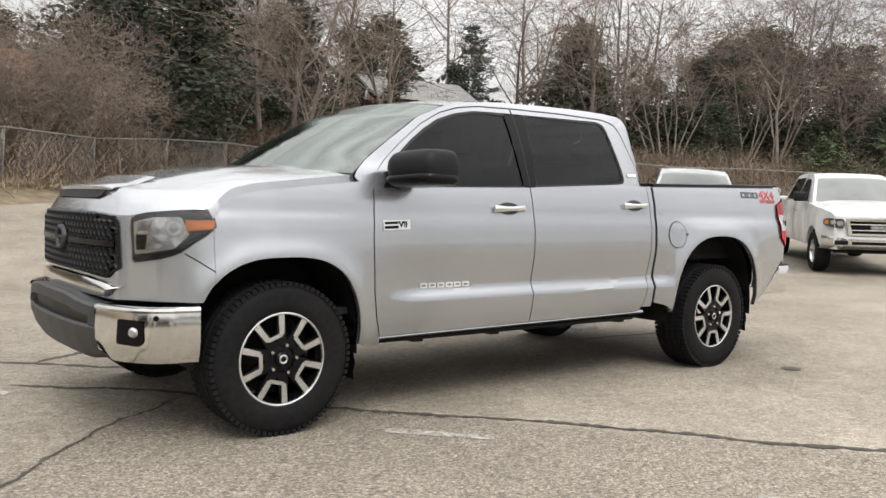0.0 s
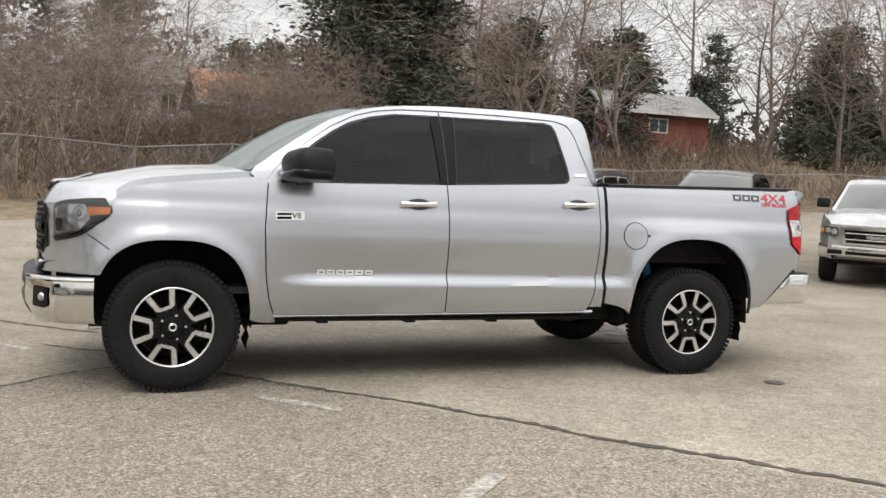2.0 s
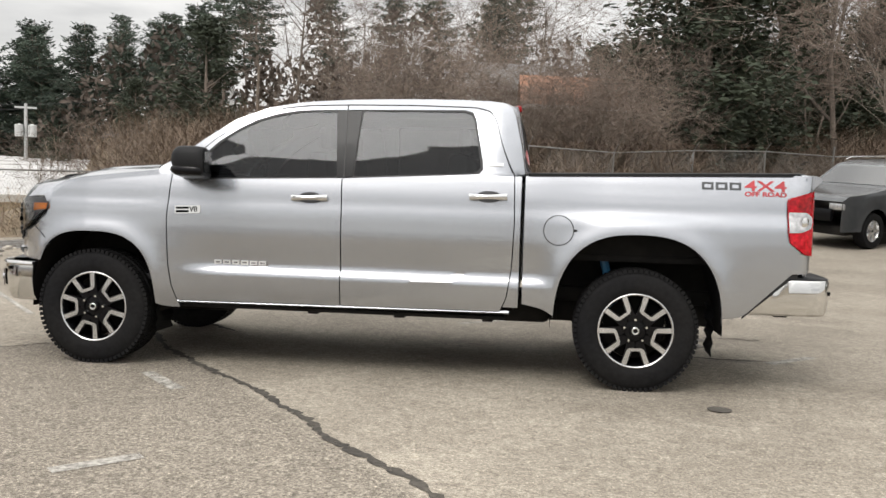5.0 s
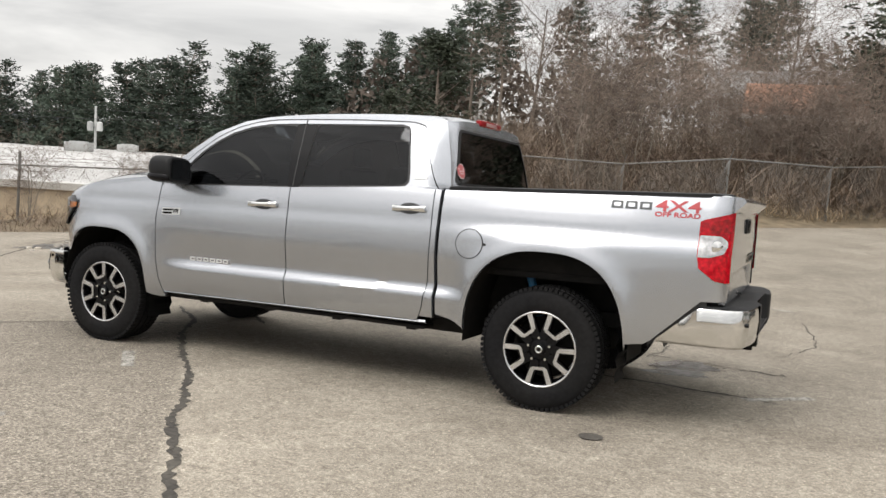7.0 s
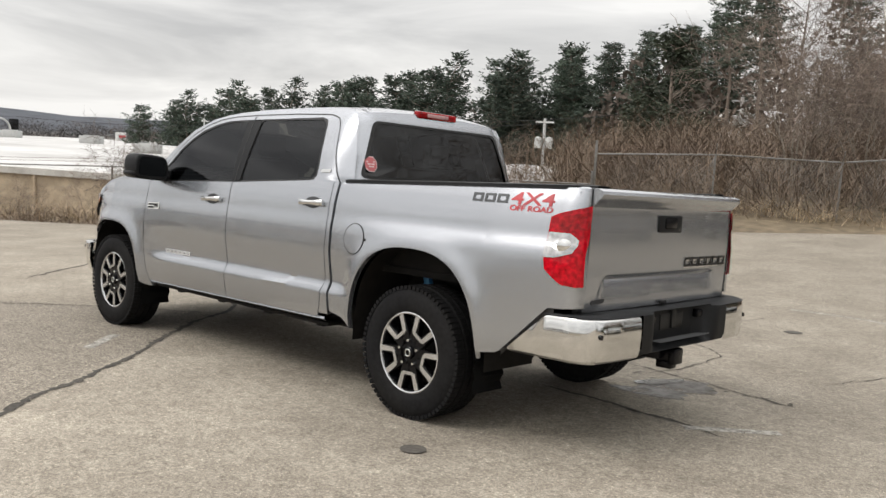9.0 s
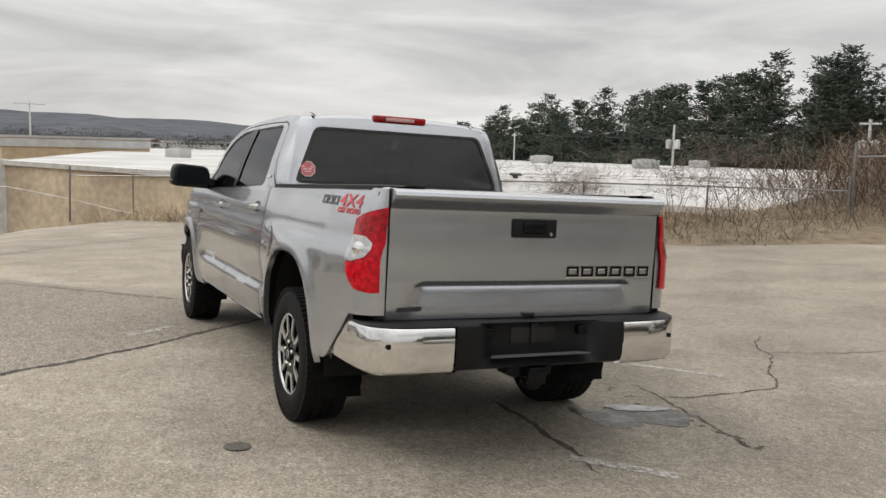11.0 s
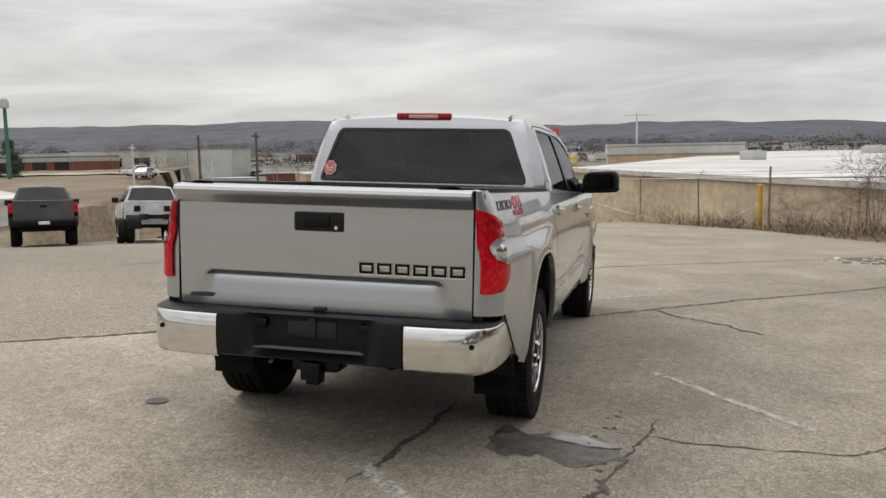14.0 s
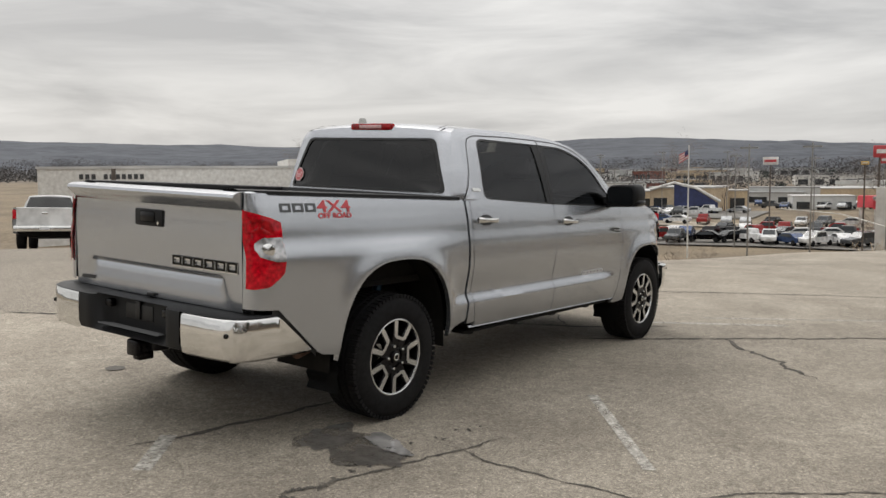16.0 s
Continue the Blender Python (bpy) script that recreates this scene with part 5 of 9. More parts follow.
# mirrors: a domed cap over a lower band, on a foot at the door corner
def mirror_shell(c, side, sx_, sy_, sz_, cutoff):
    bm = bmesh.new()
    rows = []
    for i in range(15):
        ph = -math.pi / 2 + i / 14 * math.pi
        row = []
        for k in range(28):
            a = 2 * math.pi * k / 28
            flat = max(math.cos(ph), 0.0) ** 0.24
            sx = math.copysign(abs(math.cos(a)) ** 0.55, math.cos(a)) * flat
            sy = math.copysign(abs(math.sin(a)) ** 0.42, math.sin(a)) * flat
            sz = math.copysign(abs(math.sin(ph)) ** 0.6, math.sin(ph))
            front = 1.0 - 0.30 * (sx < 0) * abs(sz) ** 2
            taper = 1.0 - 0.07 * max(sz, 0)
            row.append(c + Vector((sx_ * sx * front - 0.010 * sz + 0.035 * sy * side, sy_ * sy * taper, sz_ * sz + 0.010 * sy * side)))
        rows.append(row)
    sheet(bm, rows, closed=True)
    for v in bm.verts:
        face_x = c.x + cutoff + 0.21 * (abs(v.co.y) - 1.118)
        if v.co.x > face_x:
            v.co.x = face_x + (v.co.x - face_x) * 0.12
    return bm


for side in (-1, 1):
    c = Vector((0.765, side * 1.118, 1.438))
    mirror = part("door_mirror", mirror_shell(c, side, 0.130, 0.172, 0.096, 0.098), BLACK_PLASTIC, truck, "black door mirror", 50)
    part("mirror_band", mirror_shell(c + Vector((-0.004, 0, -0.062)), side, 0.132, 0.176, 0.040, 0.092), GLOSS_BLACK, mirror, "", 50)
    bm = bmesh.new()
    rows = []
    for y, z, h, w in ((0.925, 1.362, 0.034, 0.055), (0.96, 1.360, 0.036, 0.055), (1.01, 1.368, 0.036, 0.07), (1.06, 1.375, 0.030, 0.085)):
        rows.append([(0.745 + w * math.cos(a), side * y, z + h * math.sin(a)) for a in np.linspace(0, 2 * math.pi, 14, endpoint=False)])
    sheet(bm, rows, closed=True)
    box(bm, (0.64, min(side * 0.905, side * 0.94), 1.325), (0.80, max(side * 0.905, side * 0.94), 1.42), 0.012)
    part("mirror_arm", bm, BLACK_PLASTIC, mirror)
    bm = bmesh.new()
    fan(bm, resample(rounded([(side * 0.985, 1.366), (side * 1.250, 1.366), (side * 1.240, 1.512), (side * 0.990, 1.512)], 0.03), 40), (side * 1.118, 1.438), lambda u, v: (0.8705 + 0.21 * (abs(u) - 1.118), u, v), 2)
    part("mirror_glass", bm, mat("mirror_glass", (0.16, 0.17, 0.18), 0.03, 1.0), mirror)

# bed floor and front wall
bm = bmesh.new()
box(bm, (2.985, -0.80, 0.86), (4.76, 0.80, 0.90))
box(bm, (2.985, -0.80, 0.86), (3.01, 0.80, 1.40))
liner = part("bed_floor", bm, DARK, truck, "black bed liner")
for y in np.linspace(-0.7, 0.7, 12):
    bm = bmesh.new()
    box(bm, (3.02, y, 0.90), (4.74, y + 0.06, 0.915))
    part("liner_rib", bm, DARK, liner)
bm = bmesh.new()
rows = [[(2.985 + dx, y, 1.41 + dz) for y in np.linspace(-0.90, 0.90, 12)] for dx, dz in ((-0.01, 0.0), (-0.01, 0.02), (0.06, 0.024), (0.07, 0.0))]
sheet(bm, rows)
part("bed_header", bm, BLACK_PLASTIC, truck)
bm = bmesh.new()
sheet(bm, [[(2.905, y, z) for y in np.linspace(-0.93, 0.93, 10)] for z in (0.52, 0.8, 1.1, 1.36)])
part("cab_rear_wall", bm, SEAL, truck)
bm = bmesh.new()
box(bm, (2.962, -0.93, 0.60), (2.98, 0.93, 1.39))
part("bed_front_wall", bm, SEAL, truck)

# tailgate
TG_Z = [0.808, 0.82, 0.88, 0.955, 0.985, 1.003, 1.02, 1.20, 1.345, 1.362, 1.395, 1.418, 1.430, 1.446, 1.458]
TG_X = [4.786, 4.798, 4.806, 4.812, 4.812, 4.800, 4.800, 4.808, 4.806, 4.808, 4.838, 4.864, 4.870, 4.864, 4.836]


def gate_x(y, z):
    a = lerp_list(z, TG_Z, TG_X)
    edge = 0.60 + 0.55 * (1.003 - z) if z < 1.003 else 0.0
    plain = lerp_list(z, [0.8, 0.82, 1.345], [4.786, 4.797, 4.808])
    if z < 1.02:
        k = 1 - smooth01(abs(y), 0.60 + 0.5 * max(0, 1.0 - z), 0.66 + 0.5 * max(0, 1.0 - z))
        low = lerp_list(z, [0.808, 0.82, 0.955, 0.972, 1.003, 1.02], [4.786, 4.788, 4.774, 4.768, 4.800, 4.800])
        a = plain + (low - plain) * k
    return a - 0.010 * (abs(y) / 0.82) ** 2


bm = bmesh.new()
zs = sorted(set(TG_Z) | {0.93, 0.965, 0.972, 0.978, 0.99, 1.10, 1.28, 1.38})
rows = [[(gate_x(y, z), y, z) for y in np.linspace(-0.812, 0.812, 66)] for z in zs]
rows.append([(4.76, p[1], 1.462) for p in rows[-1]])
rows.append([(4.75, p[1], 1.40) for p in rows[-1]])
rows.append([(4.75, p[1], 0.90) for p in rows[-1]])
rows = [[(4.75, r[0][1], r[0][2])] + r + [(4.75, r[-1][1], r[-1][2])] for r in rows]
sheet(bm, rows)
gate = part("tailgate", bm, SILVER, truck, "silver tailgate with stamped lower panel")
bm = bmesh.new()
box(bm, (4.79, -0.137, 1.229), (4.818, 0.137, 1.329), 0.010)
latch = part("tailgate_handle", bm, BLACK_PLASTIC, gate, "black tailgate handle")
bm = bmesh.new()
box(bm, (4.81, -0.075, 1.252), (4.826, 0.065, 1.315), 0.012)
part("handle_pull", bm, GLOSS_BLACK, latch)
bm = bmesh.new()
lathe(bm, [(0.001, 0.0), (0.010, 0.0), (0.010, -0.01)], 12, "x", (4.822, 0.098, 1.25))
part("handle_lock", bm, CHROME, latch)
bm = bmesh.new()
sheet(bm, [[(4.75, y, 0.80), (4.75, y, 1.44)] for y in (-0.86, -0.80)])
sheet(bm, [[(4.75, y, 0.80), (4.75, y, 1.44)] for y in (0.80, 0.86)])
box(bm, (4.70, -0.82, 0.78), (4.775, 0.82, 0.812))
part("tailgate_gap", bm, SEAL, truck)
bm = bmesh.new()
box(bm, (4.79, -0.035, 0.812), (4.806, 0.035, 0.832), 0.004)
part("tailgate_plug", bm, SEAL, gate)


BADGE = mat("bright_badge", (0.82, 0.82, 0.82), 0.25, 0.25, var=0.05, scale=80)
# raised letter blocks on the tailgate and doors: chrome and black
def blocks(name, spans, z0, z1, place, material, parent, label="", wall=0.013, slant=0.0):
    """Plain hollow blocks that stand in for raised lettering."""
    for a, b in spans:
        bm = bmesh.new()
        outer = [(a, z0), (b, z0), (b + slant, z1), (a + slant, z1)]
        c = ((a + b + slant) / 2, (z0 + z1) / 2)
        fx, fz = 1 - 2 * wall / (b - a), 1 - 2 * wall / (z1 - z0)
        inner = [(c[0] + (u - c[0]) * fx, c[1] + (v - c[1]) * fz) for u, v in outer]
        lo, hi = [place(u, v, 0.0) for u, v in outer], [place(u, v, 0.006) for u, v in outer]
        hi2, lo2 = [place(u, v, 0.006) for u, v in inner], [place(u, v, 0.0) for u, v in inner]
        sheet(bm, [lo, hi, hi2, lo2], closed=True)
        part(name, bm, material, parent, label, smooth=0)


w6 = (0.785 - 0.212) / 6
spans6 = [(0.212 + i * w6 + 0.008, 0.212 + (i + 1) * w6 - 0.008) for i in range(6)]
blocks("tailgate_badge_edge", [(a - 0.003, b + 0.003) for a, b in spans6], 1.018, 1.078, lambda u, v, d: (gate_x(u, v) + 0.002 + d * 0.5, u, v - 0.003), CHROME, gate, "chrome edged name badge", 0.016)
blocks("tailgate_badge", spans6, 1.021, 1.078, lambda u, v, d: (gate_x(u, v) + 0.004 + d * 0.5, u, v), GLOSS_BLACK, gate, "black name badge", 0.0135)
bm = bmesh.new()
prism(bm, rounded([(-0.758, 0.850), (-0.625, 0.850), (-0.612, 0.872), (-0.750, 0.872)], 0.004), 0.0, 0.002, lambda u, v, d: (gate_x(u, v) + 0.002 + d, u, v))
part("dealer_badge", bm, GREY_PLASTIC, gate, "small dealer badge")
for side in (-1, 1):
    fl = lambda u, v, d: (u, side * (flank(u, v) + 0.001 + d), v)
    blocks("door_badge", [(0.868 + i * 0.0625, 0.868 + i * 0.0625 + 0.050) for i in range(6)], 0.757, 0.786, fl, BADGE, truck, "chrome door badge", 0.0085)
    bm = bmesh.new()
    prism(bm, rounded([(0.592, 1.092), (0.772, 1.098), (0.772, 1.152), (0.592, 1.146)], 0.006), 0.0, 0.006, fl)
    badge = part("engine_badge", bm, CHROME, truck, "chrome engine badge")
    bm = bmesh.new()
    prism(bm, rounded([(0.600, 1.099), (0.690, 1.102), (0.690, 1.118), (0.600, 1.115)], 0.003), 0.0, 0.008, fl)
    prism(bm, rounded([(0.600, 1.124), (0.690, 1.127), (0.690, 1.141), (0.600, 1.138)], 0.003), 0.0, 0.008, fl)
    part("badge_bar", bm, GLOSS_BLACK, badge)
    font = bpy.data.curves.new("badge_text", "FONT")
    font.body, font.size, font.extrude = "V8", 0.052, 0.001
    dg = new("badge_text", font)
    me = bpy.data.meshes.new_from_object(dg)
    bpy.data.objects.remove(dg)
    me.materials.append(GLOSS_BLACK)
    ob = new("badge_figures", me)
    ob.parent = badge
    if side < 0:
        ob.matrix_basis = pose(0.694, -flank(0.72, 1.12) - 0.0085, 1.108, 90, 0, 0)
    else:
        ob.matrix_basis = pose(0.768, flank(0.72, 1.12) + 0.0085, 1.108, 90, 0, 180)
    bm = bmesh.new()
    prism(bm, rounded([(2.715, 1.466), (2.81, 1.470), (2.81, 1.492), (2.715, 1.488)], 0.004), 0.0, 0.004, lambda u, v, d: (u, side * (cab_y(v, u) + 0.002 + d), v))
    part("pillar_badge", bm, CHROME, truck, "small chrome pillar badge")
    # decal on the bed side
    bm = bmesh.new()
    x0, x1 = 4.085, 4.345
    if side > 0:
        x0, x1 = 4.345 + 0.015, 4.62
    for i in range(3):
        a = x0 + i * (x1 - x0) / 3
        b = a + (x1 - x0) / 3 - 0.014
        on = lambda u, v, d: (u, side * (flank(u, v) + 0.002 + d), v)
        for q in ([(a, 1.354), (b, 1.354), (b, 1.366), (a, 1.366)], [(a, 1.390), (b, 1.390), (b, 1.402), (a, 1.402)], [(a, 1.366), (a + 0.016, 1.366), (a + 0.016, 1.390), (a, 1.390)], [(b - 0.016, 1.366), (b, 1.366), (b, 1.390), (b - 0.016, 1.390)]):
            prism(bm, q, 0.0, 0.0012, on)
    decal = part("bed_decal", bm, GREY_DECAL, truck, "grey and red bed side decal")
    for text, size, xl, z, mt in (("4X4", 0.094, 4.352, 1.352, RED_DECAL), ("OFF ROAD", 0.040, 4.352, 1.318, RED_DECAL)):
        font = bpy.data.curves.new("decal_text", "FONT")
        font.body, font.size, font.extrude, font.offset = text, size, 0.0008, 0.0012
        dg = new("decal_text", font)
        me = bpy.data.meshes.new_from_object(dg)
        bpy.data.objects.remove(dg)
        wide = max(v.co.x for v in me.vertices)
        left = 4.352 if side < 0 else 4.352
        for v in me.vertices:
            u = v.co.x / wide * 0.265
            zz = z + v.co.y
            xx = (left + u) if side < 0 else (left - u)
            v.co = Vector((xx, side * (flank(xx, zz) + 0.0022 + v.co.z), zz))
        me.materials.append(mt)
        ob = new("decal_text", me)
        ob.parent = decal

# tail lights round the rear corners
def tail_point(s, z, off=0.0):
    """s: metres along the plan from the flank (0) round to the tailgate edge (0.30)."""
    xs, ys = [4.585, 4.66], [flank(4.585, z), flank(4.66, z)]
    path = [(4.56, flank(4.56, z)), (4.61, flank(4.61, z)), (4.66, flank(4.66, z))] + [(4.66 + 0.135 * math.sin(a), flank(4.66, z) - (flank(4.66, z) - 0.822) * (1 - math.cos(a))) for a in np.linspace(0.2, math.pi / 2, 8)]
    p = np.array(path)
    d = np.r_[0, np.cumsum(np.linalg.norm(np.diff(p, axis=0), axis=1))]
    x, y = np.interp(s, d, p[:, 0]), np.interp(s, d, p[:, 1])
    e = 0.01
    tx, ty = np.interp(s + e, d, p[:, 0]) - np.interp(s - e, d, p[:, 0]), np.interp(s + e, d, p[:, 1]) - np.interp(s - e, d, p[:, 1])
    l = math.hypot(tx, ty) or 1
    return (float(x - off * ty / l), float(y + off * tx / l), z)


TAIL = [(0.062, 1.300), (0.12, 1.325), (0.268, 1.368), (0.280, 1.15), (0.285, 0.948), (0.24, 0.945), (0.165, 0.958), (0.075, 1.030), (0.062, 1.10), (0.060, 1.22)]
for side in (-1, 1):
    tl = lambda u, v, o: (lambda p: (p[0], side * p[1], p[2]))(tail_point(u, v, o))
    bm = bmesh.new()
    out = resample(TAIL, 90)
    fan(bm, out, (0.16, 1.15), lambda u, v: tl(u, v, 0.014), 6)
    ring_between(bm, TAIL, [(0.16 + (u - 0.16) * 1.02, 1.15 + (v - 1.15) * 1.02) for u, v in TAIL], (0.16, 1.15), lambda u, v: tl(u, v, 0.0 if abs(u - 0.16) > 0 else 0.014), 60, 1)
    light = part("tail_light", bm, RED_LENS, truck, "red tail light with clear middle")
    bm = bmesh.new()
    clear = [(0.064, 1.092), (0.13, 1.094), (0.205, 1.120), (0.226, 1.16), (0.222, 1.190), (0.180, 1.222), (0.064, 1.222)]
    fan(bm, resample(clear, 50), (0.10, 1.15), lambda u, v: tl(u, v, 0.018), 3)
    lens = part("reverse_lens", bm, WHITE_LENS, light, "clear reversing lens")
    bm = bmesh.new()
    lathe(bm, [(0.001, 0.010), (0.022, 0.006), (0.038, 0.0)], 20, "y")
    p = tl(0.165, 1.155, 0.018)
    bmesh.ops.transform(bm, matrix=Matrix.Translation(p) @ pose(0, 0, 0, 0, 0, (180 if side < 0 else 0) + side * -38), verts=bm.verts[:])
    part("bulb_ring", bm, CHROME, lens)
    bm = bmesh.new()
    inner = [(0.105, 1.232), (0.205, 1.245), (0.262, 1.240), (0.258, 1.335), (0.13, 1.305)]
    fan(bm, resample(inner, 40), (0.19, 1.28), lambda u, v: tl(u, v, 0.0152), 2)
    part("lamp_bowl", bm, DARKRED_LENS, light, "deep red upper lamp bowl")

# rear bumper
RB_Y = [0.0, 0.30, 0.50, 0.70, 0.82, 0.89, 0.925, 0.945, 0.955, 0.958]
RB_X = [4.955, 4.957, 4.955, 4.945, 4.925, 4.895, 4.85, 4.78, 4.62, 4.40]
rear_bumper = thing("rear_bumper", "", "")
rear_bumper.parent = truck


def rb(ya, yb, side, prof, n=20, cut=False):
    path = resample(list(zip(RB_X, RB_Y)), 200, closed=False)
    pts = [p for p in path if ya - 1e-6 <= p[1] <= yb + 1e-6]
    pts = resample(pts, n, closed=False)
    rows = []
    for x, y in pts:
        row = []
        for z, o in prof:
            top = 0.80
            if cut and x < 4.70:
                lim = lerp_list(x, [4.38, 4.66], [0.552, 0.80])
                z = min(z, max(lim, 0.552))
            row.append((x + o * (1 if y < 0.86 else 0.2), side * (y + o * (0.0 if y < 0.86 else 0.8)), z))
        rows.append(row)
    return rows


for side in (-1, 1):
    bm = bmesh.new()
    sheet(bm, rb(0.503, 0.9579, side, [(0.795, -0.03), (0.792, -0.004), (0.780, 0.004), (0.70, 0.008), (0.62, 0.004), (0.575, -0.006), (0.560, -0.03)], 40, True))
    end = part("bumper_end", bm, CHROME, rear_bumper, "chrome bumper end")
    bm = bmesh.new()
    lathe(bm, [(0.001, 0.006), (0.013, 0.006), (0.013, -0.01)], 16, "x", (4.925, side * 0.845, 0.705))
    part("parking_sensor", bm, GLOSS_BLACK, end)
    bm = bmesh.new()
    sheet(bm, [[(x, side * y, z) for x, y, z in ((px - 0.30, max(py - 0.30, 0), 0.800), (px - 0.02, py - 0.004, 0.806), (px + 0.002, py + 0.002, 0.797))] for px, py in resample([p for p in zip(RB_X, RB_Y) if p[0] > 4.6 and p[1] > 0.45], 24, closed=False)])
    part("bumper_pad", bm, BLACK_PLASTIC, rear_bumper)
    bm = bmesh.new()
    sheet(bm, [[(x - 0.004, side * (0.948 - 0.0), lerp_list(x, [4.36, 4.66], [0.55, 0.83]) + d) for x in np.linspace(4.37, 4.70, 10)] for d in (-0.03, 0.004)])
    part("bumper_gap", bm, SEAL, rear_bumper)
bm = bmesh.new()
prof = [(4.74, 0.800), (4.93, 0.806), (4.962, 0.798), (4.966, 0.78), (4.964, 0.62), (4.95, 0.585), (4.90, 0.565), (4.80, 0.56)]
rows = []
for y in np.linspace(-0.502, 0.502, 41):
    k = 1 - smooth01(abs(y), 0.24, 0.40)
    row = []
    for x, z in prof:
        dent = 0.10 * k if (0.60 < z < 0.80 and x > 4.9) else 0.0
        row.append((x - dent, y, z))
    rows.append(row)
sheet(bm, rows)
middle = part("bumper_step", bm, BLACK_PLASTIC, rear_bumper, "black step pad with plate recess")
bm = bmesh.new()
for k in range(5):
    sheet(bm, [[(4.885 + k * 0.016, y, 0.624 + 0.002 * k), (4.885 + k * 0.016 + 0.008, y, 0.632 + 0.002 * k), (4.885 + k * 0.016 + 0.012, y, 0.624 + 0.002 * k)] for y in np.linspace(-0.26 - 0.01 * k, 0.26 + 0.01 * k, 6)])
part("step_ridge", bm, GREY_PLASTIC, middle)
bm = bmesh.new()
box(bm, (4.855, -0.145, 0.675), (4.872, 0.125, 0.77), 0.006)
box(bm, (4.86, -0.03, 0.68), (4.885, 0.015, 0.79), 0.006)
part("plate_recess", bm, SEAL, middle)
for y in (-0.30, 0.30):
    bm = bmesh.new()
    box(bm, (4.86, y - 0.05, 0.725), (4.905, y + 0.05, 0.775), 0.012)
    part("plate_lamp", bm, GLOSS_BLACK, middle)
bm = bmesh.new()
box(bm, (4.60, -0.042, 0.485), (4.915, 0.042, 0.560), 0.012)
box(bm, (4.58, -0.45, 0.54), (4.66, 0.45, 0.60), 0.012)
box(bm, (4.885, -0.052, 0.470), (4.930, 0.052, 0.565), 0.01)
box(bm, (4.70, -0.13, 0.50), (4.86, 0.13, 0.575), 0.02)
box(bm, (4.80, -0.036, 0.44), (4.90, 0.036, 0.49), 0.01)
part("tow_hitch", bm, GLOSS_BLACK, truck, "black tow hitch receiver")

# underbody
bm = bmesh.new()
tube(bm, [(3.70, -0.8, 0.42), (3.70, 0.8, 0.42)], 0.06, 10)
lathe(bm, [(0.001, -0.16), (0.12, -0.12), (0.16, 0), (0.12, 0.12), (0.001, 0.16)], 16, "y", (3.72, 0.06, 0.41))
tube(bm, [(0.0, -0.78, 0.43), (0.0, 0.78, 0.43)], 0.05, 8)
part("axle", bm, DARK, truck)
bm = bmesh.new()
box(bm, (0.9, -0.35, 0.42), (2.3, 0.35, 0.60), 0.03)
box(bm, (-0.5, -0.45, 0.36), (0.8, 0.45, 0.70), 0.03)
box(bm, (2.95, 0.15, 0.45), (4.2, 0.55, 0.80), 0.05)
box(bm, (2.35, -0.75, 0.42), (3.15, -0.40, 0.62), 0.04)
part("engine_and_tank", bm, DARK, truck, "dark underbody parts")
bm = bmesh.new()
tube(bm, [(2.2, 0.45, 0.42), (3.3, 0.60, 0.46), (4.0, 0.70, 0.56), (4.36, 0.78, 0.52)], 0.035, 10)
part("exhaust_pipe", bm, RUST, truck, "dull exhaust pipe")
for side in (-1, 1):
    bm = bmesh.new()
    tube(bm, [(3.62, side * 0.60, 0.42), (3.50, side * 0.66, 0.88)], [0.035, 0.028], 8)
    part("shock_absorber", bm, mat("blue_damper", (0.03, 0.16, 0.32), 0.4, var=0.1), truck, "blue shock absorber")

# wheels
wheel = thing("wheel", "", "")
wheel.parent = truck
bm = bmesh.new()
RO, RI, HW = TYRE_R, 0.242, 0.135
prof = [(RI, -HW + 0.01), (RI + 0.012, -HW), (RI + 0.05, -HW - 0.004), (RO - 0.055, -HW - 0.002), (RO - 0.022, -HW + 0.012), (RO - 0.006, -HW + 0.032), (RO - 0.002, -0.06), (RO - 0.012, -0.057), (RO - 0.012, -0.050), (RO, -0.047), (RO, -0.004), (RO - 0.012, -0.001), (RO - 0.012, 0.006), (RO, 0.009), (RO, 0.047), (RO - 0.012, 0.05), (RO - 0.012, 0.057), (RO - 0.002, 0.06), (RO - 0.006, HW - 0.032), (RO - 0.022, HW - 0.012), (RO - 0.055, HW + 0.002), (RI + 0.05, HW + 0.004), (RI + 0.012, HW), (RI, HW - 0.01)]
lathe(bm, prof, 72)
tyre = part("tyre", bm, RUBBER, wheel, "black all-terrain tyre")
bm = bmesh.new()
for k in range(72):
    a = 2 * math.pi * k / 72
    for y0, y1, da in ((-HW + 0.006, -0.066, 0.0), (0.066, HW - 0.006, 0.3), (-0.044, -0.006, 0.5), (0.010, 0.045, 0.8)):
        b = a + da * 2 * math.pi / 72
        edge = abs(y0) > 0.06
        m = Matrix.Rotation(-b, 4, "Y")
        box(bm, (RO - 0.022, y0, -0.0115), (RO + (0.001 if edge else 0.0035), y1, 0.0115), 0, m)
part("tread_block", bm, RUBBER, tyre)
tagged(wheel.children[0].children[0], "", "", "", "stuff")
bm = bmesh.new()
OUTY = -0.118
lathe(bm, [(RI + 0.006, OUTY - 0.006), (RI - 0.004, OUTY - 0.010), (RI - 0.010, OUTY - 0.007), (RI - 0.013, OUTY + 0.002)], 60)
rim = part("rim", bm, MACHINED, wheel, "machined alloy rim with five black-backed split spokes")
bm = bmesh.new()
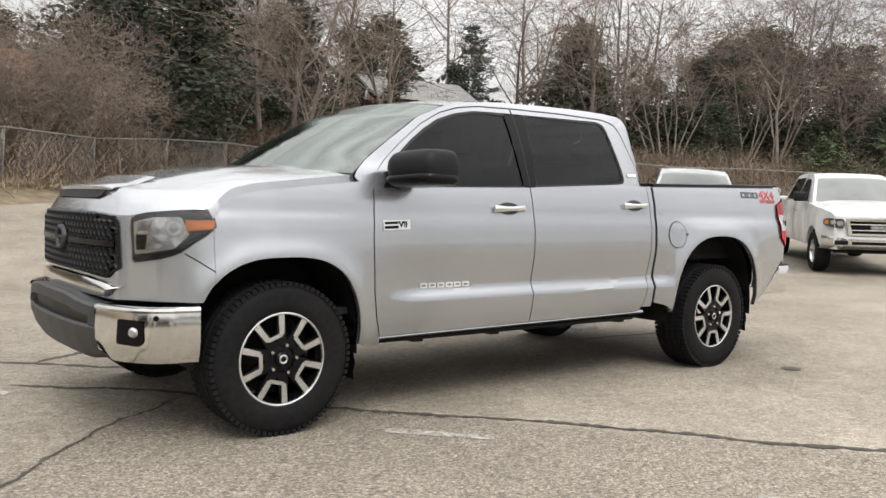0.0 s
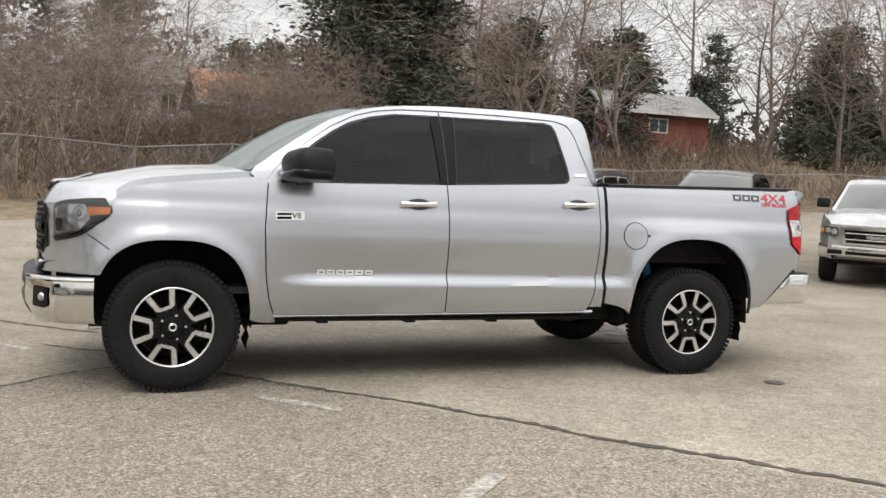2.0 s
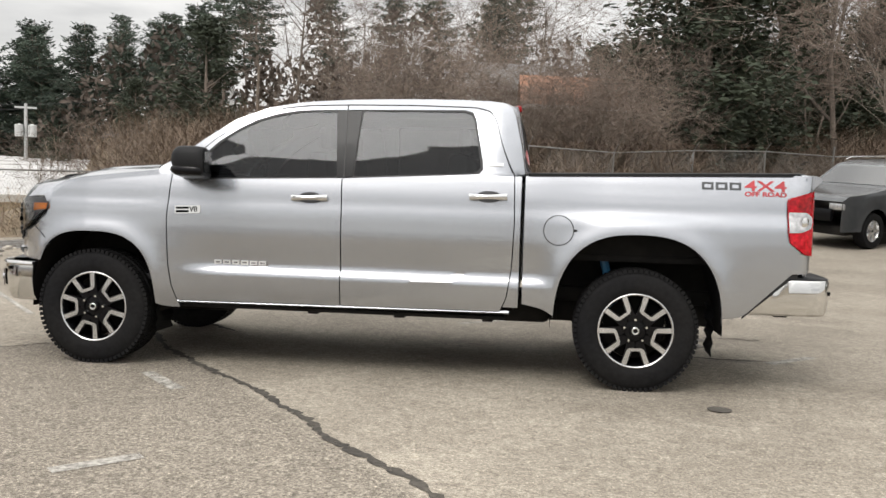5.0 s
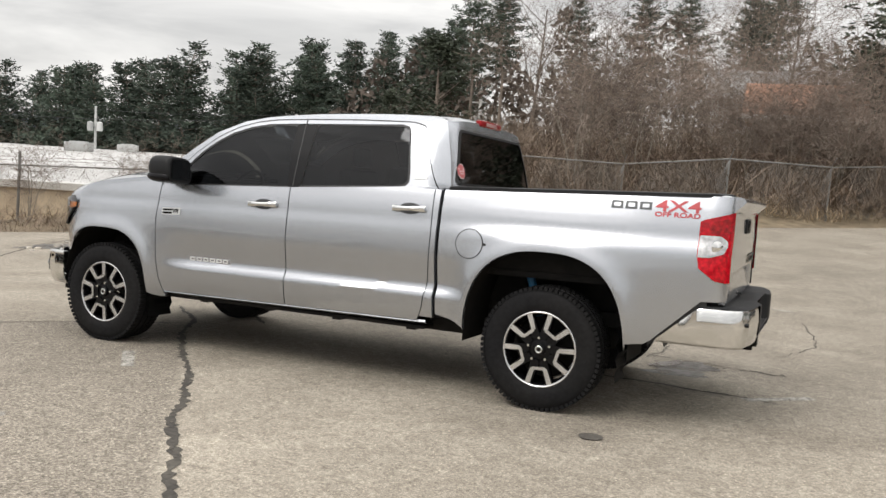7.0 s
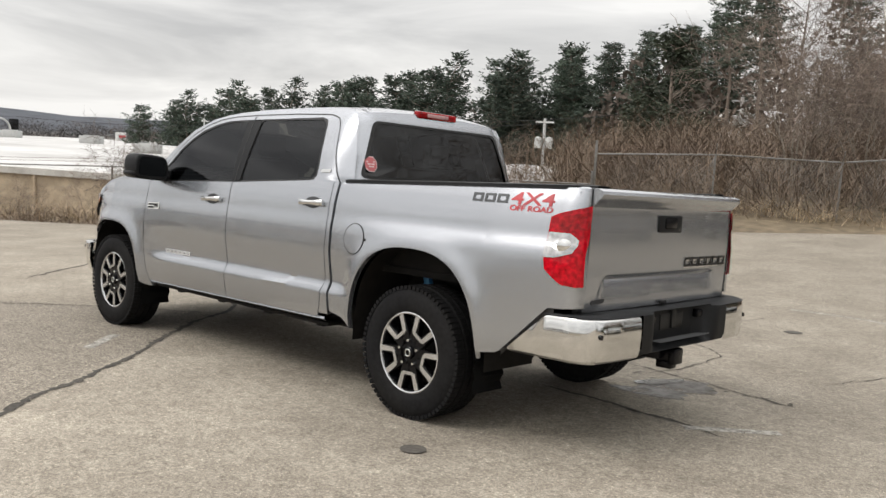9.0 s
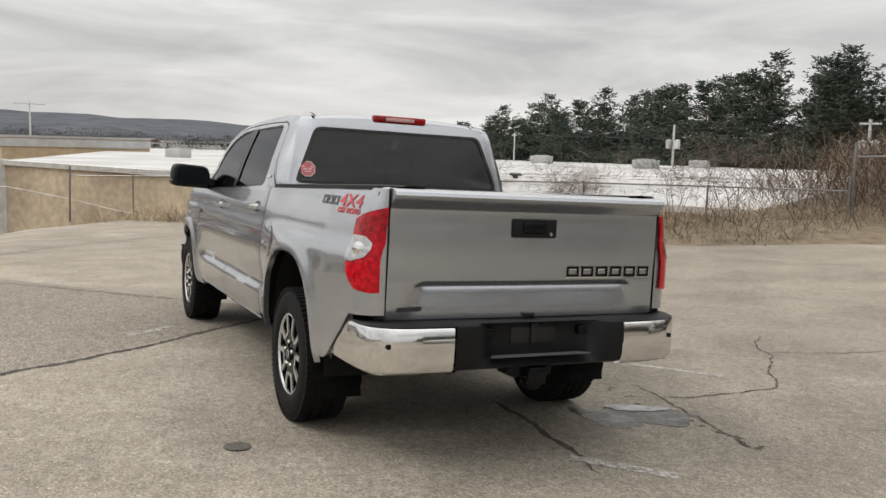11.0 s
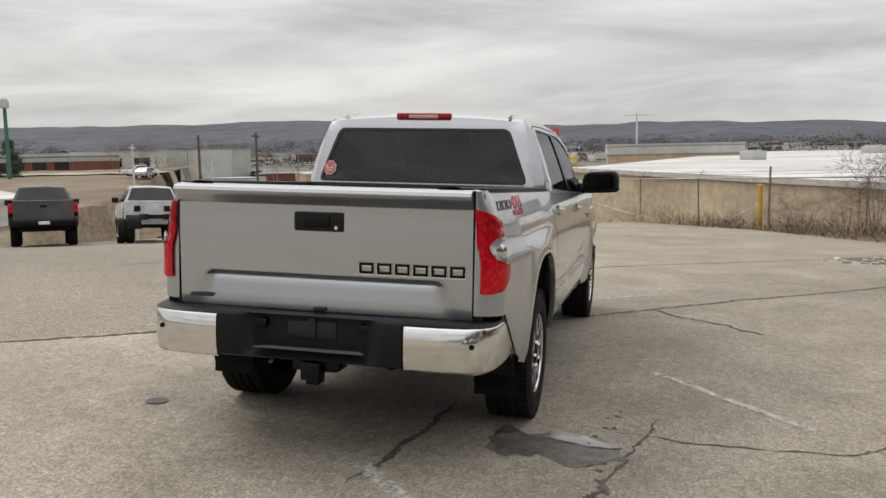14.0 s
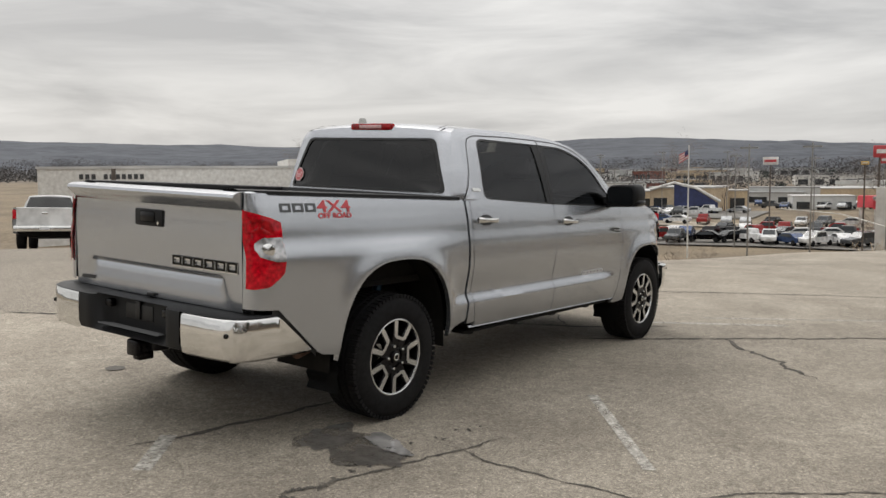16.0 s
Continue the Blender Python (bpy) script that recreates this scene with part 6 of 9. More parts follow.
lathe(bm, [(RI - 0.013, OUTY + 0.002), (RI - 0.018, OUTY + 0.01), (RI - 0.03, -0.02), (RI - 0.03, 0.10)], 60)
part("rim_barrel", bm, GLOSS_BLACK, rim)
bm = bmesh.new()
lathe(bm, [(0.001, OUTY + 0.01), (0.055, OUTY + 0.008), (0.085, OUTY + 0.016), (0.105, OUTY + 0.030)], 40)
for k in range(10):
    base = math.pi / 2 + (k // 2) * 2 * math.pi / 5 + (0.32 if k % 2 else -0.32) + 0.37
    c, s = math.cos(base), math.sin(base)
    def spoke(u, v, d, c=c, s=s):
        return (u * c - v * s, d, u * s + v * c)
    prism(bm, [(0.070, -0.030), (0.225, -0.020), (0.225, 0.020), (0.070, 0.030)], OUTY + 0.002, OUTY + 0.045, spoke)
part("spoke_back", bm, GLOSS_BLACK, rim)
bm = bmesh.new()
lathe(bm, [(0.20, 0.02), (0.15, 0.03), (0.06, 0.03)], 30)
part("brake_disc", bm, DARK, rim)
for k in range(5):
    bm = bmesh.new()
    mid = math.pi / 2 + k * 2 * math.pi / 5 + 0.37
    c, s = math.cos(mid), math.sin(mid)
    def face(u, v, d, c=c, s=s):
        return (u * c - v * s, d, u * s + v * c)
    for e in (-1, 1):
        q = 0.325 * e
        r0, r1, w0, w1 = 0.130, 0.229, 0.0135, 0.0165
        pts = []
        for r, w in ((r0, w0), (r1, w1)):
            pts.append((r * math.cos(q) + w * math.sin(q), r * math.sin(q) - w * math.cos(q)))
            pts.append((r * math.cos(q) - w * math.sin(q), r * math.sin(q) + w * math.cos(q)))
        poly = [pts[0], pts[2], pts[3], pts[1]]
        prism(bm, poly, OUTY - 0.004, OUTY + 0.003, face)
    prism(bm, [(0.112, -0.040), (0.132, -0.054), (0.132, 0.054), (0.112, 0.040)], OUTY - 0.0045, OUTY + 0.003, face)
    part("spoke", bm, MACHINED, rim)
bm = bmesh.new()
lathe(bm, [(0.001, OUTY - 0.012), (0.030, OUTY - 0.012), (0.037, OUTY - 0.006), (0.040, OUTY + 0.01)], 28)
cap = part("hub_cap", bm, GLOSS_BLACK, rim, "black hub cap")
bm = bmesh.new()
lathe(bm, [(0.015, OUTY - 0.013), (0.020, OUTY - 0.015), (0.024, OUTY - 0.013)], 24)
part("cap_emblem", bm, CHROME, cap, "plain chrome ring emblem")
for k in range(5):
    a = math.pi / 2 + (k + 0.5) * 2 * math.pi / 5 + 0.37
    bm = bmesh.new()
    lathe(bm, [(0.001, OUTY - 0.016), (0.008, OUTY - 0.016), (0.011, OUTY - 0.010), (0.011, OUTY + 0.01)], 8, "y", (0.074 * math.cos(a), 0, 0.074 * math.sin(a)))
    part("lug_nut", bm, CHROME, rim)
wheel.matrix_basis = pose(0, -0.862, AXLE_Z)
copy_thing(wheel, pose(3.70, -0.862, AXLE_Z, 0, -17, 0))
copy_thing(wheel, pose(0, 0.862, AXLE_Z, 0, 11, 180))
copy_thing(wheel, pose(3.70, 0.862, AXLE_Z, 0, 40, 180))


# ---------------------------------------------------------------- fence
def fence_run(points, label, foot=None, H=1.52):
    root = thing("chain_link_fence", label, "fence", kind="structure")
    rnd = random.Random(5)
    pts = []
    for (ax, ay), (bx, by) in zip(points, points[1:]):
        n = max(1, round(math.dist((ax, ay), (bx, by)) / 3.0))
        pts += [(ax + (bx - ax) * i / n, ay + (by - ay) * i / n) for i in range(n)]
    pts.append(points[-1])
    tops = []
    for i, (x, y) in enumerate(pts):
        z = foot(x) if foot else land_z(x, y)
        corner = (x, y) in points
        bm = bmesh.new()
        lean = rnd.uniform(-0.04, 0.04)
        tube(bm, [(x, y, z - 0.2), (x + lean, y + lean, z + H + (0.35 if corner else 0.03))], 0.036 if corner else 0.026, 8)
        if not corner:
            d = Vector((pts[min(i + 1, len(pts) - 1)][0] - pts[max(i - 1, 0)][0], pts[min(i + 1, len(pts) - 1)][1] - pts[max(i - 1, 0)][1])).normalized()
            tube(bm, [(x + lean, y + lean, z + H), (x + lean + d.y * 0.24, y + lean - d.x * 0.24, z + H + 0.27)], 0.014, 5)
        part("fence_post", bm, STEEL, root)
        tops.append((x + lean, y + lean, z + H))
    for a, b in zip(tops, tops[1:]):
        bm = bmesh.new()
        tube(bm, [a, b], 0.021, 6)
        part("top_rail", bm, STEEL, root)
    for h, off in ((0.12, 0.10), (0.20, 0.18)):
        bm = bmesh.new()
        tube(bm, [(x, y, z + h) for x, y, z in tops], 0.004, 4)
        part("barbed_wire", bm, RUST, root)
    bm = bmesh.new()
    for (ax, ay, az), (bx, by, bz) in zip(tops, tops[1:]):
        n = int(math.dist((ax, ay), (bx, by)) / 0.075)
        for k in range(n):
            for e in (0, 1):
                t0, t1 = (k / n, (k + 10) / n) if e else ((k + 10) / n, k / n)
                t0, t1 = min(t0, 1), min(t1, 1)
                p = (ax + (bx - ax) * t0, ay + (by - ay) * t0)
                q = (ax + (bx - ax) * t1, ay + (by - ay) * t1)
                zp, zq = az + (bz - az) * t0 - H + 0.04, az + (bz - az) * t1
                w = 0.0022
                v = [bm.verts.new((p[0] - w, p[1], zp)), bm.verts.new((p[0] + w, p[1], zp)), bm.verts.new((q[0] + w, q[1], zq)), bm.verts.new((q[0] - w, q[1], zq))]
                bm.faces.new(v)
    tagged(part("wire_mesh", bm, STEEL, root, smooth=0), "", "", "", "stuff")
    return root


fence_run([(-5.4, 14.9), (13.0, 25.0), (27.0, 21.0), (38.0, 9.8)], "grey chain-link fence with barbed wire below a brushy bank")
fence_run([(-5.45, 14.85), (-13.2, 9.0), (-18.9, 4.7), (-25.0, -1.2)], "leaning chain-link fence along the edge of the lot", lambda x: lerp_list(x, [-25, -21.5, -19.1, -16.9, -14.4, -12.0, -9.7, -5.4], [-0.88, -0.76, -0.69, -0.62, -0.54, -0.49, -0.43, -0.42]), 1.46)

# ---------------------------------------------------------------- trees
BARK = mat("grey_bark", (0.20, 0.165, 0.135), 0.95, var=0.3, scale=14, color2=(0.12, 0.098, 0.082), coarse=2, random_ob=0.25)
BARK_PALE = mat("pale_bark", (0.27, 0.24, 0.20), 0.95, var=0.3, scale=14, color2=(0.16, 0.14, 0.115), coarse=2)
TWIG = mat("bare_twigs", (0.225, 0.18, 0.148), 0.95, var=0.3, scale=3, color2=(0.155, 0.12, 0.10), random_ob=0.35)
NEEDLE = mat("pine_needles", (0.064, 0.086, 0.060), 0.8, var=0.4, scale=2.5, color2=(0.040, 0.056, 0.044), coarse=0.8, random_ob=0.3, island=0.0)
CEDAR = mat("cedar_foliage", (0.058, 0.072, 0.044), 0.85, var=0.4, scale=2.5, color2=(0.034, 0.044, 0.028), coarse=0.7, random_ob=0.2)
SHRUB = mat("green_shrub", (0.075, 0.105, 0.045), 0.85, var=0.4, scale=3, color2=(0.045, 0.06, 0.028), coarse=1.2)


def limb(store, base, direction, length, radius, level, rnd, lift, depth, kids):
    """Grows one limb and those on it; store holds (points, radii, level)."""
    pts, p, d = [base.copy()], base.copy(), direction.normalized()
    n = 4 if level < 2 else (3 if level == 2 else 2)
    for i in range(n):
        d = (d + Vector((rnd.uniform(-1, 1), rnd.uniform(-1, 1), rnd.uniform(-1, 1))) * 0.16 + Vector((0, 0, lift))).normalized()
        p = p + d * length / n
        pts.append(p.copy())
    radii = [radius * (1 - 0.75 * i / n) for i in range(n + 1)]
    store.append((pts, radii, level))
    if level >= depth:
        return
    for k in range(kids[level]):
        t = rnd.uniform(0.25, 1.0)
        i = min(int(t * n), n - 1)
        f = t * n - i
        q = pts[i].lerp(pts[i + 1], f)
        ax = (pts[i + 1] - pts[i]).normalized()
        out = ax.cross(Vector((rnd.uniform(-1, 1), rnd.uniform(-1, 1), rnd.uniform(-1, 1)))).normalized()
        nd = ax * rnd.uniform(0.45, 0.9) + out * rnd.uniform(0.6, 1.0)
        limb(store, q, nd, length * rnd.uniform(0.42, 0.68), radius * (1 - 0.7 * t) * rnd.uniform(0.45, 0.65), level + 1, rnd, lift * 0.7, depth, kids)


def bare_tree(seed, height, spread=1.0, bark=BARK, stems=1, kids=(9, 6, 5, 4), radius=None):
    rnd = random.Random(seed)
    root = thing("bare_tree", "tall leafless winter tree with fine grey-brown twigs", "tree", group="bare trees on the bank")
    store = []
    for s in range(stems):
        a = rnd.uniform(0, 6.28)
        lean = 0.10 + 0.25 * (stems > 1)
        limb(store, Vector((0.15 * math.cos(a) * (stems > 1), 0.15 * math.sin(a) * (stems > 1), -0.3)), Vector((lean * math.cos(a), lean * math.sin(a), 1)), height * (0.72 + 0.1 * rnd.random()), radius or height * 0.0115, 0, rnd, 0.05, 4, kids)
    bm, bt = bmesh.new(), bmesh.new()
    for pts, radii, level in store:
        if level == 0:
            tube(bm, pts, radii, 8)
        elif level <= 2:
            tube(bm if level == 1 else bt, pts, [max(r, 0.008) for r in radii], 5 if level == 1 else 3, caps=False)
        else:
            w = 0.011 if level == 3 else 0.008
            for p, q in zip(pts, pts[1:]):
                d = (q - p).cross(Vector((rnd.uniform(-1, 1), rnd.uniform(-1, 1), rnd.uniform(-0.3, 0.3))))
                d = d.normalized() * w if d.length > 1e-6 else Vector((w, 0, 0))
                bt.faces.new([bt.verts.new(p - d), bt.verts.new(p + d), bt.verts.new(q + d * 0.6), bt.verts.new(q - d * 0.6)])
    part("trunk", bm, bark, root)
    part("crown", bt, TWIG, root, smooth=0)
    return root


def tuft(bm, c, size, rnd, n, droop=0.0, flat=0.6):
    """A spray of narrow leaf blades round a point."""
    for _ in range(n):
        a, e = rnd.uniform(0, 6.28), rnd.uniform(-0.5, 0.9) * flat
        d = Vector((math.cos(a) * math.cos(e), math.sin(a) * math.cos(e), math.sin(e) - droop)) * size * rnd.uniform(0.5, 1.1)
        w = d.cross(Vector((rnd.uniform(-1, 1), rnd.uniform(-1, 1), rnd.uniform(-1, 1))))
        w = w.normalized() * size * rnd.uniform(0.10, 0.2) if w.length > 1e-6 else Vector((0, 0, size * 0.1))
        o = c + Vector((rnd.uniform(-1, 1), rnd.uniform(-1, 1), rnd.uniform(-1, 1))) * size * 0.45
        bm.faces.new([bm.verts.new(o - w * 0.4), bm.verts.new(o + d * 0.5 + w), bm.verts.new(o + d), bm.verts.new(o + d * 0.5 - w)])


def pine(seed, height, clear=0.35, label="tall dark green pine with a bare lower trunk", full=1.0):
    """Open whorls of level limbs, each carrying flat fans of needle sprays, with an uneven outline."""
    rnd = random.Random(seed)
    root = thing("pine_tree", label, "tree", group="pines behind the lot")
    bm = bmesh.new()
    bend = [Vector((rnd.uniform(-0.2, 0.2) * i, rnd.uniform(-0.2, 0.2) * i, height * i / 5 - 0.3)) for i in range(6)]
    tube(bm, bend, [height * 0.012 * (1 - 0.85 * i / 5) for i in range(6)], 8)
    bt = bmesh.new()
    z = clear * height
    while z < height * 0.985:
        u = (z / height - clear) / (1 - clear)
        reach = height * 0.25 * full * (1 - u) ** 0.62 * (0.55 + 0.45 * min(1, u * 5 + 0.3)) * rnd.uniform(0.65, 1.2) + 0.35
        turn = rnd.uniform(0, 6.28)
        for k in range(rnd.randint(4, 6)):
            a = turn + k * 1.2 + rnd.uniform(-0.4, 0.4)
            r = reach * rnd.uniform(0.5, 1.15)
            i = min(int(z / height * 5), 4)
            base = bend[i].lerp(bend[i + 1], z / height * 5 - i)
            rise = rnd.uniform(-0.05, 0.25) + 0.45 * u
            out = Vector((math.cos(a), math.sin(a), 0))
            elbow = base + out * r * 0.6 + Vector((0, 0, r * rise * 0.4))
            tip = base + out * r + Vector((0, 0, r * rise))
            tube(bm, [base, elbow, tip], [0.04, 0.025, 0.008], 3, caps=False)
            across = Vector((-math.sin(a), math.cos(a), 0))
            for j in range(max(6, int(r * 7.5))):
                t = rnd.uniform(0.22, 1.03)
                p = base.lerp(elbow, t / 0.6) if t < 0.6 else elbow.lerp(tip, (t - 0.6) / 0.4)
                p = p + across * rnd.gauss(0, 0.16 * r * (1.15 - abs(t - 0.6))) + Vector((0, 0, rnd.uniform(-0.10, 0.20)))
                tuft(bt, p, rnd.uniform(0.30, 0.52), rnd, 6, -0.12, 0.45)
        z += height * 0.036 * rnd.uniform(0.7, 1.4)
    part("trunk", bm, BARK, root)
    part("crown", bt, NEEDLE, root, smooth=0)
    return root


def cedar(seed, height, radius, material=CEDAR, label="broad dark evergreen tree with dense foliage", name="evergreen_tree", n=900, size=0.5, low=0.08):
    rnd = random.Random(seed)
    root = thing(name, label, "tree" if height > 3 else "shrub")
    bm = bmesh.new()
    tube(bm, [(0, 0, -0.3), (0.1, 0, height * 0.5), (0, 0.1, height * 0.9)], [height * 0.02, height * 0.013, 0.03], 8)
    bt = bmesh.new()
    lumps = [(rnd.uniform(0, 6.28), rnd.uniform(low, 0.95), rnd.uniform(0.6, 1.15)) for _ in range(46)]
    for a0, h0, k0 in lumps:
        r = radius * (math.sin(math.pi * min(1.0, (h0 + 0.14)) ** 0.85) ** 0.7) * k0
        c0 = Vector((math.cos(a0) * r * 0.75, math.sin(a0) * r * 0.75, h0 * height))
        tube(bm, [(0, 0, max(0.3, c0.z - r * 0.5)), c0], [0.06, 0.015], 3, caps=False)
        for _ in range(n // 46):
            q = c0 + Vector((rnd.gauss(0, 0.32), rnd.gauss(0, 0.32), rnd.gauss(0, 0.28))) * radius * 0.55
            tuft(bt, q, size, rnd, 7, droop=0.15)
    part("trunk", bm, BARK, root)
    part("crown", bt, material, root, smooth=0)
    return root


def put(tree, x, y, scale, turn, first):
    """Stands a tree on the land: the built one the first time, then copies."""
    m = pose(x, y, land_z(x, y) - 0.05, 0, 0, turn) @ Matrix.Diagonal((scale, scale, scale, 1))
    if first:
        tree.matrix_basis = m
        return tree
    made = copy_thing(tree, Matrix.Identity(4))
    made.matrix_basis = m
    return made


rnd = random.Random(11)
bare = [bare_tree(1, 13.0), bare_tree(2, 14.0, kids=(10, 6, 5, 3)), bare_tree(3, 12.0, stems=2, kids=(7, 5, 5, 3)), bare_tree(4, 8.0, stems=3, kids=(6, 5, 4, 3), radius=0.06), bare_tree(5, 7.0, stems=4, kids=(5, 5, 4, 3), radius=0.05, bark=BARK_PALE)]
used = [False] * len(bare)


def stand(i, x, y, scale):
    put(bare[i], x, y, scale, rnd.uniform(0, 360), not used[i])
    used[i] = True


# tall bare trees behind and beside the brick house, then nearer ones on the bank
for x, y, i, s in ((14.5, 29.0, 0, 0.95), (18.0, 33.0, 2, 1.0), (22.5, 36.0, 1, 0.95), (33.0, 33.0, 2, 0.9), (37.0, 37.0, 1, 1.0), (33.5, 28.0, 0, 0.85), (41.0, 31.0, 2, 1.05), (45.0, 36.0, 0, 1.1), (38.0, 46.0, 1, 1.15), (46.0, 46.0, 2, 1.1), (52.0, 40.0, 1, 1.1), (26.5, 52.0, 0, 1.15), (20.0, 50.0, 1, 1.1), (12.0, 46.0, 2, 1.1), (32.0, 54.0, 2, 1.2), (50.0, 26.0, 1, 1.0), (55.0, 30.0, 0, 1.1), (47.0, 20.0, 2, 0.9), (56.0, 18.0, 1, 1.1), (60.0, 38.0, 2, 1.1), (36.0, 25.0, 3, 1.1), (16.5, 27.3, 4, 1.0), (42.0, 24.0, 4, 1.1), (44.0, 15.0, 3, 1.0), (40.0, 20.5, 0, 0.7), (24.0, 32.5, 2, 0.95), (12.5, 32.5, 1, 0.9), (11.5, 28.8, 2, 0.7), (48.0, 30.0, 3, 1.3), (52.0, 22.0, 3, 1.4), (58.0, 25.0, 2, 1.0), (39.5, 27.0, 4, 1.2), (46.0, 24.5, 4, 1.3), (50.0, 16.5, 4, 1.2), (24.0, 44.0, 3, 1.2), (19.0, 38.0, 4, 1.2), (15.0, 35.0, 3, 1.0)):
    stand(i, x, y, s)
# brown thicket of small trees on the bank left of the big evergreen
for k in range(16):
    x = rnd.uniform(-7, 8)
    y = 14.9 + 0.549 * (x + 5.4) + rnd.uniform(3.0, 26)
    x = max(x, 6.6 - 0.33 * (y + 5.8))
    stand(rnd.choice((3, 4, 3, 4, 4)), x, y, rnd.uniform(0.5, 0.8))
for k in range(9):
    stand(rnd.choice((0, 1, 2)), rnd.uniform(-14, 8), rnd.uniform(44, 66), rnd.uniform(0.65, 0.9))
for x, y, i, s in ((-63, 74, 1, 0.9), (-70, 66, 2, 0.85), (-100, 52, 3, 1.2), (5.7, 25.6, 4, 0.75), (6.6, 26.6, 3, 0.7), (5.2, 24.6, 4, 0.6), (6.1, 24.0, 4, 0.55), (3.4, 24.6, 4, 0.5), (2.4, 23.6, 3, 0.45), (4.4, 23.8, 4, 0.5), (5.0, 22.6, 4, 0.55), (3.8, 22.2, 4, 0.5), (2.9, 22.4, 4, 0.48), (5.6, 23.4, 3, 0.45), (1.8, 22.6, 4, 0.5), (4.8, 25.2, 4, 0.52), (3.9, 25.6, 4, 0.5)):
    stand(i, x, y, s)

pines = [pine(21, 17.0, 0.28), pine(22, 16.0, 0.18, full=1.15), pine(23, 19.0, 0.5, "tall thin pine with a long bare trunk", 0.75), pine(24, 15.0, 0.22)]
p_used = [False] * 4


def stand_pine(i, x, y, scale):
    put(pines[i], x, y, scale, rnd.uniform(0, 360), not p_used[i])
    p_used[i] = True


def pine_to(i, x, y, top):
    """A pine whose tip reaches the height top."""
    tall = (17.0, 16.0, 19.0, 15.0)[i]
    stand_pine(i, x, y, (top - land_z(x, y)) / tall)


rnd3 = random.Random(9)
GROVE = [(-98, 52, 6.5), (-87, 51, 7.9), (-76, 56, 9.0), (-64, 59, 10.2), (-54, 64, 12.2), (-45, 68, 14.0), (-35, 69, 14.5), (-25, 68, 17.5), (-14, 66, 18.5), (-4, 66, 18.5), (6, 70, 18)]
gx, gy, gz = [p[0] for p in GROVE], [p[1] for p in GROVE], [p[2] for p in GROVE]
for row, (dy, dz) in enumerate(((0, 0.0), (4.5, 0.6), (9.0, 1.2))):
    x = -97 + row * 1.7
    while x < 6:
        thin = x > -27
        if not (rnd3.random() < (0.40 + 0.35 * row if thin else 0.22 * row)):
            i = 2 if thin and rnd3.random() < 0.8 else rnd3.choice((0, 1, 3, 1))
            pine_to(i, x + rnd3.uniform(-1, 1), lerp_list(x, gx, gy) + dy + rnd3.uniform(-1.5, 1.5), lerp_list(x, gx, gz) + dz + rnd3.uniform(-2.2, 0.6))
        x += rnd3.uniform(2.7, 4.6)
for i, x, y, t in ((0, 46, 28, 12), (1, 55, 24, 13), (3, 36, 42, 13), (2, -17, 52, 15), (2, -21, 56, 15.5)):
    pine_to(i, x, y, t)

dark_evergreen = cedar(31, 11.5, 4.0, n=4400, size=0.40)
put(dark_evergreen, 8.9, 27.6, 1.0, 20, True)
small_evergreen = cedar(32, 7.0, 2.6, n=950, size=0.42)
put(small_evergreen, 22.5, 44.0, 1.0, 0, True)
for x, y, s in ((25.0, 34.5, 0.62), (31.5, 44.0, 0.9), (36.5, 30.5, 0.75), (43.0, 27.5, 0.9), (47.5, 32.0, 0.9), (29.5, 47.0, 1.1), (16.0, 41.0, 0.95), (52.0, 33.0, 1.0), (13.0, 38.0, 0.8), (50.0, 28.0, 1.25), (56.0, 35.0, 1.3), (58.0, 28.0, 1.2), (40.0, 36.0, 1.1), (46.0, 41.0, 1.3), (34.0, 50.0, 1.3), (53.0, 20.0, 0.9), (62.0, 24.0, 1.2), (38.5, 23.5, 0.55), (27.0, 41.0, 0.9), (20.0, 43.0, 1.0), (-31.0, 50.0, 0.55), (-27.0, 54.0, 0.6), (-36, 56, 0.6), (-105, 46, 0.6), (-12.6, 32.0, 0.8)):
    put(small_evergreen, x, y, s, rnd.uniform(0, 360), False)
rnd8 = random.Random(21)
for k in range(34):
    az, r = 6 + 70 * (k + rnd8.random()) / 34, rnd8.uniform(44, 66)
    x, y = r * math.sin(radians(az)), -5 + r * math.cos(radians(az))
    if not (22 < x < 38 and y < 44) and lot_gap(x, y)[0] > 6:
        put(small_evergreen, x, y, rnd8.uniform(0.55, 1.15), rnd8.uniform(0, 360), False)
shrub = cedar(33, 2.8, 1.8, SHRUB, "green evergreen shrub above the fence", "shrub", 500, 0.36)
put(shrub, 40.5, 13.5, 1.2, 0, True)
for x, y, s in ((43.5, 10.5, 1.35), (38.5, 17.0, 0.9), (47.0, 13.0, 1.5)):
    put(shrub, x, y, s, rnd.uniform(0, 360), False)

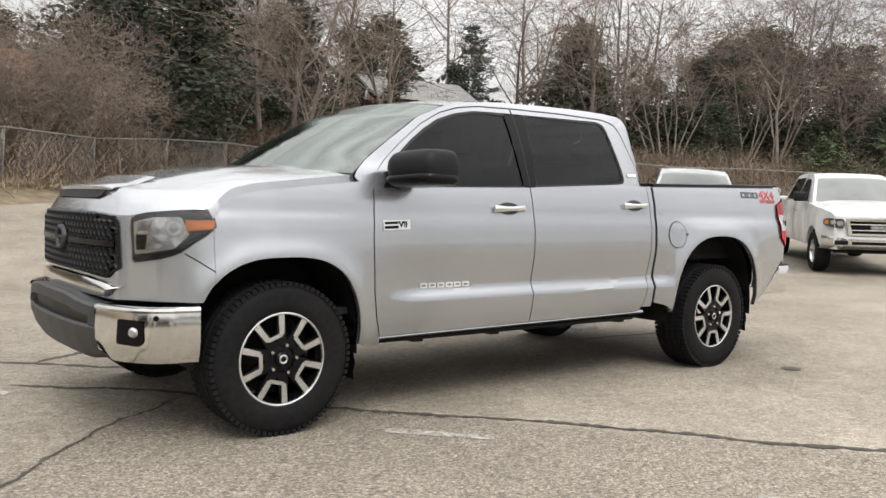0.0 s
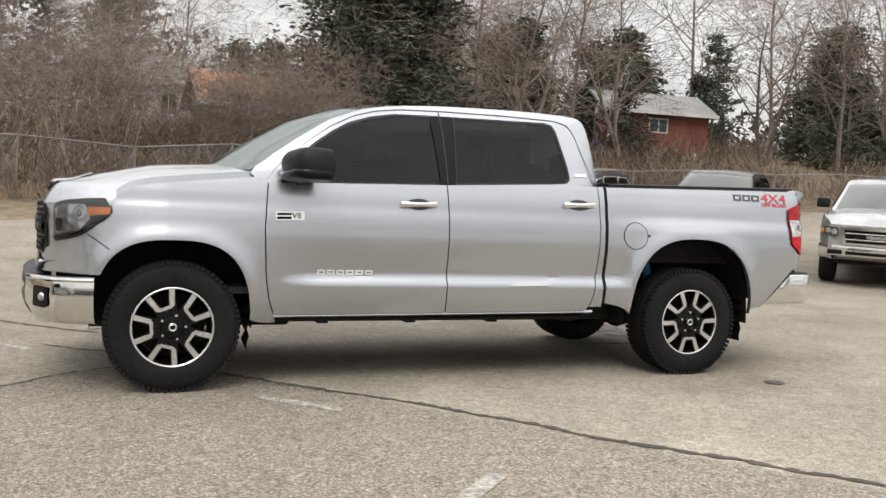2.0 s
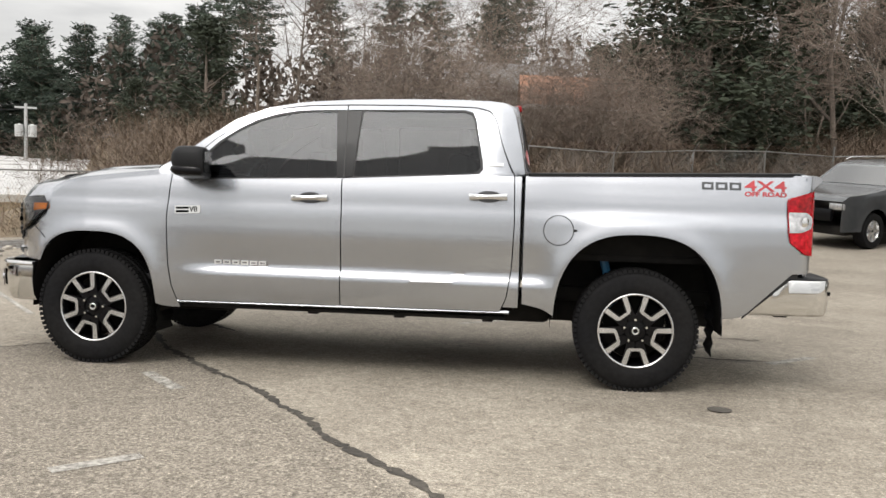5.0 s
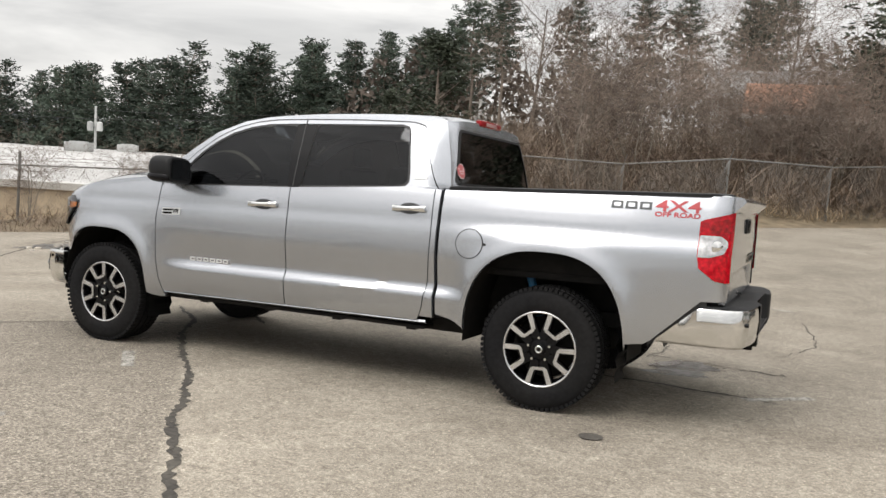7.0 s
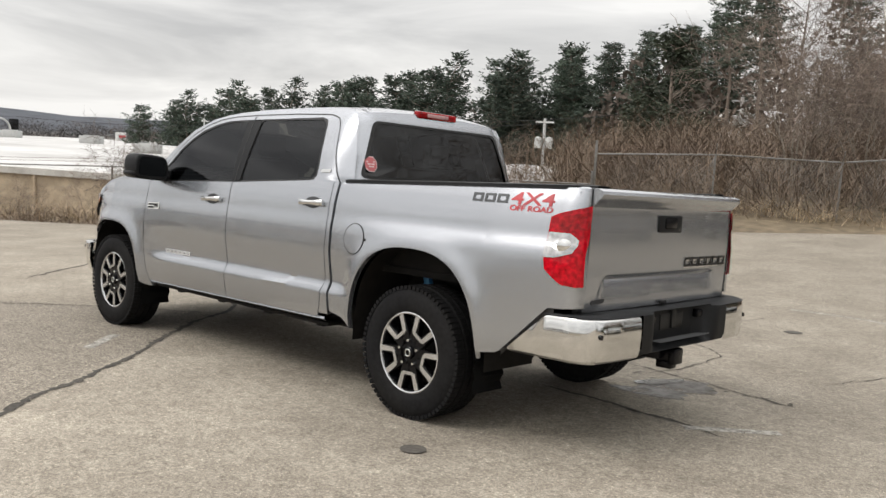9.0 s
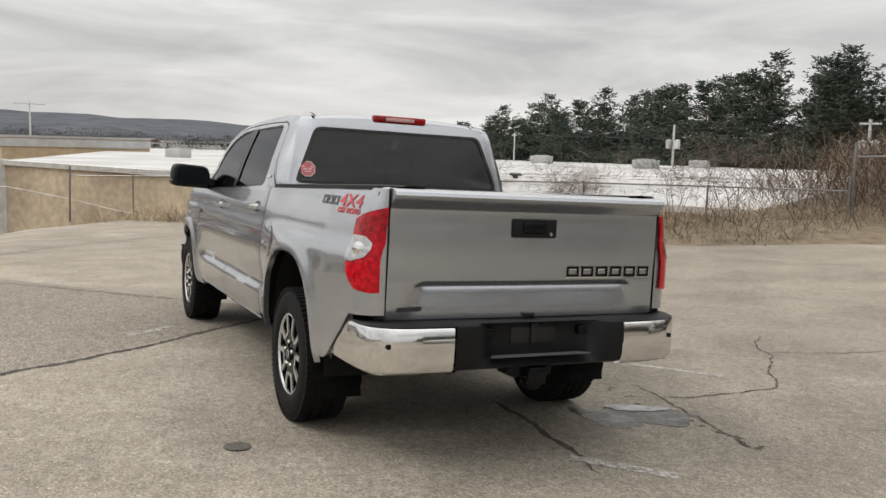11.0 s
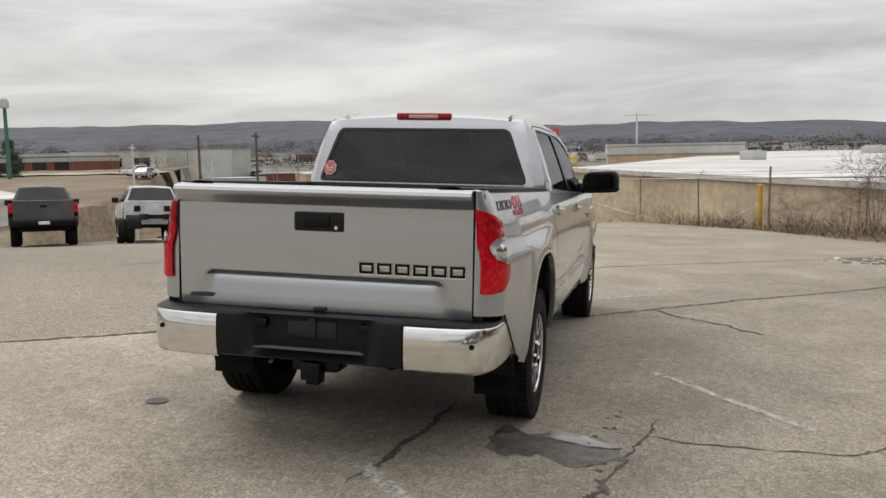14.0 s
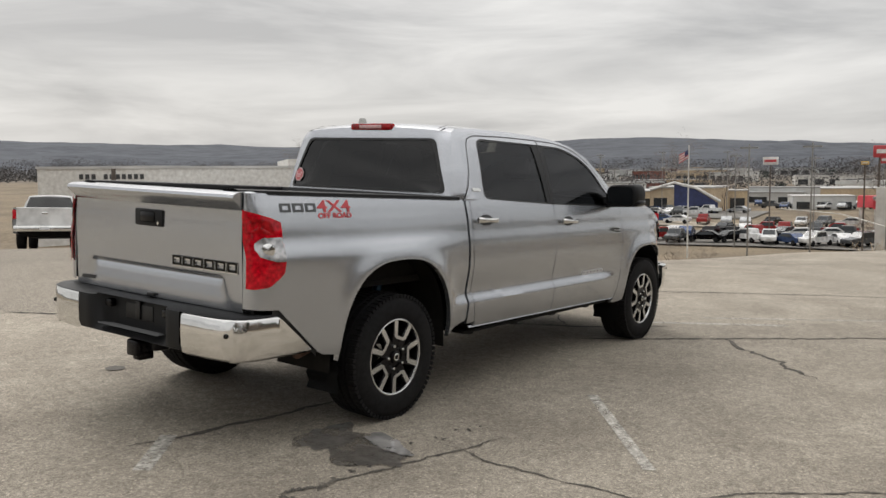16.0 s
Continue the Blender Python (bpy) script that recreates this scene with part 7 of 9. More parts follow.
# brush and weeds
def brush(name, label, spots, height, blades, material, seed, spread):
    rnd = random.Random(seed)
    bm = bmesh.new()
    for x, y in spots:
        z = land_z(x, y)
        for _ in range(blades):
            px, py = x + rnd.gauss(0, spread), y + rnd.gauss(0, spread)
            h = height * rnd.uniform(0.25, 1.1) * (0.75 + 0.45 * noise.noise((x * 0.35, y * 0.35, 4.0)))
            a = rnd.uniform(0, 6.28)
            p = Vector((px, py, z - 0.05 + rnd.uniform(0, 0.45) * h))
            lean = rnd.uniform(0.1, 0.9)
            q = p + Vector((math.cos(a) * h * lean, math.sin(a) * h * lean, h * rnd.uniform(0.25, 0.6)))
            b = a + rnd.uniform(-1.2, 1.2)
            r = q + Vector((math.cos(b) * h * 0.4, math.sin(b) * h * 0.4, h * rnd.uniform(-0.2, 0.4)))
            w = Vector((-math.sin(a), math.cos(a), 0.3)) * (0.0055 + 0.0015 * h)
            v = [bm.verts.new(p - w), bm.verts.new(p + w), bm.verts.new(q + w * 0.8), bm.verts.new(q - w * 0.8), bm.verts.new(r)]
            bm.faces.new(v[:4])
            bm.faces.new((v[3], v[2], v[4]))
    return solid(name, bm, material, label, "brush", kind="stuff", smooth=0)


BRUSH = mat("brown_brush", (0.185, 0.138, 0.100), 0.95, var=0.3, scale=1.5, color2=(0.115, 0.085, 0.062), coarse=0.3, island=0.25)
WEED = mat("dry_straw_weeds", (0.42, 0.33, 0.215), 0.95, var=0.3, scale=2, color2=(0.27, 0.20, 0.135), coarse=0.5, island=0.35)
spots = []
rnd2 = random.Random(77)
for k in range(1500):
    u = rnd2.uniform(-2, 26) if k % 3 else rnd2.uniform(20, 60)
    v = abs(rnd2.gauss(0, 9)) + 0.4
    x, y = CORNER.x + 0.877 * u - 0.48 * v, CORNER.y + 0.48 * u + 0.877 * v
    d, e = lot_gap(x, y)
    if d > 0.5 and not (2.1 < x < 5.8 and 27.0 < y < 31.4):
        spots.append((x, y))
for k in range(620):
    t, v = rnd2.uniform(0, 2.2), rnd2.uniform(0.8, 11)
    if t < 1:
        x, y = 13 + 14 * t + 0.27 * v, 25 - 4 * t + 0.96 * v
    else:
        x, y = 27 + 11 * (t - 1) + 0.71 * v, 21 - 11.2 * (t - 1) + 0.70 * v
    spots.append((x, y))
for k in range(150):
    x = rnd2.uniform(0.5, 6.8)
    spots.append((x, rnd2.uniform(21.6, 26.2)))
brush("hillside_brush", "tangled brown winter brush covering the bank", spots, 2.3, 44, BRUSH, 3, 0.95)
spots = []
for k in range(300):
    t = rnd2.random()
    run = [(-5.45, 14.85), (-13.2, 9.0), (-18.9, 4.7), (-25.0, -1.2)]
    i = min(int(t * 3), 2)
    f = t * 3 - i
    off = rnd2.gauss(0.6, 0.7)
    spots.append((run[i][0] + (run[i + 1][0] - run[i][0]) * f - 0.6 * off, run[i][1] + (run[i + 1][1] - run[i][1]) * f + 0.8 * off))
for k in range(260):
    t = rnd2.random()
    spots.append((-5.4 + 18.4 * t + rnd2.gauss(0, 0.3), 14.9 + 10.1 * t + rnd2.gauss(0.2, 0.3)))
for k in range(200):
    t = rnd2.random()
    spots.append((-19.2 - 10 * max(0, t - 0.5) * 2 - rnd2.uniform(0.1, 2.0), 3.5 - 14.0 * t + rnd2.gauss(0, 0.4)))
brush("fence_weeds", "dry straw coloured weeds along the fence", spots, 0.80, 12, WEED, 4, 0.25)
# weedy strip and saplings between the lot edge and the side fence
spots = []
for k in range(430):
    t = rnd2.random()
    x = -4.5 - 16.5 * t
    y = lerp_list(x, [-20.6, -17.4, -11.8, -8.7, -4.5], [0.6, 4.3, 6.6, 8.3, 10.8]) + rnd2.uniform(0.5, 3.6)
    spots.append((x, y))
brush("edge_weeds", "brown dry weeds between the lot and the side fence", spots, 0.75, 12, BRUSH, 8, 0.3)
for x, y, i, s in ((-9.9, 10.9, 4, 0.26), (-11.2, 10.2, 3, 0.24), (-12.9, 9.0, 4, 0.30), (-13.4, 8.5, 3, 0.22), (-14.9, 7.5, 4, 0.24), (-15.6, 6.9, 4, 0.34), (-16.3, 6.4, 3, 0.20), (-8.4, 12.2, 4, 0.28), (-7.2, 13.0, 3, 0.27), (-10.6, 10.8, 4, 0.2), (-17.8, 5.2, 4, 0.16)):
    stand(i, x, y, s)


# ---------------------------------------------------------------- parked vehicles
def car_paint(name, color, metal=0.3):
    return mat(name, color, 0.22, metal, var=0.03, scale=300, coat=0.15, spec=0.4)


P_WHITE = car_paint("white_car_paint", (0.72, 0.72, 0.715), 0.0)
P_GREY = car_paint("granite_grey_paint", (0.12, 0.125, 0.13), 0.5)
P_SILVER = car_paint("pale_silver_paint", (0.50, 0.51, 0.51), 0.6)
P_BLACK = mat("black_car_paint", (0.0025, 0.0025, 0.003), 0.08, 0.0, var=0.03, scale=300, spec=0.07)
P_RED = car_paint("red_car_paint", (0.28, 0.02, 0.02), 0.1)
P_BLUE = car_paint("blue_car_paint", (0.04, 0.07, 0.16), 0.2)
GLASS_DARK = glass_mat("car_window", (1, 1, 1), (0.08, 0.085, 0.085), ior=1.6)
GLASS_PALE = glass_mat("car_windshield", (1, 1, 1), (0.35, 0.40, 0.38), ior=2.3)
PLATE = mat("pale_plate", (0.75, 0.76, 0.78), 0.5, var=0.05)


def wheel_parts(parent, x, side, r, width, track, rim_mat):
    bm = bmesh.new()
    y0 = side * track
    lathe(bm, [(r * 0.62, -width / 2), (r * 0.93, -width / 2), (r, -width * 0.3), (r, width * 0.3), (r * 0.93, width / 2), (r * 0.62, width / 2)], 28, "y", (x, y0, r))
    tyre = part("tyre", bm, RUBBER, parent)
    bm = bmesh.new()
    o = side * width * 0.42
    lathe(bm, [(r * 0.63, o), (r * 0.58, o * 1.02), (r * 0.54, o * 0.6), (r * 0.2, o * 0.55)], 28, "y", (x, y0, r))
    for k in range(5):
        a = 2 * math.pi * k / 5
        c, s = math.cos(a), math.sin(a)
        prism(bm, [(r * 0.08, -r * 0.09), (r * 0.6, -r * 0.06), (r * 0.6, r * 0.06), (r * 0.08, r * 0.09)], y0 + o * 0.95, y0 + o * 0.7, lambda u, v, d: (x + u * c - v * s, d, r + u * s + v * c))
    part("rim", bm, rim_mat, tyre)


def parked_pickup(label, paint, m, bumper=CHROME, rim=MACHINED, lift=0.0, back="bed", group="", flares=False, grille_mat=None):
    """A crew-cab pickup, front axle at x 0, tail towards +x. back: bed, chassis or flatbed."""
    root = thing("pickup_truck", label, "pickup truck", m, group)
    wb, r, tail = 3.68, 0.40 + lift * 0.35, 4.85
    up = lift

    def low(x):
        for cx in (0.0, wb):
            u = abs(x - cx) / (r + 0.09)
            if u < 1:
                return max(0.50 + up, r + (r + 0.10) * math.sqrt(1 - u * u))
        return 0.50 + up

    def half(x, z):
        y = lerp_list(z, [0.4 + up, 0.6 + up, 0.95 + up, 1.15 + up, 1.32 + up], [0.94, 0.985, 1.0, 0.99, 0.955])
        if x < -0.3:
            y -= 0.55 * (-x - 0.3) ** 1.6
        if flares:
            for cx in (0.0, wb):
                d = math.hypot(x - cx, z - r)
                y += 0.05 * math.exp(-((d - r - 0.13) / 0.09) ** 2)
        return y

    def top(x):
        return up + lerp_list(x, [-0.92, -0.80, -0.5, 0.5, 2.95, tail], [1.08, 1.18, 1.26, 1.33, 1.33, 1.36])

    end = tail if back == "bed" else 2.95
    for side in (-1, 1):
        bm = bmesh.new()
        xs = sorted(set(np.round(np.linspace(-0.90, end, 40), 3)) | {round(cx + (r + 0.09) * math.cos(a) * 0.999, 3) for cx in (0.0, wb) for a in np.linspace(0, math.pi, 17) if cx + r < end})
        rows = []
        for i in range(9):
            t = i / 8
            rows.append([(x, side * half(x, low(x) + t * (top(x) - low(x))), low(x) + t * (top(x) - low(x))) for x in xs])
        rows = [[(p[0], p[1] - side * 0.10, p[2]) for p in rows[0]]] + rows + [[(p[0], p[1] - side * 0.10, p[2] + 0.015) for p in rows[-1]]]
        sheet(bm, rows)
        flank_ = part("body_side", bm, paint, root)
        for xa, xb in ((0.62, 1.72), (1.735, 2.80)):
            bm = bmesh.new()
            for x in (xa, xb):
                sheet(bm, [[(x - 0.006, side * (half(x, z) + 0.002), z), (x + 0.006, side * (half(x, z) + 0.002), z)] for z in np.linspace(0.56 + up, 1.30 + up, 8)])
            part("door_seam", bm, SEAL, flank_)
            bm = bmesh.new()
            box(bm, (xb - 0.30, side * 0.995 - 0.02, 1.13 + up), (xb - 0.09, side * 0.995 + 0.025, 1.165 + up), 0.008)
            part("door_handle", bm, bumper if bumper is CHROME else paint, flank_)
    # hood, nose
    bm = bmesh.new()
    sheet(bm, [[(x, y * (half(x, top(x)) - 0.09), top(x) + 0.015 + 0.06 * (1 - abs(y) ** 3) * smooth01(x, -1.0, -0.6)) for y in np.linspace(-1, 1, 17)] for x in np.linspace(0.55, -0.90, 14)])
    sheet(bm, [[(-0.90 - 0.03 * (1 - y * y), y * 0.80, z) for y in np.linspace(-1, 1, 13)] for z in np.linspace(0.62 + up, 1.13 + up, 6)])
    part("hood", bm, paint, root)
    bm = bmesh.new()
    for y, z0, z1 in ((0.52, 0.80, 1.06),):
        prism(bm, rounded([(-y, z0 + up), (y, z0 + up), (y * 1.12, z1 + up), (-y * 1.12, z1 + up)], 0.05), -0.955, -0.92, lambda u, v, d: (d, u, v))
    grille = part("grille", bm, grille_mat or GLOSS_BLACK, root)
    bm = bmesh.new()
    inner = [(-0.50, 0.815), (0.50, 0.815), (0.555, 1.045), (-0.555, 1.045)]
    outer = [(-0.55, 0.775), (0.55, 0.775), (0.625, 1.090), (-0.625, 1.090)]
    for d0, d1 in ((-0.955, -0.985),):
        sheet(bm, [[(d, u, v + up) for u, v in q] for d, q in ((d0, outer), (d1, outer), (d1, inner), (d0, inner))], closed=True)
    part("grille_surround", bm, bumper, grille)
    for z in (0.875, 0.985):
        bm = bmesh.new()
        box(bm, (-0.975, -0.53, z - 0.011 + up), (-0.945, 0.53, z + 0.011 + up), 0.006)
        part("grille_bar", bm, bumper, grille)
    bm = bmesh.new()
    prism(bm, rounded([(-0.17, 0.90 + up), (0.17, 0.90 + up), (0.19, 0.96 + up), (-0.19, 0.96 + up)], 0.02), -0.99, -0.95, lambda u, v, d: (d, u, v))
    part("grille_emblem", bm, SMOKED, grille)
    for side in (-1, 1):
        bm = bmesh.new()
        lamp = rounded([(0.625, 0.945), (0.66, 0.895), (0.93, 0.955), (0.945, 1.045), (0.90, 1.085), (0.64, 1.085)], 0.03)
        def nose(u, v, o):
            return (-0.945 + 1.35 * max(0.0, u - 0.60) ** 1.7 - o, side * (u + 0.012), v + up)
        fan(bm, resample(lamp, 40), (0.78, 1.0), lambda u, v: nose(u, v, 0.030), 3)
        sheet(bm, [[nose(u, v, 0.030) for u, v in lamp], [nose(u, v, -0.06) for u, v in lamp]], closed=True)
        head = part("headlight", bm, GREY_PLASTIC, root)
        bm = bmesh.new()
        for cy, cz, rr in ((0.70, 1.0, 0.052), (0.81, 1.015, 0.045)):
            fan(bm, [(cy + rr * math.cos(a), cz + rr * math.sin(a)) for a in np.linspace(0, 2 * math.pi, 18, endpoint=False)], (cy, cz), lambda u, v: nose(u, v, 0.036), 2)
        part("lamp_bowl", bm, WHITE_LENS, head)
        bm = bmesh.new()
        fan(bm, resample([(0.88, 0.97), (0.935, 0.985), (0.935, 1.05), (0.88, 1.06)], 20), (0.91, 1.01), lambda u, v: nose(u, v, 0.036), 2)
        part("side_marker", bm, AMBER, head)
        bm = bmesh.new()
        box(bm, (-1.0, min(side * 0.56, side * 0.80), 0.60 + up), (-0.955, max(side * 0.56, side * 0.80), 0.68 + up), 0.012)
        part("fog_lamp", bm, GLOSS_BLACK, root)
    bm = bmesh.new()
    rows = [[(-1.0 + 0.30 * abs(y) ** 4 + dx, y * 0.98, z + up) for y in np.linspace(-1, 1, 21)] for z, dx in ((0.76, 0.10), (0.755, 0.0), (0.66, -0.015), (0.58, 0.0), (0.54, 0.06), (0.50, 0.15))]
    sheet(bm, rows)
    bump = part("front_bumper", bm, bumper, root)
    bm = bmesh.new()
    box(bm, (-1.025, -0.50, 0.605 + up), (-0.99, 0.50, 0.665 + up), 0.01)
    part("bumper_slot", bm, GLOSS_BLACK, bump)
    # cab
    prof = [(0.45, 1.32), (1.20, 1.86), (1.45, 1.92), (2.35, 1.93), (2.68, 1.88), (2.88, 1.34)]
    wid = {1.32: 0.90, 1.34: 0.90, 1.86: 0.70, 1.88: 0.70, 1.92: 0.67, 1.93: 0.67}
    bm = bmesh.new()
    sheet(bm, [[(x, y * wid[z], z + up + (0.03 * (1 - y * y) if z > 1.8 else 0)) for y in np.linspace(-1, 1, 9)] for x, z in prof])
    for side in (-1, 1):
        sheet(bm, [[(x, side * wid[z], z + up) for x, z in prof], [(x, side * 0.945, 1.31 + up) for x, z in prof]])
    cab = part("cab", bm, paint, root)
    for side in (-1, 1):
        for pts in ([(0.70, 1.37), (1.64, 1.37), (1.64, 1.83), (1.26, 1.81)], [(1.74, 1.37), (2.66, 1.37), (2.56, 1.82), (1.74, 1.84)]):
            bm = bmesh.new()
            fan(bm, resample(rounded(pts, 0.04), 30), tuple(np.mean(pts, axis=0)), lambda u, v: (u, side * (lerp_list(v, [1.31, 1.88], [0.945, 0.70]) + 0.022), v + up), 2)
            part("side_window", bm, GLASS_DARK, cab, away=(1.6, 0, 1))
    bm = bmesh.new()
    sheet(bm, [[(0.45 + 0.75 * t - 0.010, y * (0.845 - 0.20 * t), 1.32 + 0.54 * t + 0.03 * (1 - (y * 0.94) ** 2) * t + 0.012 + up) for y in np.linspace(-1, 1, 9)] for t in np.linspace(0.07, 0.93, 6)])
    part("windshield", bm, GLASS_PALE, cab, away=(1.6, 0, 1))
    bm = bmesh.new()
    sheet(bm, [[(2.88 - 0.20 * t + 0.014, y * (0.84 - 0.19 * t), 1.34 + 0.54 * t + 0.03 * (1 - (y * 0.93) ** 2) * t + 0.006 + up) for y in np.linspace(-1, 1, 9)] for t in np.linspace(0.12, 0.92, 6)])
    part("rear_window", bm, GLASS_DARK, cab, away=(1.6, 0, 1))
    bm = bmesh.new()
    box(bm, (0.7, -0.8, 0.9 + up), (2.75, 0.8, 1.3 + up), 0.04)
    for x, y in ((1.4, -0.4), (1.4, 0.4), (2.4, -0.4), (2.4, 0.4)):
        box(bm, (x, y - 0.22, 1.2 + up), (x + 0.14, y + 0.22, 1.62 + up), 0.04)
    part("seat", bm, SEAT, root)
    for side in (-1, 1):
        bm = bmesh.new()
        box(bm, (0.70, min(side * 0.96, side * 1.20), 1.36 + up), (0.84, max(side * 0.96, side * 1.20), 1.55 + up), 0.03)
        part("door_mirror", bm, BLACK_PLASTIC, root)
        if back == "bed":
            bm = bmesh.new()
            box(bm, (tail - 0.12, side * 0.93 - 0.06, 0.98 + up), (tail + 0.012, side * 0.93 + 0.065, 1.30 + up), 0.02)
            part("tail_light", bm, RED_LENS, root)
    if back == "bed":
        bm = bmesh.new()
        sheet(bm, [[(tail + dx, y, z + up) for y in np.linspace(-0.87, 0.87, 9)] for z, dx in ((0.75, -0.02), (0.95, 0.0), (1.28, 0.005), (1.36, 0.02), (1.375, 0.0), (1.36, -0.05), (0.95, -0.05))])
        gate_ = part("tailgate", bm, paint, root)
        bm = bmesh.new()
        box(bm, (tail, -0.10, 1.15 + up), (tail + 0.02, 0.10, 1.22 + up), 0.01)
        part("tailgate_emblem", bm, bumper, gate_)
        bm = bmesh.new()
        box(bm, (2.98, -0.86, 0.88 + up), (tail - 0.04, 0.86, 0.92 + up))
        part("bed_floor", bm, DARK, root)
        bm = bmesh.new()
        box(bm, (tail - 0.05, -0.96, 0.56 + up), (tail + 0.17, 0.96, 0.76 + up), 0.04)
        rear = part("rear_bumper", bm, bumper, root)
        bm = bmesh.new()
        box(bm, (tail + 0.16, -0.16, 0.62 + up), (tail + 0.178, 0.16, 0.72 + up), 0.004)
        part("rear_plate", bm, PLATE, rear)
    else:
        bm = bmesh.new()
        for y in (-0.42, 0.42):
            box(bm, (2.6, y - 0.05, 0.72 + up), (5.15, y + 0.05, 0.92 + up), 0.01)
        for x in (3.1, 3.9, 4.6, 5.05):
            box(bm, (x, -0.42, 0.75 + up), (x + 0.09, 0.42, 0.89 + up), 0.01)
        part("chassis_rail", bm, DARK, root)
        bm = bmesh.new()
        sheet(bm, [[(2.95, y, z + up) for y in np.linspace(-0.97, 0.97, 7)] for z in (0.55, 0.95, 1.33)])
        wall = part("cab_rear_panel", bm, paint, root)
        for y in (-0.62, 0.40):
            bm = bmesh.new()
            box(bm, (2.955, y, 1.02 + up), (2.985, y + 0.22, 1.22 + up), 0.02)
            part("cab_vent", bm, BLACK_PLASTIC, wall)
        if back == "flatbed":
            bm = bmesh.new()
            box(bm, (3.0, -1.08, 0.95 + up), (5.25, 1.08, 1.07 + up), 0.015)
            box(bm, (5.18, -1.08, 0.72 + up), (5.26, 1.08, 1.0 + up), 0.015)
            deck = part("flatbed_deck", bm, GLOSS_BLACK, root)
            bm = bmesh.new()
            tube(bm, [(3.05, -0.95, 1.05 + up), (3.05, -0.90, 1.80 + up), (3.05, 0.90, 1.80 + up), (3.05, 0.95, 1.05 + up)], 0.035, 6)
            for y in (-0.6, -0.3, 0, 0.3, 0.6):
                tube(bm, [(3.05, y, 1.05 + up), (3.05, y, 1.80 + up)], 0.02, 5)
            part("headache_rack", bm, GLOSS_BLACK, deck)
    for cx in (0.0, wb):
        for side in (-1, 1):
            wheel_parts(root, cx, side, r, 0.27, 0.84, rim)
            if back == "chassis" and cx > 0:
                wheel_parts(root, cx, side, r, 0.25, 1.12, rim)
            bm = bmesh.new()
            lathe(bm, [(r + 0.10, side * 0.93), (r + 0.10, side * 0.5), (0.05, side * 0.5)], 24, "y", (cx, 0, r + 0.02))
            for v in list(bm.verts):
                if v.co.z < 0.5:
                    v.co.z = 0.5
            part("wheel_well", bm, DARK, root)
    bm = bmesh.new()
    box(bm, (-0.7, -0.75, 0.42 + up), (tail - 0.3 if back == "bed" else 2.9, 0.75, 0.60 + up), 0.03)
    part("underbody", bm, DARK, root)
    return root


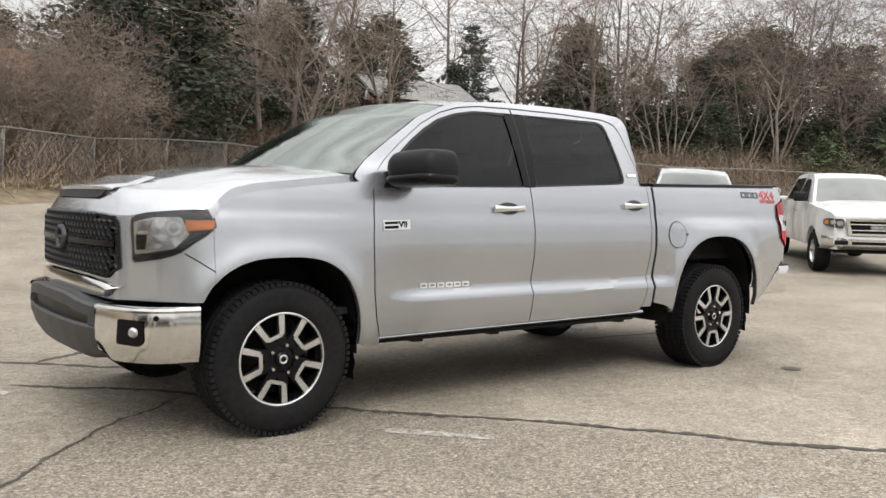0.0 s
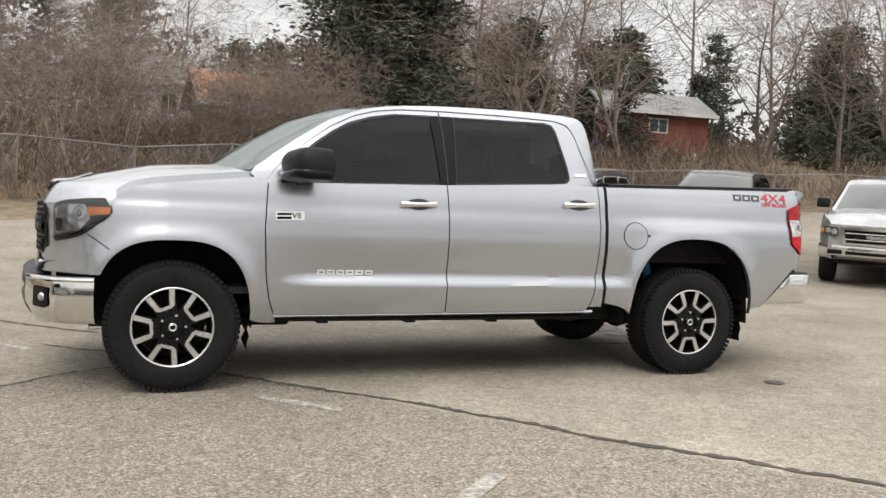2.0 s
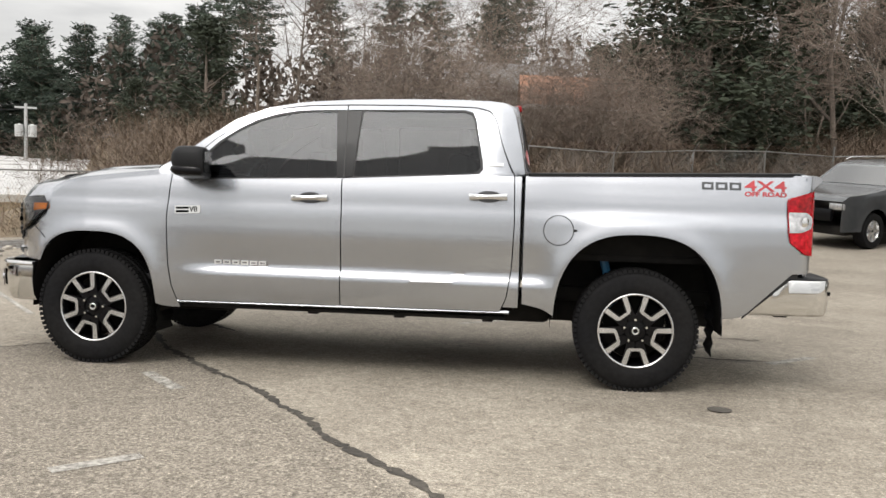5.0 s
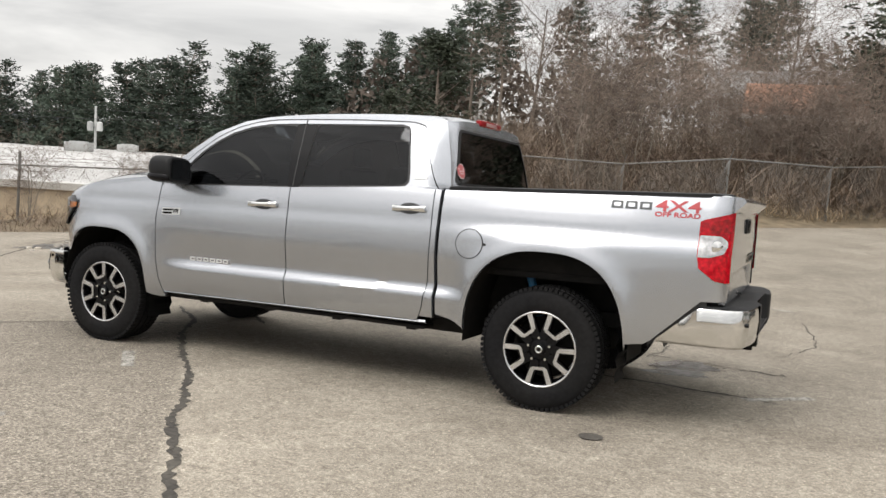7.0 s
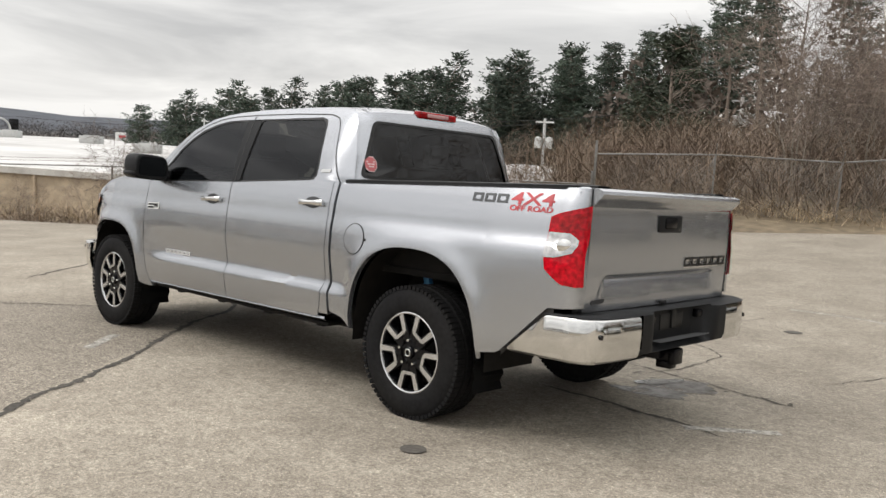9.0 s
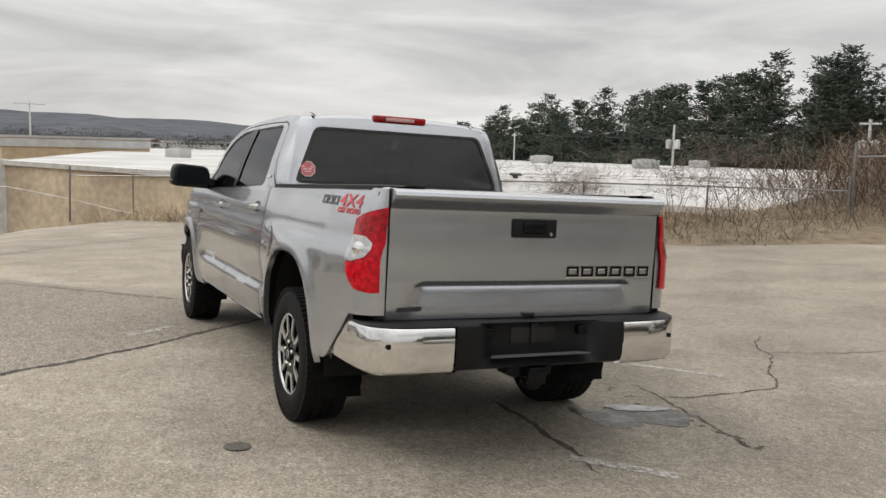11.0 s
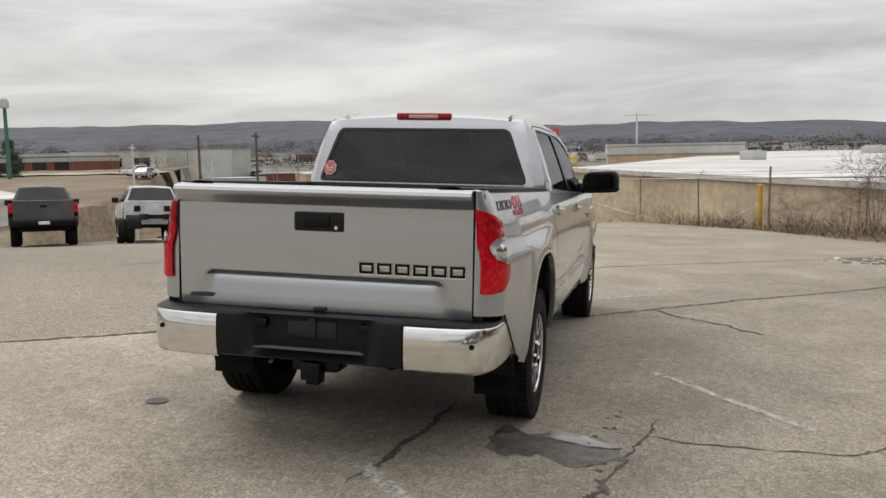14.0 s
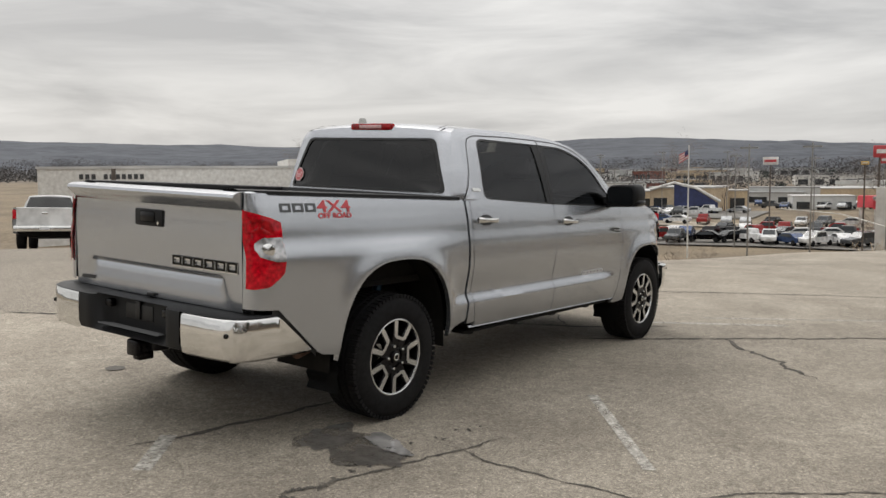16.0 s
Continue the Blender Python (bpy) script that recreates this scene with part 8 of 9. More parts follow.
def suv(label, paint, m, group=""):
    root = thing("suv", label, "suv", m, group)
    r, wb = 0.36, 2.75
    prof = [(-0.85, 0.95), (-0.75, 1.05), (0.45, 1.18), (1.10, 1.62), (1.6, 1.70), (2.9, 1.70), (3.45, 1.62), (3.75, 1.15), (3.80, 0.9)]
    def top(x):
        return lerp_list(x, [p[0] for p in prof], [p[1] for p in prof])
    def low(x):
        for cx in (0.0, wb):
            u = abs(x - cx) / (r + 0.07)
            if u < 1:
                return max(0.36, r + (r + 0.08) * math.sqrt(1 - u * u))
        return 0.36
    bm = bmesh.new()
    for side in (-1, 1):
        xs = sorted(set(np.round(np.linspace(-0.85, 3.8, 40), 3)) | {round(cx + (r + 0.07) * math.cos(a) * 0.999, 3) for cx in (0.0, wb) for a in np.linspace(0, math.pi, 15)})
        def half(x, z):
            y = 0.93 if z < 1.05 else 0.93 - 0.36 * (z - 1.05)
            return y - (0.5 * (-x - 0.3) ** 1.7 if x < -0.3 else 0) - (0.25 * (x - 3.3) ** 1.7 if x > 3.3 else 0)
        rows = [[(x, side * half(x, low(x) + t * (top(x) - low(x))), low(x) + t * (top(x) - low(x))) for x in xs] for t in np.linspace(0, 1, 11)]
        sheet(bm, rows)
    sheet(bm, [[(x, y * (half(x, top(x))), top(x)) for y in np.linspace(-1, 1, 7)] for x in np.linspace(-0.85, 3.8, 40)])
    body = part("body", bm, paint, root)
    for side in (-1, 1):
        for pts in ([(0.75, 1.13), (1.55, 1.13), (1.55, 1.58), (1.15, 1.53)], [(1.65, 1.13), (2.55, 1.13), (2.55, 1.60), (1.65, 1.60)], [(2.65, 1.15), (3.45, 1.18), (3.25, 1.56), (2.65, 1.59)]):
            bm = bmesh.new()
            fan(bm, resample(rounded(pts, 0.05), 24), tuple(np.mean(pts, axis=0)), lambda u, v: (u, side * (0.93 - 0.36 * max(0, v - 1.05) + 0.012 - (0.25 * (u - 3.3) ** 1.7 if u > 3.3 else 0)), v), 2)
            part("side_window", bm, GLASS_DARK, body, away=(1.5, 0, 0.8))
            bm = bmesh.new()
            tube(bm, [(u, side * (0.93 - 0.36 * max(0, v - 1.05) + 0.014), v) for u, v in rounded(pts, 0.05)], 0.012, 4)
            part("window_trim", bm, CHROME, body)
        bm = bmesh.new()
        tube(bm, [(1.2, side * 0.62, 1.70), (1.4, side * 0.62, 1.75), (3.1, side * 0.62, 1.75), (3.3, side * 0.62, 1.69)], 0.016, 5)
        part("roof_rail", bm, CHROME, body)
        bm = bmesh.new()
        box(bm, (-0.84, min(side * 0.45, side * 0.78), 0.78), (-0.55, max(side * 0.45, side * 0.78), 0.92), 0.03)
        part("headlight", bm, WHITE_LENS, root)
        bm = bmesh.new()
        box(bm, (0.62, min(side * 0.92, side * 1.08), 1.10), (0.74, max(side * 0.92, side * 1.08), 1.24), 0.03)
        part("door_mirror", bm, paint, root)
    bm = bmesh.new()
    sheet(bm, [[(0.52 + t * 0.55, y * (0.80 - 0.14 * t), 1.235 + t * 0.375) for y in np.linspace(-1, 1, 7)] for t in np.linspace(0, 1, 5)])
    part("windshield", bm, GLASS_PALE, body, away=(1.5, 0, 0.8))
    bm = bmesh.new()
    box(bm, (-0.90, -0.55, 0.55), (-0.80, 0.55, 0.80), 0.03)
    part("grille", bm, GLOSS_BLACK, root)
    for cx in (0.0, wb):
        for side in (-1, 1):
            wheel_parts(root, cx, side, r, 0.23, 0.79, MACHINED)
    bm = bmesh.new()
    box(bm, (-0.7, -0.75, 0.28), (3.6, 0.75, 0.45), 0.02)
    part("underbody", bm, DARK, root)
    return root


def on_lot(x, y, heading):
    """Pose of a vehicle whose front axle stands at x, y; heading: the compass angle from +y of its nose."""
    a = radians(heading)
    f = Vector((math.sin(a), math.cos(a)))
    z0, z1 = lot_z(x, y), lot_z(x - 3.7 * f.x, y - 3.7 * f.y)
    pitch = math.degrees(math.atan2(z1 - z0, 3.7))
    mx, my = x - 1.85 * f.x, y - 1.85 * f.y
    roll = math.degrees(math.atan2(lot_z(mx + 0.85 * f.y, my - 0.85 * f.x) - lot_z(mx - 0.85 * f.y, my + 0.85 * f.x), 1.7))
    return pose(x, y, z0 + 0.005, 0, 0, 90 - heading + 180) @ pose(0, 0, 0, 0, -pitch, 0) @ pose(0, 0, 0, roll, 0, 0)


ROW = "trucks parked in a row by the fence"
parked_pickup("white crew-cab pickup with chrome grille and bumper", P_WHITE, on_lot(15.0, 3.4, 228), group=ROW)
parked_pickup("pale silver pickup with chrome bumper and dark grille", P_SILVER, on_lot(12.9, 5.9, 229), group=ROW)
parked_pickup("dark grey pickup with chrome bumper beside other trucks", P_GREY, on_lot(11.3, 9.1, 231), group=ROW)
suv("dark grey suv with roof rails beside parked trucks", P_GREY, on_lot(9.0, 12.0, 232), group=ROW)
LOWER = "trucks parked along the lower edge of the lot"
parked_pickup("black lifted heavy pickup with flared wheel arches", P_BLACK, on_lot(-17.9, -8.9, 232), GLOSS_BLACK, mat("dark_wheel", (0.10, 0.10, 0.105), 0.4, 0.6), 0.13, "bed", LOWER, True)
parked_pickup("black pickup with chrome bumpers at the lot edge", P_BLACK, on_lot(-28.5, -17.5, 226), CHROME, MACHINED, 0.02, "bed", LOWER)
parked_pickup("white heavy chassis-cab truck without a bed", P_WHITE, on_lot(-20.5, -18.1, 230), BLACK_PLASTIC, MACHINED, 0.10, "chassis", LOWER)
parked_pickup("granite grey pickup at the lot edge", P_GREY, on_lot(-17.4, -20.1, 230), GLOSS_BLACK, MACHINED, 0.06, "bed", LOWER)
parked_pickup("black pickup with chrome rear bumper at the lot edge", P_BLACK, on_lot(-16.9, -23.8, 224), CHROME, MACHINED, 0.02, "bed", LOWER)
parked_pickup("black flatbed truck with a headache rack", P_BLACK, on_lot(-11.0, -24.6, 213), GLOSS_BLACK, MACHINED, 0.08, "flatbed", LOWER)
parked_pickup("white pickup with chrome rear bumper at the lot edge", P_WHITE, on_lot(-15.4, -25.95, 228), CHROME, MACHINED, 0.02, "bed", LOWER)
parked_pickup("white pickup parked on the lower lot", P_WHITE, on_lot(-9.8, -27.7, 213), CHROME, MACHINED, 0.02, "bed", LOWER)
parked_pickup("white pickup turned across the lower lot", P_WHITE, on_lot(-2.2, -19.4, 262), CHROME, MACHINED, 0.02, "bed", LOWER)


# ---------------------------------------------------------------- buildings
BLOCKWALL = mat("stained_block_wall", (0.58, 0.48, 0.345), 0.95, var=0.18, scale=3, color2=(0.36, 0.285, 0.205), coarse=0.22, bump=0.3, dist=0.02)
ROOF_WHITE = mat("white_roof_membrane", (0.56, 0.555, 0.545), 0.8, var=0.12, scale=0.5, color2=(0.36, 0.35, 0.335), coarse=0.09)
BRICK = mat("red_brick_wall", (0.20, 0.075, 0.055), 0.95, var=0.3, scale=9, color2=(0.14, 0.05, 0.04), coarse=1.0)
SHINGLE = mat("grey_shingle_roof", (0.27, 0.27, 0.265), 0.95, var=0.25, scale=6, color2=(0.19, 0.185, 0.18), coarse=0.8)
SHINGLE_TAN = mat("rusty_brown_roof", (0.32, 0.165, 0.105), 0.95, var=0.25, scale=5, color2=(0.22, 0.115, 0.075), coarse=0.6)
SIDING = mat("white_siding", (0.62, 0.61, 0.58), 0.8, var=0.1, scale=3, color2=(0.50, 0.48, 0.45))
BROWN_WALL = mat("brown_board_wall", (0.13, 0.10, 0.075), 0.95, var=0.25, scale=4, color2=(0.09, 0.065, 0.05), coarse=0.6)
TAN = mat("tan_stucco", (0.50, 0.40, 0.27), 0.9, var=0.12, scale=2, color2=(0.40, 0.31, 0.21), coarse=0.3)
RED_ROOF = mat("red_metal_roof", (0.50, 0.035, 0.045), 0.5, var=0.1, scale=3, color2=(0.40, 0.03, 0.04))
BLUE_WALL = mat("dark_blue_panel", (0.03, 0.04, 0.12), 0.5, var=0.1, scale=3)
GREY_WALL = mat("pale_grey_panel", (0.50, 0.51, 0.50), 0.8, var=0.1, scale=1, color2=(0.42, 0.42, 0.41), coarse=0.2, random_ob=0.25)
WINDOW = mat("dark_window", (0.03, 0.035, 0.04), 0.12, var=0.1, scale=2)
ASPHALT = mat("lower_asphalt", (0.17, 0.16, 0.145), 0.95, var=0.2, scale=2, color2=(0.12, 0.112, 0.10), coarse=0.1)
ROADTAN = mat("dusty_road", (0.36, 0.315, 0.25), 0.95, var=0.15, scale=1.0, color2=(0.28, 0.245, 0.195), coarse=0.08)
WOODPOLE = mat("weathered_pole", (0.12, 0.10, 0.085), 0.95, var=0.3, scale=10)
GREEN_TOWER = mat("green_tower_paint", (0.05, 0.17, 0.12), 0.6, var=0.1, scale=4)
SIGN_RED = mat("red_sign_face", (0.50, 0.05, 0.06), 0.4, var=0.08, scale=2)
SIGN_YELLOW = mat("yellow_sign_face", (0.75, 0.45, 0.05), 0.4, var=0.08, scale=2)
SIGN_WHITE = mat("white_sign_face", (0.72, 0.72, 0.70), 0.5, var=0.06, scale=2)


def frame_at(x, y, turn, z):
    return pose(x, y, z, 0, 0, turn)


def window_on(parent, x, y, z, w, h, normal_y, pane_mat=WINDOW, frame_mat=SIDING):
    """A framed window on a wall that faces along local y."""
    bm = bmesh.new()
    s = normal_y
    for a, b, c, d in ((x - w / 2 - 0.07, z - h / 2 - 0.07, x + w / 2 + 0.07, z - h / 2), (x - w / 2 - 0.07, z + h / 2, x + w / 2 + 0.07, z + h / 2 + 0.07), (x - w / 2 - 0.07, z - h / 2, x - w / 2, z + h / 2), (x + w / 2, z - h / 2, x + w / 2 + 0.07, z + h / 2), (x - 0.03, z - h / 2, x + 0.03, z + h / 2)):
        box(bm, (a, min(y, y + s * 0.06), b), (c, max(y, y + s * 0.06), d))
    win = part("window", bm, frame_mat, parent)
    bm = bmesh.new()
    box(bm, (x - w / 2, min(y - s * 0.02, y + s * 0.02), z - h / 2), (x + w / 2, max(y - s * 0.02, y + s * 0.02), z + h / 2))
    part("pane", bm, pane_mat, win)


def gabled_house(name, label, m, w, d, h, rise, wall, roof, windows=(), garage=None):
    root = thing(name, label, "house", m)
    bm = bmesh.new()
    prism(bm, [(-d / 2, -1.0), (d / 2, -1.0), (d / 2, h), (0, h + rise), (-d / 2, h)], -w / 2, w / 2, lambda u, v, q: (q, u, v))
    part("wall", bm, wall, root, smooth=0)
    bm = bmesh.new()
    for s in (-1, 1):
        ridge_p, eave_p = (0, h + rise + 0.10), (s * (d / 2 + 0.45), h - 0.10)
        prism(bm, [ridge_p, eave_p, (eave_p[0], eave_p[1] - 0.16), (0, ridge_p[1] - 0.16)], -w / 2 - 0.4, w / 2 + 0.4, lambda u, v, q: (q, u, v))
    part("roof", bm, roof, root, smooth=0)
    for s in (-1, 1):
        bm = bmesh.new()
        box(bm, (-w / 2 - 0.4, s * (d / 2 + 0.45) - 0.05, h - 0.26), (w / 2 + 0.4, s * (d / 2 + 0.45) + 0.05, h - 0.08))
        part("gutter", bm, SIDING, root)
    for x, z, ww, hh in windows:
        window_on(root, x, -d / 2, z, ww, hh, -1)
    if garage:
        x, ww, hh = garage
        # black panel on the solid wall stands in for the shade inside the carport
        bm = bmesh.new()
        box(bm, (x - ww / 2, -d / 2 - 0.03, 0.0), (x + ww / 2, -d / 2 + 0.1, hh))
        part("carport_opening", bm, SEAL, root)
        for e in (-1, 1):
            bm = bmesh.new()
            box(bm, (x + e * ww / 2 - 0.06, -d / 2 - 0.10, 0), (x + e * ww / 2 + 0.06, -d / 2 + 0.02, hh))
            part("carport_post", bm, SIDING, root)
    return root


hz = land_z(29.5, 41.0)
house = gabled_house("brick_house", "two-storey red brick house with grey roof and dark carport", frame_at(28.9, 39.2, -14, 3.0), 6.0, 6.0, 3.6, 1.2, BRICK, SHINGLE, ((0.0, 2.75, 1.0, 0.7), ), (0.6, 3.4, 1.3))
bm = bmesh.new()
tube(bm, [(-2.9, -3.1, 3.5), (-2.95, -3.1, 0.0)], 0.07, 6)
part("downspout", bm, SIDING, house)
cottage = gabled_house("cottage", "small cottage with a rusty brown roof behind brush", frame_at(3.9, 29.2, 4, 1.2), 3.4, 4.0, 2.9, 1.15, BROWN_WALL, SHINGLE_TAN)
gabled_house("white_house", "white sided house half hidden by trees", frame_at(0.4, 47.5, 8, land_z(0.4, 47)), 4.6, 6.0, 3.0, 1.6, SIDING, SHINGLE, ((-0.9, 1.7, 0.8, 1.1), (0.9, 1.7, 0.8, 1.1)))
gabled_house("grey_house", "grey roofed house among bare trees", frame_at(16.0, 54.0, -6, land_z(16, 54) + 0.6), 9.0, 7.0, 2.8, 1.4, BLOCKWALL, SHINGLE, ((-2, 1.6, 1.0, 1.0), (2, 1.6, 1.0, 1.0)))
gabled_house("low_house", "low pale house behind the bank", frame_at(21.5, 46.5, 20, land_z(21.5, 46.5) + 0.3), 5.0, 5.0, 2.3, 1.0, TAN, SHINGLE)

# basketball hoop and blue bin by the brick house
hoop = thing("basketball_hoop", "white basketball backboard on a pole", "basketball hoop", frame_at(25.2, 37.8, 30, land_z(25.2, 37.8)))
bm = bmesh.new()
tube(bm, [(0, 0.3, -0.3), (0, 0.3, 2.7), (0, 0.02, 3.0)], 0.05, 6)
part("pole", bm, STEEL, hoop)
bm = bmesh.new()
prism(bm, [(0.55 * math.cos(a), 2.55 + (0.75 * math.sin(a) if math.sin(a) > 0 else 0.0)) for a in np.linspace(0, math.pi, 16)], -0.03, 0.03, lambda u, v, d: (u, d, v))
part("backboard", bm, SIGN_WHITE, hoop)
bm = bmesh.new()
ring = [(0.22 * math.cos(a), -0.26 + 0.22 * math.sin(a), 2.72) for a in np.linspace(0, 2 * math.pi, 17)]
tube(bm, ring, 0.012, 5, caps=False)
part("rim", bm, RED_ROOF, hoop)
bm = bmesh.new()
z = land_z(24.6, 36.6)
lathe(bm, [(0.01, z), (0.28, z), (0.36, z + 1.0), (0.40, z + 1.02), (0.38, z + 1.1), (0.01, z + 1.15)], 12, "z", (24.6, 36.6, 0))
solid("rubbish_bin", bm, mat("blue_plastic_bin", (0.02, 0.04, 0.25), 0.5, var=0.1), "blue plastic bin beside the hoop", "bin")

# yellow post and loose cables at the side fence
bm = bmesh.new()
tube(bm, [(-18.94, 4.45, -0.9), (-18.94, 4.45, 0.55)], 0.075, 10)
lathe(bm, [(0.075, 0.55), (0.06, 0.60), (0.001, 0.615)], 10, "z", (-18.94, 4.45, 0))
solid("yellow_post", bm, SIGN_YELLOW, "faded yellow steel post at the fence", "post")
CABLE = mat("pale_cable", (0.62, 0.60, 0.55), 0.6, var=0.15, scale=5)
for pts in ([(-30.0, -6.2, 0.10), (-27.0, -3.1, 0.06), (-25.0, -1.2, -0.26), (-23.7, 0.06, -0.54), (-22.2, 1.46, -0.77)], [(-20.45, 3.2, -0.72), (-19.8, 3.85, -0.42), (-19.2, 4.4, -0.08)]):
    bm = bmesh.new()
    tube(bm, resample(pts, 14, closed=False), 0.018, 6)
    solid("loose_cable", bm, CABLE, "pale cable hanging loose at the fence", "cable")

# big flat-roofed store below the lot
store = thing("warehouse_store", "long flat-roofed store with white roof and stained tan block wall", "building")
P0, P1, Q1, Q2, Q0 = (-10.5, 20.8, -0.02), (-40.0, -3.9, 0.80), (-170, 16, 0.9), (-150, 86, 0.6), (-33, 60, 0.0)
bm = bmesh.new()
n = 27
length = math.dist(P0[:2], P1[:2])
for a, b in ((P1, Q1), (Q0, P0)):
    sheet(bm, [[(a[0], a[1], a[2] - 8), (b[0], b[1], b[2] - 8)], [a, b]])
part("end_wall", bm, BLOCKWALL, store, smooth=0)
bm = bmesh.new()
sheet(bm, [[(P0[0] + (P1[0] - P0[0]) * t, P0[1] + (P1[1] - P0[1]) * t, -9 + (P0[2] + (P1[2] - P0[2]) * t - 0.06 + 9) * v) for t in np.linspace(0, 1, n)] for v in np.linspace(0, 1, 4)])
wall = part("block_wall", bm, BLOCKWALL, store, smooth=0)
nrm = Vector((P1[1] - P0[1], -(P1[0] - P0[0]), 0)).normalized() * -1
if nrm.dot(Vector((9, 0, 0)) - Vector(P0)) < 0:
    nrm = -nrm
for k in (4, 13):
    t = k / (n - 1)
    p = Vector((P0[0] + (P1[0] - P0[0]) * t, P0[1] + (P1[1] - P0[1]) * t, 0))
    top_z = P0[2] + (P1[2] - P0[2]) * t
    bm = bmesh.new()
    tube(bm, [p + nrm * 0.05 + Vector((0, 0, -8)), p + nrm * 0.05 + Vector((0, 0, top_z - 0.1))], 0.06, 6)
    part("downpipe", bm, BLOCKWALL, wall)
bm = bmesh.new()
def lift_pt(p, o, dz):
    return (p[0] + nrm.x * o, p[1] + nrm.y * o, p[2] + dz)
sheet(bm, [[lift_pt(p, o, dz) for p in (P0, tuple((np.array(P0) + np.array(P1)) / 2), P1)] for o, dz in ((0.12, -0.22), (0.14, 0.02), (-0.25, 0.03))])
part("roof_edge", bm, SIDING, store, smooth=0)
bm = bmesh.new()
box(bm, (P1[0] - 0.35, P1[1] - 0.35, -9), (P1[0] + 0.35, P1[1] + 0.35, P1[2] + 0.06))
part("corner_pillar", bm, SIDING, store)
bm = bmesh.new()
cx = tuple(np.mean([P0, P1, Q1, Q2, Q0], axis=0))
fan(bm, resample([P0[:2], P1[:2], Q1[:2], Q2[:2], Q0[:2]], 80), cx[:2], lambda u, v: (u, v, lerp_list(math.hypot(u - P0[0], v - P0[1]), [0, 38.5, 160], [P0[2], P1[2] - 0.05, 0.95])), 6)
part("roof", bm, ROOF_WHITE, store, smooth=0)


def roof_z(x, y):
    return lerp_list(math.hypot(x - P0[0], y - P0[1]), [0, 38.5, 160], [P0[2], P1[2] - 0.05, 0.95])


rnd4 = random.Random(4)
for x, y, s in ((-46, 24, 0.65), (-47, 42, 0.75), (-66, 44, 0.8), (-70, 22, 0.7), (-80, 36, 0.85), (-62, 8, 0.75), (-98, 24, 0.9), (-52, 52, 0.7), (-112, 40, 1.0)):
    bm = bmesh.new()
    box(bm, (-1.2 * s, -0.8 * s, 0), (1.2 * s, 0.8 * s, 0.9 * s), 0.04)
    box(bm, (-0.8 * s, -0.5 * s, 0.9 * s), (0.8 * s, 0.5 * s, 1.0 * s), 0.02)
    for k in range(6):
        box(bm, (-1.0 * s + k * 0.34 * s, -0.83 * s, 0.15), (-0.85 * s + k * 0.34 * s, -0.79 * s, 0.75 * s))
    solid("rooftop_unit", bm, GREY_WALL, "grey air-conditioning unit on a white roof", "rooftop unit", frame_at(x, y, rnd4.uniform(20, 40), roof_z(x, y)), "rooftop units")
bm = bmesh.new()
for k in range(1):
    tube(bm, [(-31.5, 21.0, 0), (-31.5, 21.0, 0.6)], 0.16, 10)
    box(bm, (-31.75, 20.75, 0.58), (-31.25, 21.25, 0.72), 0.03)
solid("roof_vent", bm, GREY_PLASTIC, "dark roof vent on the white roof", "roof vent", pose(0, 0, -0.05))


def farther(root, k):
    """Stands a building k times as far out and as large, seen from the lot."""
    x, y, z = root.matrix_basis.translation
    m = root.matrix_basis.copy()
    m.translation = (8.9 + k * (x - 8.9), k * y, 1.7 + k * (z - 1.7))
    root.matrix_basis = m @ Matrix.Diagonal((k, k, k, 1))


def flat_building(label, x, y, turn, w, d, h, wall, roof=None, z=None, openings=0, band=None, name="town_building", group=""):
    z = land_z(x, y) if z is None else z
    root = thing(name, label, "building", frame_at(x, y, turn, z), group)
    bm = bmesh.new()
    box(bm, (-w / 2, -d / 2, -6.0), (w / 2, d / 2, h))
    part("wall", bm, wall, root, smooth=0)
    bm = bmesh.new()
    box(bm, (-w / 2 - 0.15, -d / 2 - 0.15, h + 0.004), (w / 2 + 0.15, d / 2 + 0.15, h + 0.25))
    part("roof", bm, roof or ROOF_WHITE, root, smooth=0)
    if band:
        bm = bmesh.new()
        box(bm, (-w / 2 - 0.12, -d / 2 - 0.12, h - 1.0), (w / 2 + 0.12, d / 2 + 0.12, h - 0.1))
        part("sign_band", bm, band, root, smooth=0)
    for k in range(openings):
        ww = w / openings
        for s in (-1,):
            bm = bmesh.new()
            box(bm, (-w / 2 + (k + 0.18) * ww, s * d / 2 - 0.06, 0.2), (-w / 2 + (k + 0.82) * ww, s * d / 2 + 0.06, h * 0.62))
            part("window", bm, WINDOW, root, smooth=0)
    return root


# red-roofed tyre store with service bays, its long side towards the lot
shop = flat_building("white service shop with red roof band and bay doors", -94.6, -7.1, 98, 17, 9, 3.3, SIDING, SHINGLE, -4.4, 7, RED_ROOF, "service_shop")
bm = bmesh.new()
prism(bm, [(-1.9, 2.4), (1.9, 2.4), (1.3, 3.6), (-1.3, 3.6)], -10.2, -7.4, lambda u, v, q: (q, u - 1.0, v))
part("entrance_roof", bm, RED_ROOF, shop, smooth=0)
for y in (-2.7, 0.7):
    bm = bmesh.new()
    box(bm, (-10.0, y - 0.12, 0), (-9.76, y + 0.12, 2.45))
    part("post", bm, SIDING, shop)
for k in range(3):
    bm = bmesh.new()
    box(bm, (-6 + k * 5.2, -4.66, 2.55), (-3.2 + k * 5.2, -4.60, 2.95))
    part("lettering_bar", bm, SIGN_WHITE, shop, "pale sign writing")

